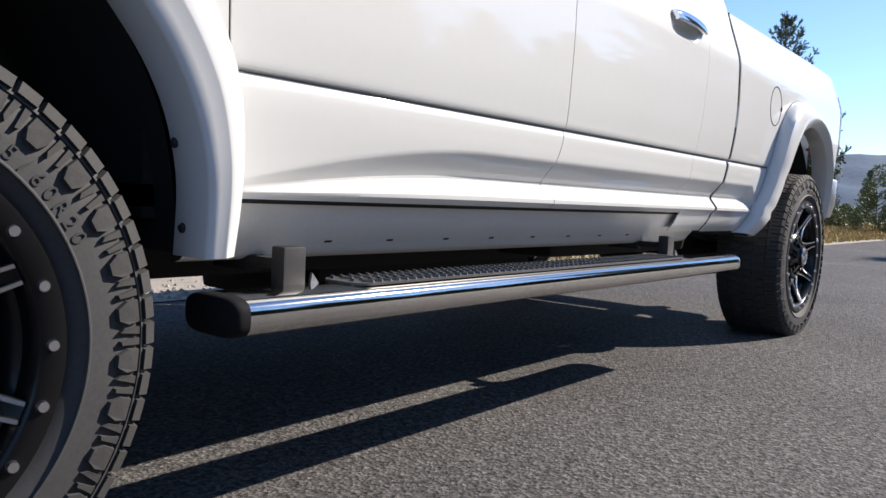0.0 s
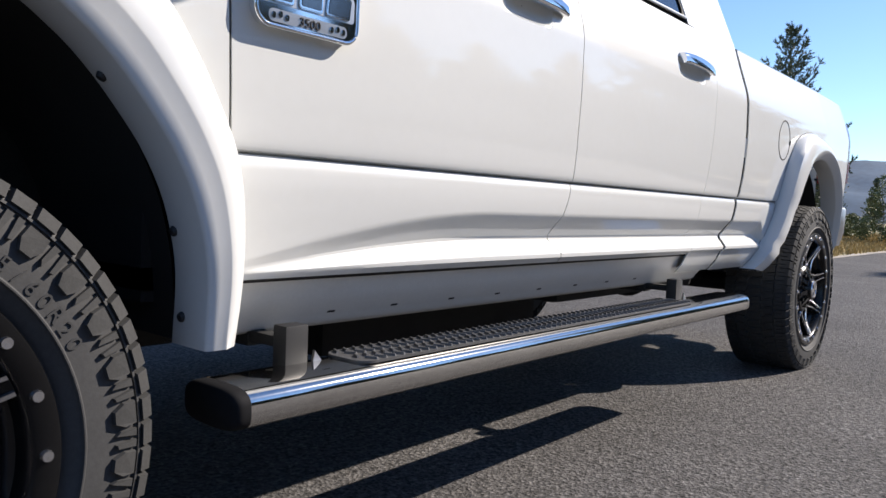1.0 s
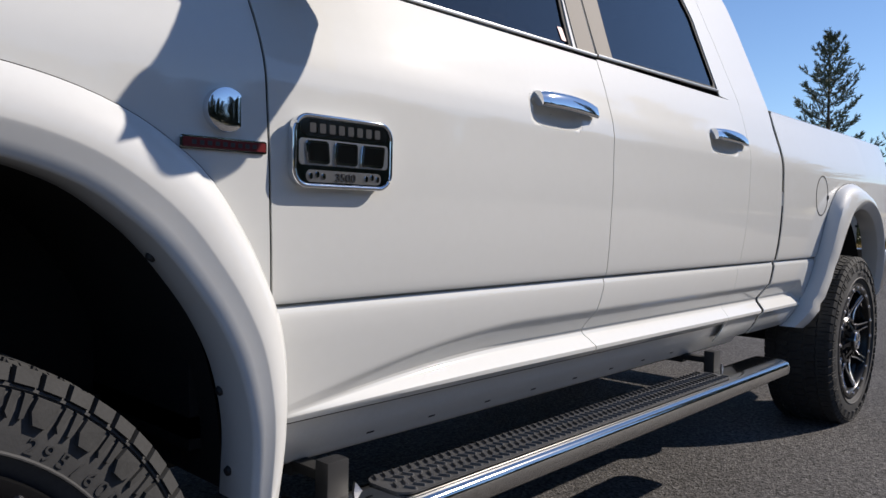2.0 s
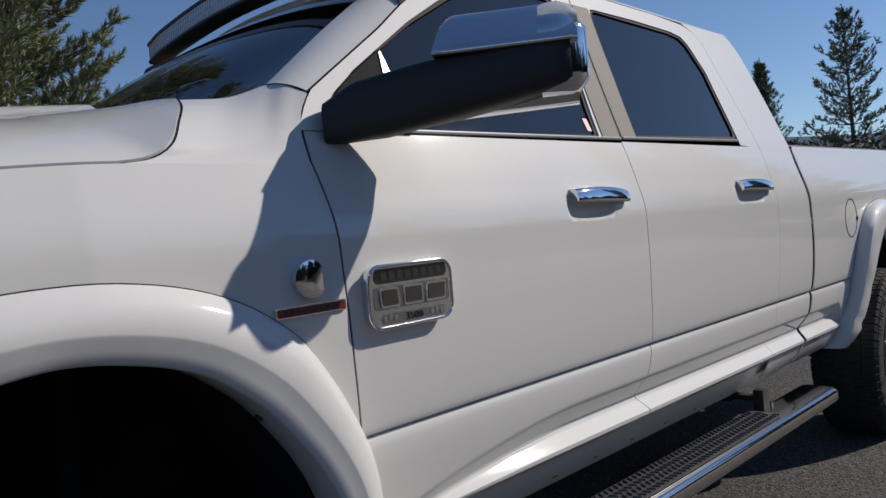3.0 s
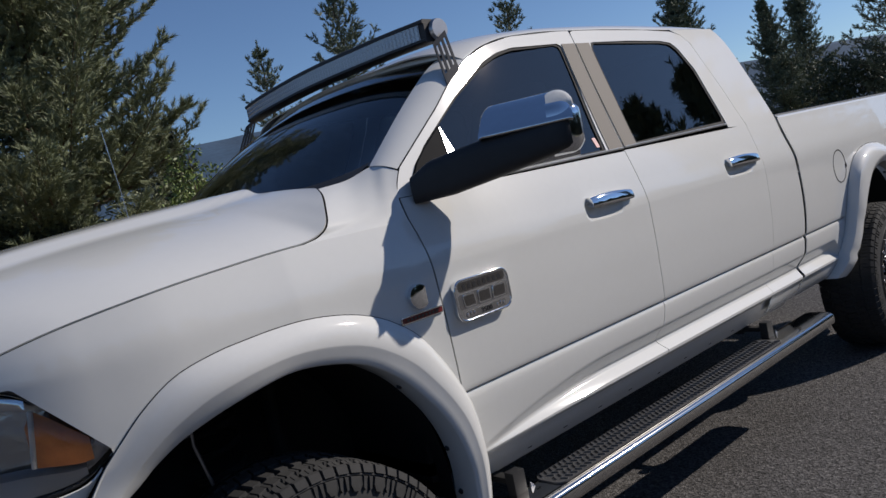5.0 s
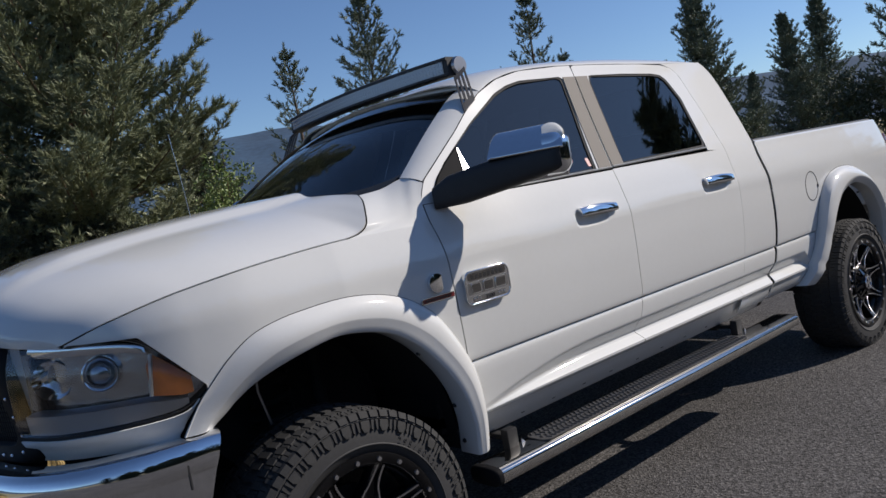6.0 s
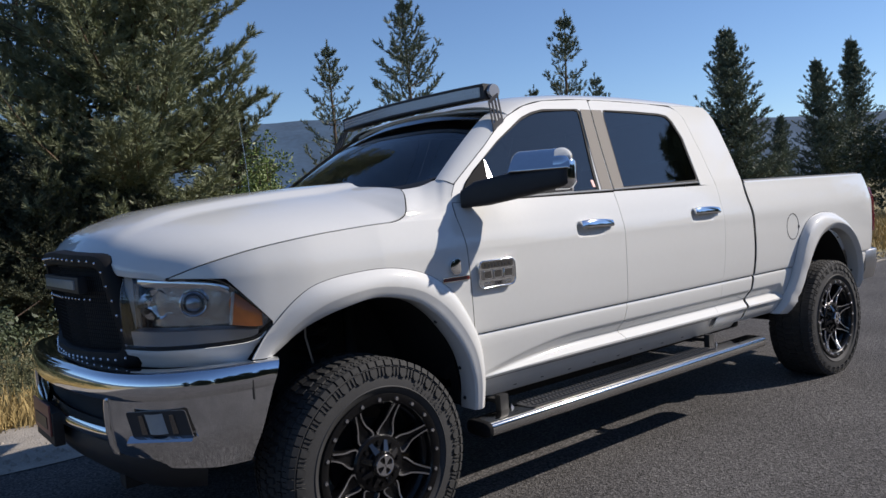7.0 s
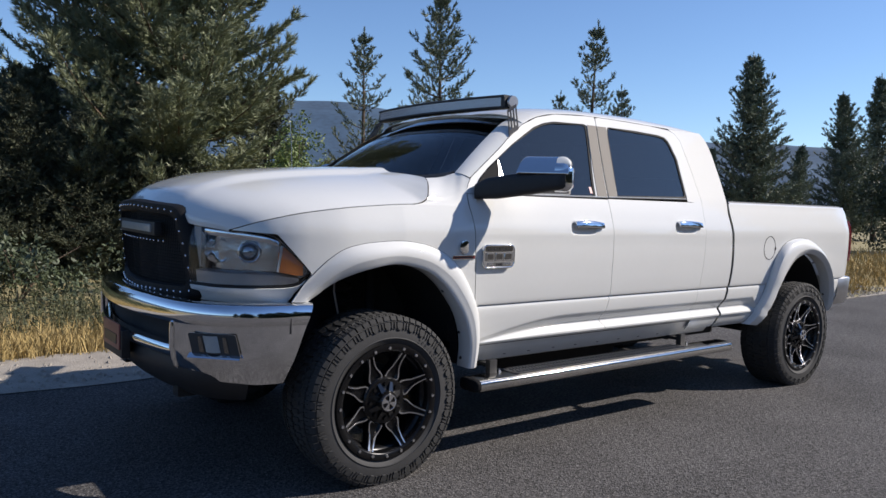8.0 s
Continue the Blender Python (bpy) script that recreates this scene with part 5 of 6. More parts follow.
    bm = outline_solid([(0.385 + u, 0.095 + v) for u, v in round_rect(0.21, 0.15, 0.03)], lambda u, v, h: P(u, -0.1065 - h, v), 0.003)
    part("mirror_glass", bm, mat("mirror_silver", (0.9, 0.9, 0.9), 0.02, 1.0), mi, "mirror glass")
    lamp = shell(np.linspace(0.428, 0.506, 12), lambda u: 0.125, lambda u: 0.130 + 0.056 * math.sqrt(max(0.05, 1 - ((u - 0.455) / 0.055) ** 2)), lambda u: 0.054, lambda u: -0.028, 18, 0.5, 0.95)
    part("mirror_lamp", lamp, MLAMP, mi, "pale clear mirror lamp", 50)
    # black sail panel at the window's front corner
    sail = [(0.595, 1.484), (0.612, 1.520), (0.662, 1.572), (0.722, 1.616), (0.822, 1.680), (0.836, 1.484)]
    part("sail_panel", outline_solid(sail, lambda u, v, h: on_side(u, v, s, -0.004 + h), 0.016), SAILB, mi, "black sail panel")
    # bright wedge modelled in the shape of the sun's glint on the sail
    wedge = [(0.813, 1.672), (0.819, 1.676), (0.832, 1.545), (0.786, 1.545)]
    part("sail_glint", outline_solid(wedge, lambda u, v, h: on_side(u, v, s, 0.0125 + h), 0.003), ALU, mi, "bright metal wedge shaped like the sun's glint on the sail")


def light_bar():
    pts = smooth_line([(1.045, -0.69), (1.00, -0.45), (0.965, 0.0), (1.00, 0.45), (1.045, 0.69)], 60)
    rows = [[(x + dx, y, z) for dx, z in ((-0.030, 2.000), (-0.036, 2.004), (-0.036, 2.012), (-0.030, 2.014), (-0.030, 2.066), (-0.036, 2.068), (-0.036, 2.078), (-0.030, 2.082), (0.035, 2.080), (0.055, 2.06), (0.055, 2.02), (0.035, 2.000))] for x, y in pts]
    bm = sheet(rows, True)
    bmesh.ops.holes_fill(bm, edges=[e for e in bm.edges if e.is_boundary])
    lb = part("light_bar", bm, BLACKP, truck, "long curved black roof light bar with pale lens", 40)
    part("light_lens", sheet([[(x - 0.0325, y, z) for z in (2.014, 2.03, 2.05, 2.066)] for x, y in pts[1:-1]]), LEDL, lb, "pale LED lens strip", 40)
    vs, fs = [], []
    for r in range(3):
        for i in range(76):
            t = 1 + (i + 0.5) / 76 * 57
            x, y = np.interp(t, range(60), pts[:, 0]), np.interp(t, range(60), pts[:, 1])
            zc = 2.0225 + 0.0175 * r
            b = len(vs)
            for k in range(8):
                a = k * math.pi / 4
                vs.append((x - 0.0335, y + 0.0075 * math.cos(a), zc + 0.0078 * math.sin(a)))
            vs.append((x - 0.028, y, zc))
            fs += [(b + k, b + (k + 1) % 8, b + 8) for k in range(8)]
    tagged(raw("led_grid", vs, fs, REFLECTOR, lb, "rows of small reflector cups"), kind="stuff")
    for s in (-1, 1):
        bm = bmesh.new()
        bmesh.ops.create_cone(bm, cap_ends=True, segments=28, radius1=0.040, radius2=0.036, depth=0.016, matrix=Matrix.Translation((1.072, s * 0.702, 2.042)) @ Matrix.Rotation(math.pi / 2, 4, "X"))
        part("end_plate", bm, ALU, lb, "round silver end plate")
        # bracket plate with slots
        a0, a1 = Vector((1.010, s * 0.722, 1.985)), Vector((1.080, s * 0.722, 2.030))
        b0, b1 = Vector((0.957, s * 0.805, 1.822)), Vector((1.035, s * 0.800, 1.870))
        bm = bmesh.new()
        spot = lambda u, v: (a0 * (1 - u) + a1 * u) * (1 - v) + (b0 * (1 - u) + b1 * u) * v
        loops = [[(0, 0), (1, 0), (1, 1), (0, 1)]] + [[(k, 0.12), (k + 0.15, 0.12), (k + 0.15, 0.80), (k, 0.80)] for k in (0.12, 0.42, 0.72)]
        for lp in loops:
            vv = [bm.verts.new(spot(*q)) for q in lp]
            for k in range(len(vv)):
                bm.edges.new((vv[k], vv[(k + 1) % len(vv)]))
        bmesh.ops.triangle_fill(bm, use_beauty=True, edges=bm.edges)
        thick(part("bar_bracket", bm, BADGED, lb, "dark bracket with three long slots", 0), 0.006, 0)


def badges(fender, fd):
    s = -1
    em = plate_on_side("door_emblem", 0.712, 1.140, 0.228, 0.124, 0.030, s, CHROME, fd, 0.020, 0.0, 0.0, "chrome door emblem with three raised plain marks")
    edge = [on_side(0.712 + u, 1.140 + v, s, 0.0185) for u, v in round_rect(0.226, 0.122, 0.030, 8)]
    part("emblem_rim", tube(edge + edge[:1], 0.0042, 10, False), CHROME, em, "bright rounded chrome rim", 60)
    plate_on_side("emblem_panel", 0.712, 1.181, 0.202, 0.030, 0.013, s, SMOKE, em, 0.0016, 0.0188, 0.0, "smoked chrome upper emblem panel")
    plate_on_side("emblem_panel", 0.712, 1.138, 0.208, 0.046, 0.008, s, NICKEL, em, 0.0016, 0.0188, 0.0, "dull nickel middle emblem panel")
    plate_on_side("emblem_panel", 0.712, 1.096, 0.176, 0.022, 0.010, s, NICKEL, em, 0.0016, 0.0188, 0.0, "dull nickel lower emblem panel")
    for k in range(8):
        plate_on_side("emblem_mark", 0.637 + 0.0215 * k, 1.180, 0.014, 0.017, 0.003, s, BADGED, em, 0.0012, 0.0200, 0.0, "dark plain mark")
    for k, wide in ((-1, 0.050), (0, 0.054), (1, 0.058)):
        plate_on_side("emblem_mark", 0.712 + 0.064 * k, 1.138, wide, 0.040, 0.006, s, CHROME, em, 0.004, 0.0195, 0.10 * k, "raised chrome plain mark")
        plate_on_side("emblem_mark", 0.712 + 0.064 * k, 1.138, wide - 0.009, 0.031, 0.004, s, SMOKE, em, 0.002, 0.0228, 0.10 * k, "smoked face of the mark")
    for k in (-1, 1):
        for q in range(3):
            plate_on_side("emblem_mark", 0.712 + k * (0.050 + 0.014 * q), 1.096 + 0.003 * (q % 2), 0.009, 0.011, 0.004, s, CHROME, em, 0.003, 0.0195, 0.0, "small chrome scroll mark")
    cu = bpy.data.curves.new("figures", "FONT")
    cu.body, cu.size, cu.extrude, cu.align_x = "3500", 0.021, 0.0012, "CENTER"
    ob = bpy.data.objects.new("figures", cu)
    me = bpy.data.meshes.new_from_object(ob)
    bm = bmesh.new()
    bm.from_mesh(me)
    for v in bm.verts:
        v.co = Vector(on_side(0.712 + v.co.x * 1.15, 1.0885 + v.co.y, s, 0.0215 + v.co.z))
    bpy.data.meshes.remove(me)
    bpy.data.objects.remove(ob)
    bpy.data.curves.remove(cu)
    part("model_figures", bm, BADGED, em, "dark raised figures 3500", 0)
    rb = plate_on_side("fender_badge", 0.476, 1.138, 0.156, 0.021, 0.004, s, CHROME, fender, 0.006, 0.0, 0.0, "thin red badge in a chrome frame")
    plate_on_side("badge_face", 0.476, 1.138, 0.149, 0.015, 0.003, s, BADGER, rb, 0.002, 0.0055, 0.0, "dark red badge face")
    for k in range(9):
        plate_on_side("badge_bar", 0.420 + 0.0135 * k, 1.138, 0.008, 0.007, 0.001, s, BADGED, rb, 0.001, 0.0073, 0.0, "dark plain bar")
    # domed chrome badge with a straight side
    ring = [(0.474 + min(0.036 * math.cos(a), 0.025), 1.193 + 0.036 * math.sin(a)) for a in np.linspace(0, 2 * math.pi, 65)[:-1]]
    rows = []
    for f, up in ((1.0, 0.0), (1.0, 0.012), (0.97, 0.0145), (0.80, 0.0156), (0.5, 0.0164), (0.2, 0.0167)):
        rows.append([on_side(0.466 + (u - 0.466) * f, 1.193 + (v - 1.193) * f, s, up) for u, v in ring])
    bm = sheet(rows, True)
    bmesh.ops.holes_fill(bm, edges=[e for e in bm.edges if e.is_boundary])
    bmesh.ops.recalc_face_normals(bm, faces=bm.faces)
    part("round_badge", bm, CHROME, fender, "small domed chrome badge with a straight side", 40)
    plate_on_side("window_sticker", 1.562, 1.530, 0.022, 0.040, 0.004, s, STICK, fd, 0.001, -0.0085, 0.0, "small red and white window sticker")


def antenna():
    a = part("antenna", tube([(0.40, 0.86, 1.50), (0.388, 0.86, 1.78), (0.365, 0.86, 2.08)], [0.0028, 0.0022, 0.0014], 6), MILLED, truck, "thin whip antenna")
    bm = bmesh.new()
    bmesh.ops.create_cone(bm, cap_ends=True, segments=14, radius1=0.018, radius2=0.010, depth=0.03, matrix=Matrix.Translation((0.40, 0.86, 1.505)))
    part("antenna_base", bm, BLACKP, a, "black antenna base")


def wheel(place):
    """Wheel with all-terrain tyre; built round its own axle, the face towards plus y."""
    w = part("wheel", revolve([(0.235, -0.13), (0.262, -0.145), (0.268, -0.14), (0.258, -0.12), (0.225, -0.10), (0.215, 0.0), (0.225, 0.06), (0.232, 0.09), (0.246, 0.112), (0.266, 0.120), (0.284, 0.134), (0.291, 0.141), (0.293, 0.149), (0.290, 0.154), (0.282, 0.155), (0.260, 0.152), (0.255, 0.148), (0.250, 0.130), (0.240, 0.06), (0.232, 0.03)], 72), WHEELB, truck, "black alloy wheel with milled spokes and all-terrain tyre", 40)
    sub = []
    prof = [(0.262, -0.135), (0.285, -0.150), (0.33, -0.157), (0.375, -0.154), (0.400, -0.147), (0.415, -0.138), (0.420, -0.120), (0.421, 0.0), (0.420, 0.120), (0.415, 0.138), (0.4055, 0.1445), (0.405, 0.1515), (0.4015, 0.1525), (0.400, 0.1475), (0.375, 0.154), (0.345, 0.1575),
            (0.332, 0.158), (0.3235, 0.1585), (0.321, 0.1615), (0.319, 0.1615), (0.317, 0.156), (0.308, 0.152), (0.299, 0.147), (0.292, 0.142), (0.280, 0.135)]
    sub.append(part("tyre", revolve(prof, 96), RUBBER, w, "black all-terrain tyre", 40))
    vs, fs = [], []

    def blk(corners, h0, h1, shrink=0.88):
        """A tread block on four (angle, y) corners between two radii."""
        c = np.mean(corners, 0)
        b = len(vs)
        for hh, k in ((h0, 1.0), (h1, shrink)):
            for a, y in corners:
                aa, yy = c[0] + (a - c[0]) * k, c[1] + (y - c[1]) * k
                r = hh - (max(0.0, abs(yy) - 0.09) / 0.06) ** 2 * 0.014
                vs.append((r * math.cos(aa), yy, r * math.sin(aa)))
        fs.append((b + 4, b + 5, b + 6, b + 7))
        fs.extend((b + k, b + (k + 1) % 4, b + 4 + (k + 1) % 4, b + 4 + k) for k in range(4))

    def lug(shape, sgn, rise=0.006):
        """A side lug from a flat outline of (angle, radius) on the sidewall."""
        n = len(shape)
        c = np.mean(shape, 0)
        b = len(vs)
        wall = spline([0.32, 0.345, 0.375, 0.400, 0.415, 0.431], [0.1585, 0.1575, 0.154, 0.147, 0.140, 0.130])
        for k, up in ((1.0, -0.002), (0.90, rise)):
            for a, r in shape:
                aa, rr = c[0] + (a - c[0]) * k, c[1] + (r - c[1]) * k
                vs.append((rr * math.cos(aa), sgn * (wall(rr) + up), rr * math.sin(aa)))
        fs.append(tuple(range(b + n, b + 2 * n)))
        fs.extend((b + k, b + (k + 1) % n, b + n + (k + 1) % n, b + n + k) for k in range(n))
    N = 66
    p = 2 * math.pi / N
    for i in range(N):
        a = 2 * math.pi * i / N
        for g in (-1, 1):
            o = a + (0.5 * p if g > 0 else 0)
            # shoulder block in two pieces with a narrow slit
            blk([(o + 0.04 * p, g * 0.100), (o + 0.46 * p, g * 0.094), (o + 0.48 * p, g * 0.150), (o + 0.06 * p, g * 0.150)], 0.412, 0.431)
            blk([(o + 0.50 * p, g * 0.094), (o + 0.86 * p, g * 0.090), (o + 0.90 * p, g * 0.150), (o + 0.52 * p, g * 0.150)], 0.412, 0.4305)
            blk([(o + 0.30 * p, g * 0.042), (o + 0.98 * p, g * 0.034), (o + 1.12 * p, g * 0.084), (o + 0.42 * p, g * 0.090)], 0.414, 0.431)
            blk([(o + 0.00 * p, g * 0.050), (o + 0.22 * p, g * 0.046), (o + 0.34 * p, g * 0.088), (o + 0.12 * p, g * 0.088)], 0.414, 0.431)
            # shoulder faces
            lug([(o + 0.05 * p, 0.407), (o + 0.93 * p, 0.407), (o + 0.93 * p, 0.428), (o + 0.05 * p, 0.428)], g, 0.012)
            if i % 2:
                lug([(o + 0.02 * p, 0.399), (o - 0.04 * p, 0.378), (o + 0.22 * p, 0.361), (o + 0.78 * p, 0.361), (o + 1.02 * p, 0.378), (o + 0.96 * p, 0.399)], g, 0.008)
            else:
                lug([(o + 0.14 * p, 0.399), (o + 0.10 * p, 0.370), (o + 0.28 * p, 0.362), (o + 0.46 * p, 0.399)], g, 0.007)
                lug([(o + 0.58 * p, 0.399), (o + 0.66 * p, 0.364), (o + 0.84 * p, 0.366), (o + 0.88 * p, 0.399)], g, 0.007)
        blk([(a + 0.10 * p, -0.028), (a + 0.72 * p, -0.030), (a + 0.92 * p, 0.028), (a + 0.28 * p, 0.030)], 0.414, 0.431)
    sub.append(tagged(raw("tread", vs, fs, RUBBERL, w, "dusty rubber tread blocks"), kind="stuff"))
    # spokes: slim at the rim, spreading towards the hub, with a sunk middle
    for k in range(8):
        a = 2 * math.pi * k / 8 + 0.37
        R = Matrix.Rotation(-a, 4, "Y")
        rows = []
        for r, hw, y in ((0.060, 0.022, 0.112), (0.098, 0.038, 0.112), (0.122, 0.041, 0.112), (0.148, 0.034, 0.113), (0.175, 0.023, 0.118), (0.215, 0.018, 0.130), (0.252, 0.017, 0.146)):
            d = 0.012 if 0.11 < r < 0.25 else 0.002
            rows.append([(r, y - 0.055, -hw), (r, y - 0.008, -hw), (r, y, -hw + 0.005), (r, y - d, -hw * 0.72 + 0.004), (r, y - d, hw * 0.72 - 0.004), (r, y, hw - 0.005), (r, y - 0.008, hw), (r, y - 0.055, hw)])
        bm = sheet(rows, True)
        bmesh.ops.recalc_face_normals(bm, faces=bm.faces)
        bmesh.ops.transform(bm, matrix=R, verts=bm.verts)
        sub.append(part("spoke", bm, WHEELB, w, "", 30))
        for sd in (-1, 1):
            edge = smooth_line([(0.250, 0.0125, 0.1455), (0.215, 0.0140, 0.1305), (0.178, 0.0195, 0.1185), (0.152, 0.0300, 0.1138), (0.130, 0.0370, 0.1128), (0.118, 0.0350, 0.1128)], 22)
            if sd > 0:
                edge = np.vstack([edge, smooth_line([(0.115, 0.0310, 0.1128), (0.114, 0.0220, 0.1124), (0.116, 0.0120, 0.1122)], 6)])
            rows = []
            for q in range(len(edge)):
                t = edge[min(q + 1, len(edge) - 1)] - edge[max(q - 1, 0)]
                nr = np.array([t[1], -t[0]]) / (np.linalg.norm(t[:2]) + 1e-9)
                r, o, y = edge[q]
                rows.append([(r + nr[0] * e, y + up, sd * (o + nr[1] * e)) for e, up in ((-0.0042, -0.003), (-0.0030, 0.0022), (0.0030, 0.0022), (0.0048, -0.005))])
            m2 = sheet(rows)
            bmesh.ops.recalc_face_normals(m2, faces=m2.faces)
            if sum(f.normal.y for f in m2.faces) < 0:
                bmesh.ops.reverse_faces(m2, faces=m2.faces)
            bmesh.ops.transform(m2, matrix=R, verts=m2.verts)
            sub.append(part("milled_edge", m2, MILLED, w, "bright milled spoke edge", 30))
        b2 = bmesh.new()
        an = a + math.pi / 8
        bmesh.ops.create_cone(b2, cap_ends=True, segments=6, radius1=0.012, radius2=0.010, depth=0.03, matrix=Matrix.Translation((0.088 * math.cos(an), 0.118, 0.088 * math.sin(an))) @ Matrix.Rotation(-math.pi / 2, 4, "X"))
        sub.append(part("lug_nut", b2, WHEELB, w, "black lug nut"))
    for k in range(20):
        a = 2 * math.pi * k / 20
        b2 = bmesh.new()
        bmesh.ops.create_cone(b2, cap_ends=True, segments=10, radius1=0.0095, radius2=0.0075, depth=0.009, matrix=Matrix.Translation((0.271 * math.cos(a), 0.155, 0.271 * math.sin(a))) @ Matrix.Rotation(-math.pi / 2, 4, "X"))
        sub.append(part("rim_bolt", b2, MILLED, w, "silver rim bolt"))
    sub.append(part("hub", revolve([(0.001, 0.09), (0.116, 0.09), (0.120, 0.112), (0.112, 0.121), (0.064, 0.124), (0.058, 0.128), (0.055, 0.150), (0.050, 0.158), (0.001, 0.160)], 8 * 6), WHEELB, w, "black centre hub", 40))
    sub.append(part("hub_ring", revolve([(0.036, 0.160), (0.038, 0.1635), (0.042, 0.1635), (0.044, 0.158)], 36), MILLED, w, "silver cap ring", 40))
    for k in range(4):
        a = k * math.pi / 2 + 0.37
        bm = outline_solid([(0.003, -0.004), (0.018, -0.007), (0.037, -0.017), (0.037, 0.017), (0.018, 0.007), (0.003, 0.004)], lambda u, v, h: Vector((u * math.cos(a) - v * math.sin(a), 0.1603 + h, u * math.sin(a) + v * math.cos(a))), 0.003)
        sub.append(part("cap_mark", bm, MILLED, w, "plain silver cap mark", 0))
    # raised ribs from the cap to the hub face
    for k in range(8):
        a = 2 * math.pi * k / 8 + 0.37
        bm = outline_solid([(0.054, -0.013), (0.098, -0.008), (0.098, 0.008), (0.054, 0.013)], lambda u, v, h: Vector((u * math.cos(a) - v * math.sin(a), 0.116 + h * (1 - (u - 0.054) / 0.060), u * math.sin(a) + v * math.cos(a))), 0.030)
        sub.append(part("hub_rib", bm, GLOSSB, w, "gloss black hub rib", 0))
    sub.append(part("brake_disc", revolve([(0.02, 0.02), (0.17, 0.02), (0.17, -0.01), (0.02, -0.01)], 40), UNDER, w, "dark brake disc", 40))
    w.matrix_basis = place
    return w


def tyre_text(w):
    """Raised size figures on the sidewall."""
    bm = bmesh.new()
    word = "295/60R20"
    for i, ch in enumerate(word):
        cu = bpy.data.curves.new("glyph", "FONT")
        cu.body, cu.size, cu.extrude, cu.align_x = ch, 0.031, 0.0012, "CENTER"
        ob = bpy.data.objects.new("glyph", cu)
        me = bpy.data.meshes.new_from_object(ob)
        a = radians(59 - i * 4.1)
        er, et = Vector((math.cos(a), 0, math.sin(a))), Vector((math.sin(a), 0, -math.cos(a)))
        m = Matrix((et, er, (0, -1, 0))).transposed().to_4x4()
        m.translation = er * 0.3275 + Vector((0, -0.1588, 0))
        me.transform(Matrix.Rotation(math.pi, 4, "Z") @ m)
        bm.from_mesh(me)
        bpy.data.meshes.remove(me)
        bpy.data.objects.remove(ob)
        bpy.data.curves.remove(cu)
    return part("size_marking", bm, RUBBER, w, "raised rubber size figures", 0)


def build_truck():
    hood()
    windshield()
    roof()
    doors = {}
    for s in (-1, 1):
        fender, bed = side_body(s)
        fd, rd = side_doors(s)
        doors[s] = (fender, fd)
        fl = wheel_flare(FLARE_F_OUT, FLARE_F_IN, s, (8, 22, 36, 47, 53))
        arch_liner(FLARE_F_IN, 0.02, s, fl)
        fl = wheel_flare(FLARE_R_OUT, FLARE_R_IN, s, (6, 18, 38, 50))
        arch_liner(FLARE_R_IN, 4.09, s, fl)
        mirror(s)
        side_step(s)
    front_end()
    bumper()
    rear_end()
    chassis()
    cabin()
    light_bar()
    badges(*doors[-1])
    antenna()
    turn = Matrix.Rotation(math.pi, 4, "Z")
    w0 = wheel(Matrix.Translation((0.0, -WHEEL_Y, HUB_Z)) @ turn)
    tyre_text(w0)
    for x, y in ((0.0, WHEEL_Y), (AX_R, -WHEEL_Y), (AX_R, WHEEL_Y)):
        copy_thing(w0, Matrix.Translation((x, y, HUB_Z)) @ (turn if y < 0 else Matrix.Identity(4)) @ Matrix.Rotation(0.37 * x + y, 4, "Y"))


build_truck()


# ---- plants ----
def needle_mesh(twigs, rng, blades, length, width):
    """Needles all round the outer part of each twig (start, direction, twig length)."""
    P = np.repeat(np.array([t[0] for t in twigs]), blades, 0)
    D = np.repeat(np.array([t[1] for t in twigs]), blades, 0)
    L = np.repeat(np.array([t[2] for t in twigs]), blades)[:, None]
    at = rng.uniform(0.0, 1.0, (len(P), 1)) ** 0.8
    R = rng.normal(0, 1, P.shape)
    R -= D * (R * D).sum(1)[:, None]
    R /= np.linalg.norm(R, axis=1)[:, None] + 1e-9
    V = D * (0.8 + 1.2 * at) + R
    V /= np.linalg.norm(V, axis=1)[:, None]
    S = np.cross(V, rng.normal(0, 1, P.shape))
    S /= np.linalg.norm(S, axis=1)[:, None] + 1e-9
    B = P + D * L * at
    T = B + V * length * rng.uniform(0.55, 1.15, (len(P), 1))
    vs = np.stack([B - S * width / 2, B + S * width / 2, T], 1).reshape(-1, 3)
    return vs, np.arange(len(vs)).reshape(-1, 3)


def fast_mesh(name, vs, fs, material):
    me = bpy.data.meshes.new(name)
    me.vertices.add(len(vs))
    me.vertices.foreach_set("co", np.asarray(vs, np.float32).ravel())
    k = fs.shape[1]
    me.loops.add(len(fs) * k)
    me.loops.foreach_set("vertex_index", fs.astype(np.int32).ravel())
    me.polygons.add(len(fs))
    me.polygons.foreach_set("loop_start", np.arange(0, len(fs) * k, k, dtype=np.int32))
    me.update(calc_edges=True)
    me.materials.append(material)
    return me


def limb(vs, fs, pts, r0, r1, seg=6):
    p = np.array(pts)
    b0 = len(vs)
    n = len(p)
    for i in range(n):
        t = p[min(i + 1, n - 1)] - p[max(i - 1, 0)]
        t = t / np.linalg.norm(t)
        a = np.cross(t, (0.3, 0.9, 0.2))
        a /= np.linalg.norm(a)
        c = np.cross(t, a)
        r = r0 + (r1 - r0) * i / (n - 1)
        for k in range(seg):
            an = 2 * math.pi * k / seg
            vs.append(p[i] + r * (math.cos(an) * a + math.sin(an) * c))
    for i in range(n - 1):
        for k in range(seg):
            j = (k + 1) % seg
            fs.append((b0 + i * seg + k, b0 + i * seg + j, b0 + (i + 1) * seg + j, b0 + (i + 1) * seg + k))


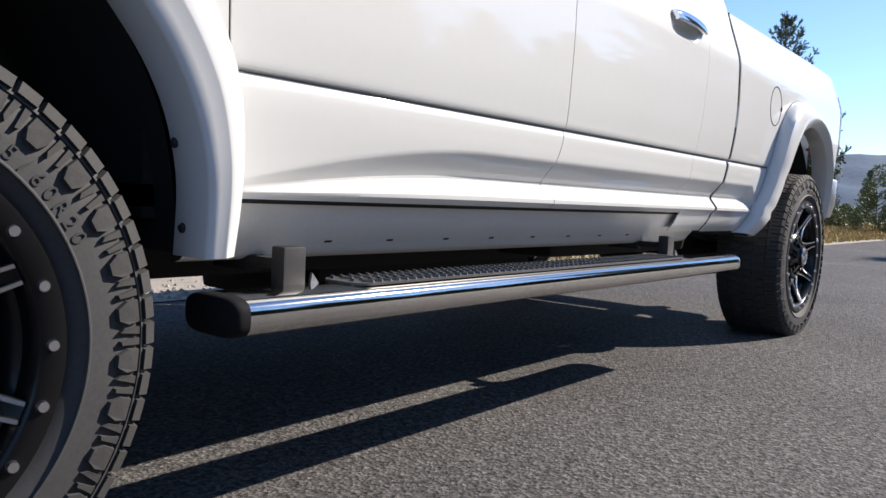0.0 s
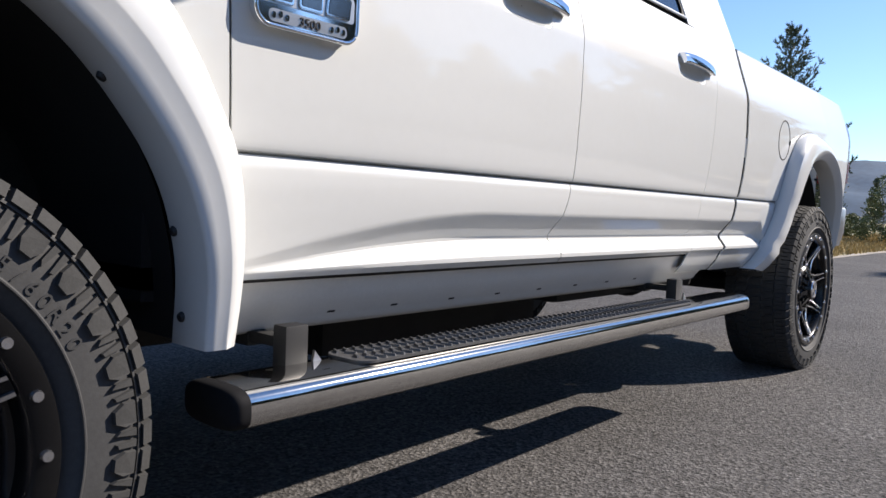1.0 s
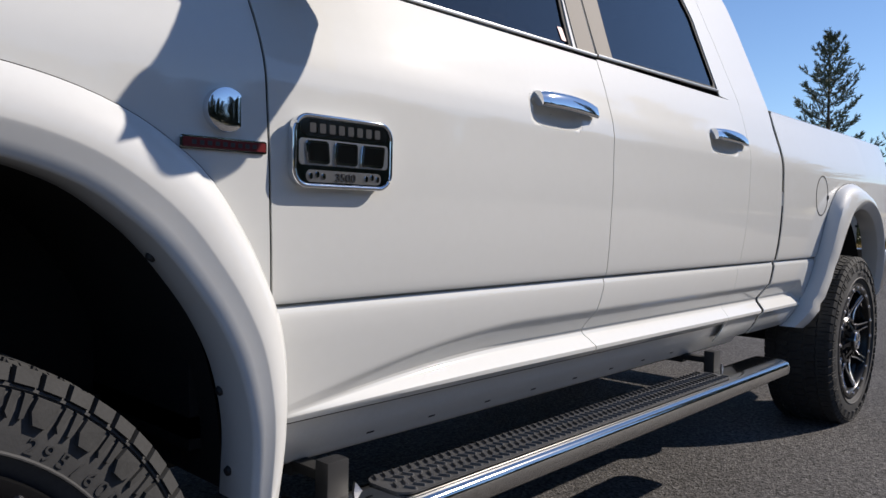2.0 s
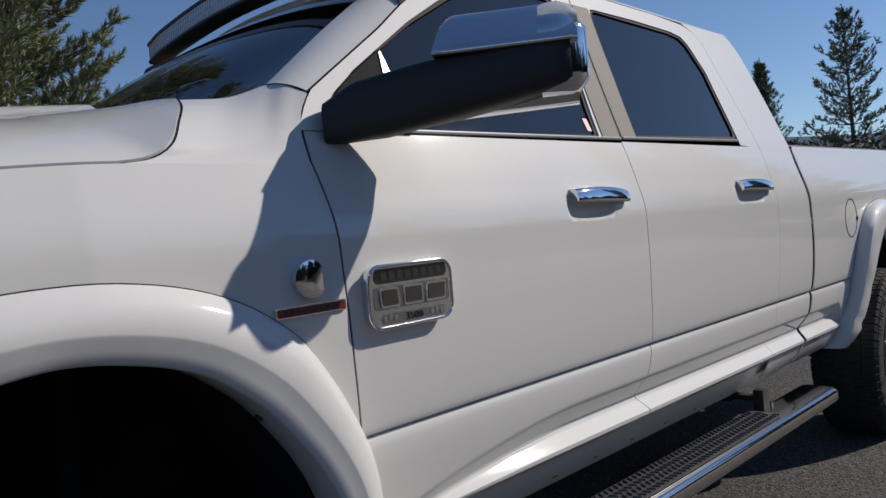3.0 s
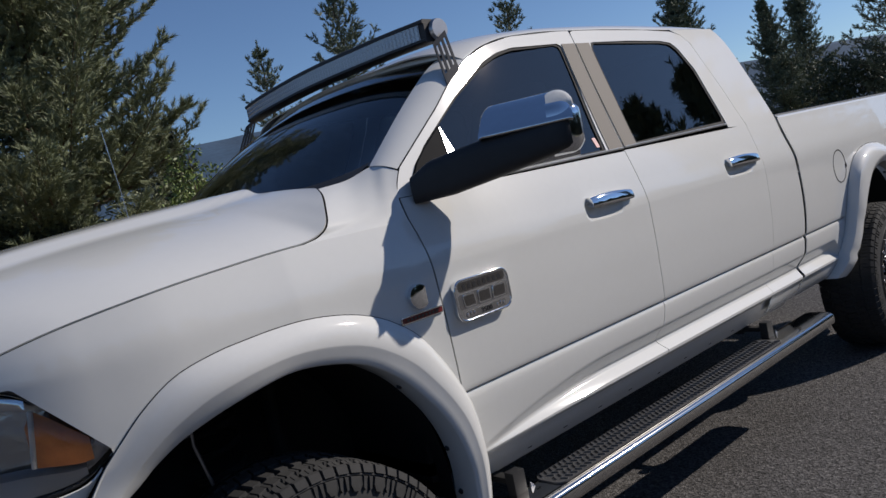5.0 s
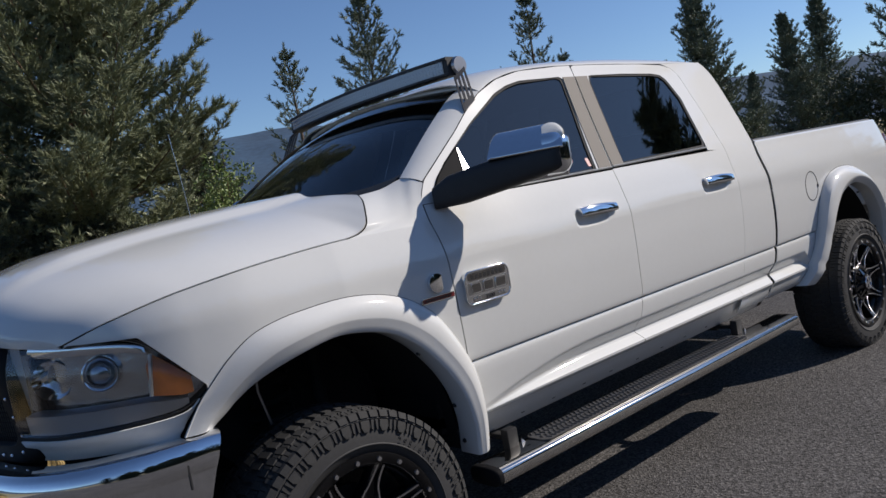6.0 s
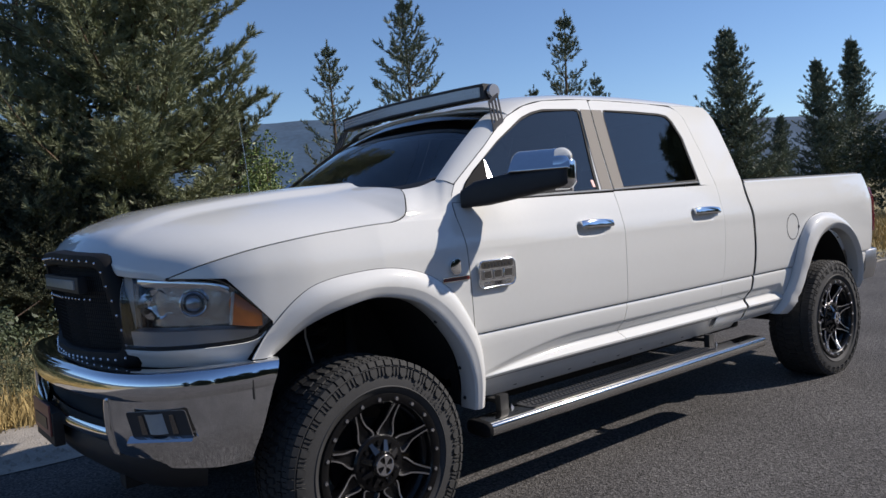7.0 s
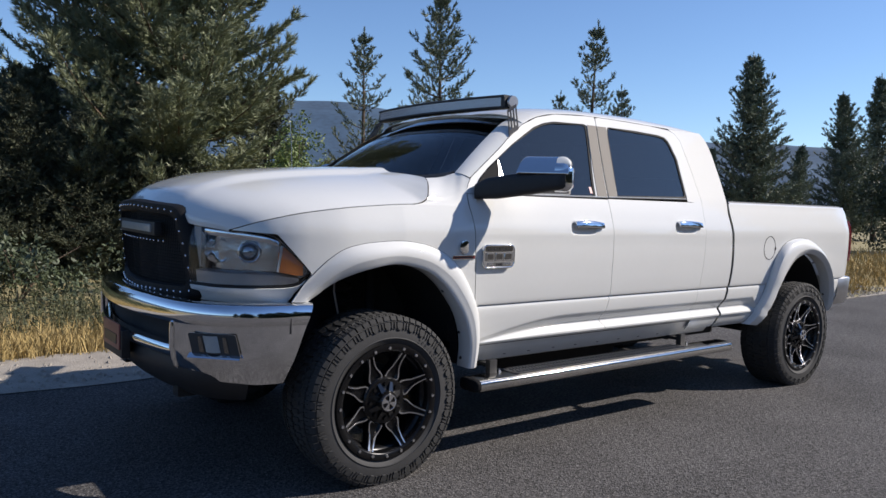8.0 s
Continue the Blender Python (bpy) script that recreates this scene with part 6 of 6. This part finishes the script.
def conifer(seed, h, spread, whorls, per, blades, nl, nw, needles, droop=0.15, bare=0.06, gap=0.25, step=0.2, brush=0.2, taper=0.85, sweep=0.35, fork=0.34, core=20, cw=0.06, cl=0.3):
    """A conifer: tapered trunk, whorls of limbs with side twigs, needles round the twigs."""
    rng = np.random.default_rng(seed)
    vs, fs, twigs, inner = [], [], [], []
    lean = rng.normal(0, 0.015, 2)
    limb(vs, fs, [(lean[0] * z * z / h, lean[1] * z * z / h, z) for z in np.linspace(0, h, 14)], 0.014 * h + 0.02, 0.006, 8)

    def bristle(p, d, length):
        d = d / np.linalg.norm(d)
        twigs.append((p, d, length))
    for i in range(whorls):
        f = min(bare + (1 - bare) * (i + rng.uniform(-0.35, 0.35)) / whorls, 0.97)
        z = h * max(f, bare)
        base = np.array([lean[0] * z * z / h, lean[1] * z * z / h, z])
        L0 = spread * (1 - f) ** taper * (0.55 + 0.45 * min(1, f / 0.22)) + 0.08
        a0 = rng.uniform(0, 6.28)
        for k in range(per):
            if rng.random() < gap:
                continue
            a = a0 + 2 * math.pi * k / per + rng.normal(0, 0.22)
            L = L0 * rng.uniform(0.5, 1.15)
            out = np.array([math.cos(a), math.sin(a), 0])
            c1 = (-droop * (1 - f) + 0.6 * f * f) * rng.uniform(0.7, 1.3)
            c2 = sweep * rng.uniform(0.5, 1.5)
            at = lambda t: base + out * L * t * (1 - 0.12 * t) + np.array([0, 0, L * (c1 * t + c2 * t * t)])
            limb(vs, fs, [at(t) for t in np.linspace(0, 1, 5)], 0.006 + 0.011 * L, 0.004, 4)
            for t in rng.uniform(0.05, 0.52, core):
                inner.append((at(t) + rng.normal(0, 0.06, 3) * (0.3 + L), out + rng.normal(0, 0.7, 3), 0.05))
            n = max(2, int(L / step))
            for j in range(n + 1):
                t = 0.28 + 0.72 * (j + rng.uniform(-0.3, 0.3)) / n
                t = min(max(t, 0.2), 1.0)
                p = at(t)
                tan = at(t + 0.02) - at(t - 0.02)
                tan /= np.linalg.norm(tan)
                side = np.cross(tan, (0, 0, 1))
                side /= np.linalg.norm(side)
                small = 0.5 + 0.5 * min(1.0, (1 - f) * 3)
                bristle(p, tan + rng.normal(0, 0.15, 3), brush * small)
                for sgn in (-1, 1):
                    w = (L * fork * (1 - t) ** 0.8 + 0.10) * rng.uniform(0.5, 1.2)
                    d = tan * 0.75 + side * sgn * 0.75 + np.array([0, 0, 0.25 + 0.15 * rng.normal()])
                    d /= np.linalg.norm(d)
                    m = max(1, int(w / (brush * 0.95)))
                    for q in range(m):
                        bristle(p + d * w * (q + 0.4) / m, d + rng.normal(0, 0.28, 3) + np.array([0, 0, 0.25]), brush * small * rng.uniform(0.7, 1.1))
                        if q and rng.random() < 0.6:
                            bristle(p + d * w * (q + 0.2) / m, np.cross(d, (0, 0, 1)) * rng.choice((-1, 1)) + d * 0.8 + np.array([0, 0, 0.3]), brush * 0.9)
    top = np.array([lean[0] * h, lean[1] * h, h])
    for k in range(4):
        bristle(top - np.array([0, 0, 0.16 * k + 0.05]), np.array([0, 0, 1.0]) + rng.normal(0, 0.12, 3), brush)
    nv, nf = needle_mesh(twigs, rng, blades, nl, nw)
    if inner:
        inner = [(p, d / np.linalg.norm(d), l) for p, d, l in inner if p[2] > 0.1]
        iv, jf = needle_mesh(inner, rng, 2, cl, cw)
        nv, nf = np.concatenate([nv, iv]), np.concatenate([nf, jf + len(nv)])
    tm = bpy.data.meshes.new("trunk")
    tm.from_pydata([tuple(v) for v in vs], [], fs)
    tm.materials.append(BARK)
    return tm, fast_mesh("crown", nv, nf, needles)


def plant(meshes, x, y, scale, rot, label, cat, name, group=""):
    e = tagged(new(name), label, cat, group)
    e.matrix_basis = Matrix.Translation((x, y, -0.03)) @ Matrix.Rotation(rot, 4, "Z") @ Matrix.Diagonal((scale, scale, scale, 1))
    for nm, me in zip(("trunk", "crown"), meshes):
        o = new(nm, me)
        o.parent = e
    return e


near = conifer(3, 11.0, 3.9, 36, 8, 46, 0.125, 0.0155, NEEDLE, droop=0.02, gap=0.10, bare=0.02, step=0.22, brush=0.20, sweep=0.34, core=60, cw=0.045, cl=0.18)
plant(near, 2.7, 10.4, 1.0, 0.4, "large bushy pine tree beside the road", "tree", "pine_tree")
thin = conifer(11, 8.0, 2.3, 17, 5, 22, 0.13, 0.028, NEEDLE_FAR, gap=0.22, droop=0.0, step=0.28, brush=0.24, sweep=0.42, taper=0.85, core=3, cw=0.05, cl=0.2, fork=0.42)
full = conifer(12, 8.0, 2.5, 30, 7, 15, 0.14, 0.034, NEEDLE_FAR, gap=0.18, droop=0.12, step=0.31, brush=0.25, sweep=0.30, taper=1.05, core=14, cw=0.07, cl=0.24)
broad = conifer(13, 8.0, 2.9, 30, 8, 17, 0.14, 0.034, NEEDLE_FAR, gap=0.12, droop=0.10, step=0.31, brush=0.26, sweep=0.30, taper=0.95, core=22, cw=0.07, cl=0.24)
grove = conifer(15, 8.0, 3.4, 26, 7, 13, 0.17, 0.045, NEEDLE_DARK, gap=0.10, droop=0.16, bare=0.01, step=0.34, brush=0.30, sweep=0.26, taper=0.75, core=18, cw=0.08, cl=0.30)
airy = conifer(21, 9.0, 2.9, 24, 6, 26, 0.13, 0.024, NEEDLE, gap=0.22, droop=0.05, step=0.27, brush=0.24, sweep=0.34, taper=0.8, core=8, cw=0.05, cl=0.2, fork=0.40)
plant(airy, 1.5, 12.8, 1.0, 2.5, "airy pine tree behind the large roadside pine", "tree", "pine_tree")
open_crown = conifer(17, 8.0, 3.0, 19, 6, 20, 0.14, 0.032, NEEDLE_FAR, gap=0.20, droop=0.05, step=0.30, brush=0.26, sweep=0.36, taper=0.85, core=4, cw=0.05, cl=0.2, fork=0.42)
far_away = conifer(14, 8.0, 2.5, 22, 6, 7, 0.24, 0.08, NEEDLE_FAR, gap=0.15, droop=0.10, step=0.42, brush=0.30, sweep=0.30, taper=0.9, core=8, cw=0.14, cl=0.4)


def polar(ex, ey, az, d):
    return ex + d * math.cos(radians(az)), ey + d * math.sin(radians(az))


TREES = [(58.5, 24, 6.6, thin), (52.8, 26, 8.3, open_crown), (41.7, 28, 7.85, thin), (44.0, 29, 5.6, thin), (39.3, 29, 5.8, thin), (30.2, 28, 6.7, broad), (24.6, 46, 7.7, broad), (22.75, 49, 9.1, full),
         (55.5, 30, 5.2, thin), (48.5, 34, 5.0, thin), (35.5, 38, 4.6, broad), (27.6, 40, 4.6, broad), (33, 44, 4.8, full)]
for i, (az, d, hgt, me) in enumerate(TREES):
    x, y = polar(-2.06, -4.11, az, d)
    plant(me, x, y, hgt / 8.0, i * 1.7, "dark green conifer on the far verge", "tree", "conifer", "conifers behind the truck")
for i, (az, d, hgt, me) in enumerate([(16.0, 32, 8.1, open_crown), (10.4, 62, 3.9, far_away), (8.6, 58, 4.4, far_away), (12.6, 66, 3.2, far_away), (13.8, 60, 3.4, far_away), (7.2, 70, 4.8, far_away), (5.6, 75, 5.0, far_away)]):
    x, y = polar(-0.15, -2.08, az, d)
    plant(me, x, y, hgt / 8.0, i * 2.1 + 1, "dark green conifer farther along the road", "tree", "conifer", "conifers along the road")
# tree line across the road, seen only in the glass and chrome
rngt = random.Random(4)
for i in range(50):
    x = -14 + (i // 2) * 3.1 + (i % 2) * 1.5 + rngt.uniform(-0.7, 0.7)
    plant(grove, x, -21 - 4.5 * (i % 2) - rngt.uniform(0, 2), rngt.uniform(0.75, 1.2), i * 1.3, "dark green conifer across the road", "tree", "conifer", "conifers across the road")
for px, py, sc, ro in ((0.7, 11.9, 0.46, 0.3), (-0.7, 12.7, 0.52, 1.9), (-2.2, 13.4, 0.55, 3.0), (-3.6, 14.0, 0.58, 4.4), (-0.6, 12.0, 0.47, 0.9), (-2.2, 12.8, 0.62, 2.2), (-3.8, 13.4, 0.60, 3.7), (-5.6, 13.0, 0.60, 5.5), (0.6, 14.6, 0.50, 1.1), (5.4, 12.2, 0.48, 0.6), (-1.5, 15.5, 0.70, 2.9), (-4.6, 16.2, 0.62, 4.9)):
    plant(grove, px, py, sc, ro, "conifer beside the big pine, grove shade put into its needle colour", "tree", "conifer", "conifers in the shaded grove")
# small conifers added to stand in for the shaded undergrowth below the pine
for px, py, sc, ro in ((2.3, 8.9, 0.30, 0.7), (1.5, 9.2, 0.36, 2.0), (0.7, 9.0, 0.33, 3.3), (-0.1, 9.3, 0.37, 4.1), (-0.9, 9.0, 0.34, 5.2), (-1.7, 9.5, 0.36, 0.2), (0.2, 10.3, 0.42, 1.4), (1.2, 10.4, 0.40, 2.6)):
    plant(grove, px, py, sc, ro, "low young conifer added for the shaded undergrowth, shade in its needle colour", "tree", "conifer", "young conifers below the pine")
plant(full, 31, -10.5, 1.9, 2.7, "tall dark conifer across the road", "tree", "conifer", "conifers across the road")
plant(full, 40, -17, 2.7, 0.7, "tall dark conifer across the road", "tree", "conifer", "conifers across the road")


def leafy(seed, spots, leaf, count, material, name, label, cat, stems=None):
    """Many small leaves in clumps round the given spots, with thin stems."""
    rng = np.random.default_rng(seed)
    P = []
    for (x, y, z, r) in spots:
        v = rng.normal(0, 1, (count, 3))
        v /= np.linalg.norm(v, axis=1)[:, None]
        P.append(np.array([x, y, z]) + v * r * rng.uniform(0.35, 1, (count, 1)) ** 0.6)
    P = np.concatenate(P)
    P = P[P[:, 2] > 0.02]
    n = len(P)
    A = rng.normal(0, 1, (n, 3))
    A /= np.linalg.norm(A, axis=1)[:, None]
    B = np.cross(A, rng.normal(0, 1, (n, 3)))
    B /= np.linalg.norm(B, axis=1)[:, None]
    s = leaf * rng.uniform(0.6, 1.3, (n, 1))
    vs = np.stack([P - A * s, P + B * s * 0.45, P + A * s, P - B * s * 0.45], 1).reshape(-1, 3)
    fs = np.arange(len(vs)).reshape(-1, 4)
    e = tagged(new(name), label, cat)
    o = new("crown", fast_mesh("crown", vs, fs, material))
    o.parent = e
    tv, tf = [], []
    for st in (stems or []):
        limb(tv, tf, st, 0.018, 0.004, 5)
    if tv:
        raw("stem", tv, tf, BARK, e)
    return e


def sapling(x, y, h, seed):
    rng = random.Random(seed)
    stems, spots = [], []
    for k in range(5):
        a, l = rng.uniform(0, 6.28), rng.uniform(0.15, 0.4)
        top = (x + l * math.cos(a), y + l * math.sin(a), h * rng.uniform(0.75, 1.0))
        mid = (x + 0.4 * l * math.cos(a), y + 0.4 * l * math.sin(a), h * 0.45)
        stems.append([(x, y, 0), mid, top])
        for t in np.linspace(0.15, 1, 9):
            q = [(mid[i] * (1 - t) + top[i] * t) for i in range(3)]
            spots.append((q[0] + rng.gauss(0, 0.10), q[1] + rng.gauss(0, 0.10), q[2], rng.uniform(0.08, 0.20)))
    leafy(seed, spots, 0.028, 60, LEAF, "sapling", "slender light green sapling beside the pine", "sapling", stems)


sapling(3.05, 6.1, 2.65, 3)
sapling(3.5, 6.7, 2.3, 4)


def shrubs():
    rng = random.Random(21)
    for k in range(7):
        x, y = -8.0 + k * 1.25 + rng.uniform(-0.2, 0.2), 5.8 + rng.uniform(-0.6, 0.9)
        hh = rng.uniform(0.45, 0.75)
        spots = [(x + rng.gauss(0, 0.45), y + rng.gauss(0, 0.4), rng.uniform(0.1, hh), rng.uniform(0.15, 0.32)) for _ in range(34)]
        stems = [[(x, y, 0), (x + rng.gauss(0, 0.15), y, hh * 0.5), (x + rng.gauss(0, 0.3), y, hh)] for _ in range(4)]
        leafy(30 + k, spots, 0.035, 110, SHRUBM, "shrub", "dark green leafy shrub beside the road", "shrub", stems)
    for k in range(16):
        x, y = 13 + k * 1.9 + rng.uniform(-0.5, 0.5), 11 + k * 0.55 + rng.uniform(-1, 1)
        hh = rng.uniform(1.2, 2.4)
        spots = [(x + rng.gauss(0, 0.8), y + rng.gauss(0, 0.6), rng.uniform(0.3, hh), rng.uniform(0.4, 0.8)) for _ in range(14)]
        leafy(60 + k, spots, 0.08, 120, SHRUBM, "shrub", "dark green leafy shrub behind the truck", "shrub", [[(x, y, 0), (x + 0.1, y, hh * 0.5), (x, y + 0.1, hh)]])
    for k, az in enumerate((14.6, 16.4, 18.2, 19.6, 20.9)):
        x, y = polar(-0.43, -2.24, az, 31 + (k * 7) % 4)
        hh = rng.uniform(2.4, 3.3)
        spots = [(x + rng.gauss(0, 0.75), y + rng.gauss(0, 0.5), rng.uniform(0.3, hh), rng.uniform(0.35, 0.7)) for _ in range(18)]
        leafy(120 + k, spots, 0.075, 130, SHRUBM, "shrub", "dark green bush below the roadside conifers", "shrub", [[(x, y, 0), (x + 0.1, y, hh * 0.5), (x, y + 0.1, hh)]])
    for k, (az, d, hh, w) in enumerate(((10.0, 30, 2.5, 0.85), (8.4, 31, 2.4, 0.8), (7.0, 32, 2.7, 0.9), (12.6, 34, 1.0, 0.6), (13.6, 36, 0.9, 0.6), (11.6, 35, 1.1, 0.6))):
        x, y = polar(-0.17, -2.11, az, d)
        spots = []
        for _ in range(26):
            z = rng.uniform(0.12, 1.0)
            r = w * math.sqrt(max(0.05, 1 - abs(z - 0.4) / 0.62))
            spots.append((x + rng.uniform(-r, r), y + rng.uniform(-r, r), z * hh * 0.9, rng.uniform(0.16, 0.30)))
        leafy(90 + k, spots, 0.045, 150, ROADLEAF, "shrub", "rounded olive green leafy bush by the road", "shrub", [[(x, y, 0), (x + 0.1, y, hh * 0.4), (x, y + 0.1, hh * 0.8)]])


shrubs()


def grass():
    rng = np.random.default_rng(77)
    n1, n2 = 26000, 30000
    x = np.concatenate([rng.uniform(-7, 5, n1), rng.uniform(5, 45, n2)])
    y = np.concatenate([2.7 + rng.gamma(2.0, 0.30, n1), 1.85 + rng.gamma(2.0, 1.1, n2)])
    clump = np.array([noise.noise((a * 1.1, b * 1.1, 0)) for a, b in zip(x, y)])
    h = np.clip(0.08 + 0.06 * (y - 2.6) + 0.12 * clump + rng.normal(0, 0.05, len(x)), 0.04, 0.42)
    h = np.where(x > 5, np.clip(0.10 + 0.04 * (y - 1.9) + 0.10 * clump + rng.normal(0, 0.04, len(x)), 0.04, 0.30), h)
    keep = clump > -0.35
    x, y, h = x[keep], y[keep], h[keep]
    n = len(x)
    a = rng.uniform(0, 6.28, n)
    lean = rng.normal(0, 0.30, (n, 2)) * h[:, None]
    w = rng.uniform(0.003, 0.007, n) * np.where(x > 5, 2.5, 1.0)
    base = np.stack([x, y, np.full(n, -0.02)], 1)
    sd = np.stack([np.cos(a) * w, np.sin(a) * w, np.zeros(n)], 1)
    mid = base + np.concatenate([lean * 0.35, (h * 0.6)[:, None]], 1)
    top = base + np.concatenate([lean, h[:, None]], 1)
    vs = np.stack([base - sd, base + sd, mid + sd * 0.8, mid - sd * 0.8, top, top + 0.001], 1).reshape(-1, 3)
    k = np.arange(n)[:, None] * 6
    fs = np.concatenate([k + np.array([[0, 1, 2, 3]]), k + np.array([[3, 2, 5, 4]])])
    o = new("dry_grass", fast_mesh("dry_grass", vs, fs, GRASSM))
    tagged(o, "tall dry yellow grass along the road edge", "grass", "", "stuff")


grass()


def weeds():
    """Tall olive stalks with small leaves behind the dry grass."""
    rng = np.random.default_rng(9)
    n = 5200
    x, y = rng.uniform(-8, 4, n), 3.35 + rng.gamma(2.0, 0.85, n)
    clump = np.array([noise.noise((a * 0.8, b * 0.8, 7)) for a, b in zip(x, y)])
    x, y, clump = x[clump > -0.1], y[clump > -0.1], clump[clump > -0.1]
    n = len(x)
    h = np.clip(0.20 + 0.4 * clump + rng.normal(0, 0.10, n), 0.10, 0.60)
    base = np.stack([x, y, np.full(n, -0.02)], 1)
    lean = np.concatenate([rng.normal(0, 0.2, (n, 2)) * h[:, None], h[:, None]], 1)
    sd = rng.normal(0, 1, (n, 3)) * [0.004, 0.004, 0]
    vs = [np.stack([base - sd, base + sd, base + lean + sd * 0.3, base + lean - sd * 0.3], 1).reshape(-1, 3)]
    for k in range(9):
        t = rng.uniform(0.25, 1.0, (n, 1))
        p = base + lean * t
        a = rng.normal(0, 1, (n, 3)) * [1, 1, 0.6]
        a /= np.linalg.norm(a, axis=1)[:, None]
        b = np.cross(a, rng.normal(0, 1, (n, 3)))
        b /= np.linalg.norm(b, axis=1)[:, None]
        L = rng.uniform(0.02, 0.05, (n, 1))
        vs.append(np.stack([p, p + a * L * 0.5 + b * L * 0.2, p + a * L, p + a * L * 0.5 - b * L * 0.2], 1).reshape(-1, 3))
    v = np.concatenate(vs)
    tagged(new("weeds", fast_mesh("weeds", v, np.arange(len(v)).reshape(-1, 4), WEEDM)), "tall olive weeds behind the dry grass", "weeds", "", "stuff")


weeds()


def hills():
    rows = []
    el = spline([-180, -60, 0, 11, 27, 33, 45, 62, 75, 100, 140, 180], [4.0, 4.5, 4.0, 4.1, 4.7, 5.1, 6.0, 7.2, 7.6, 7.0, 5.0, 4.0])
    for i in range(361):
        az = -180 + i
        c = (math.cos(radians(az)), math.sin(radians(az)))
        e = el(az) + 0.35 * noise.noise((c[0] * 9, c[1] * 9, 0)) + 0.12 * noise.noise((c[0] * 60, c[1] * 60, 2))
        top = 900 * math.tan(radians(e))
        row = []
        for k in range(14):
            t = k / 13
            r = 600 + 300 * t
            row.append((r * c[0], r * c[1], -2 + top * t ** 0.9 + (8 * noise.noise((r * c[0] * 0.02, r * c[1] * 0.02, 5)) if 0 < k < 13 else 0)))
        row.append((1300 * c[0], 1300 * c[1], -40))
        rows.append(row)
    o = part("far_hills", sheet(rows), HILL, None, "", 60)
    tagged(o, "forested hills beyond the trees, blue haze put into their colour", "hills", "", "structure")


hills()
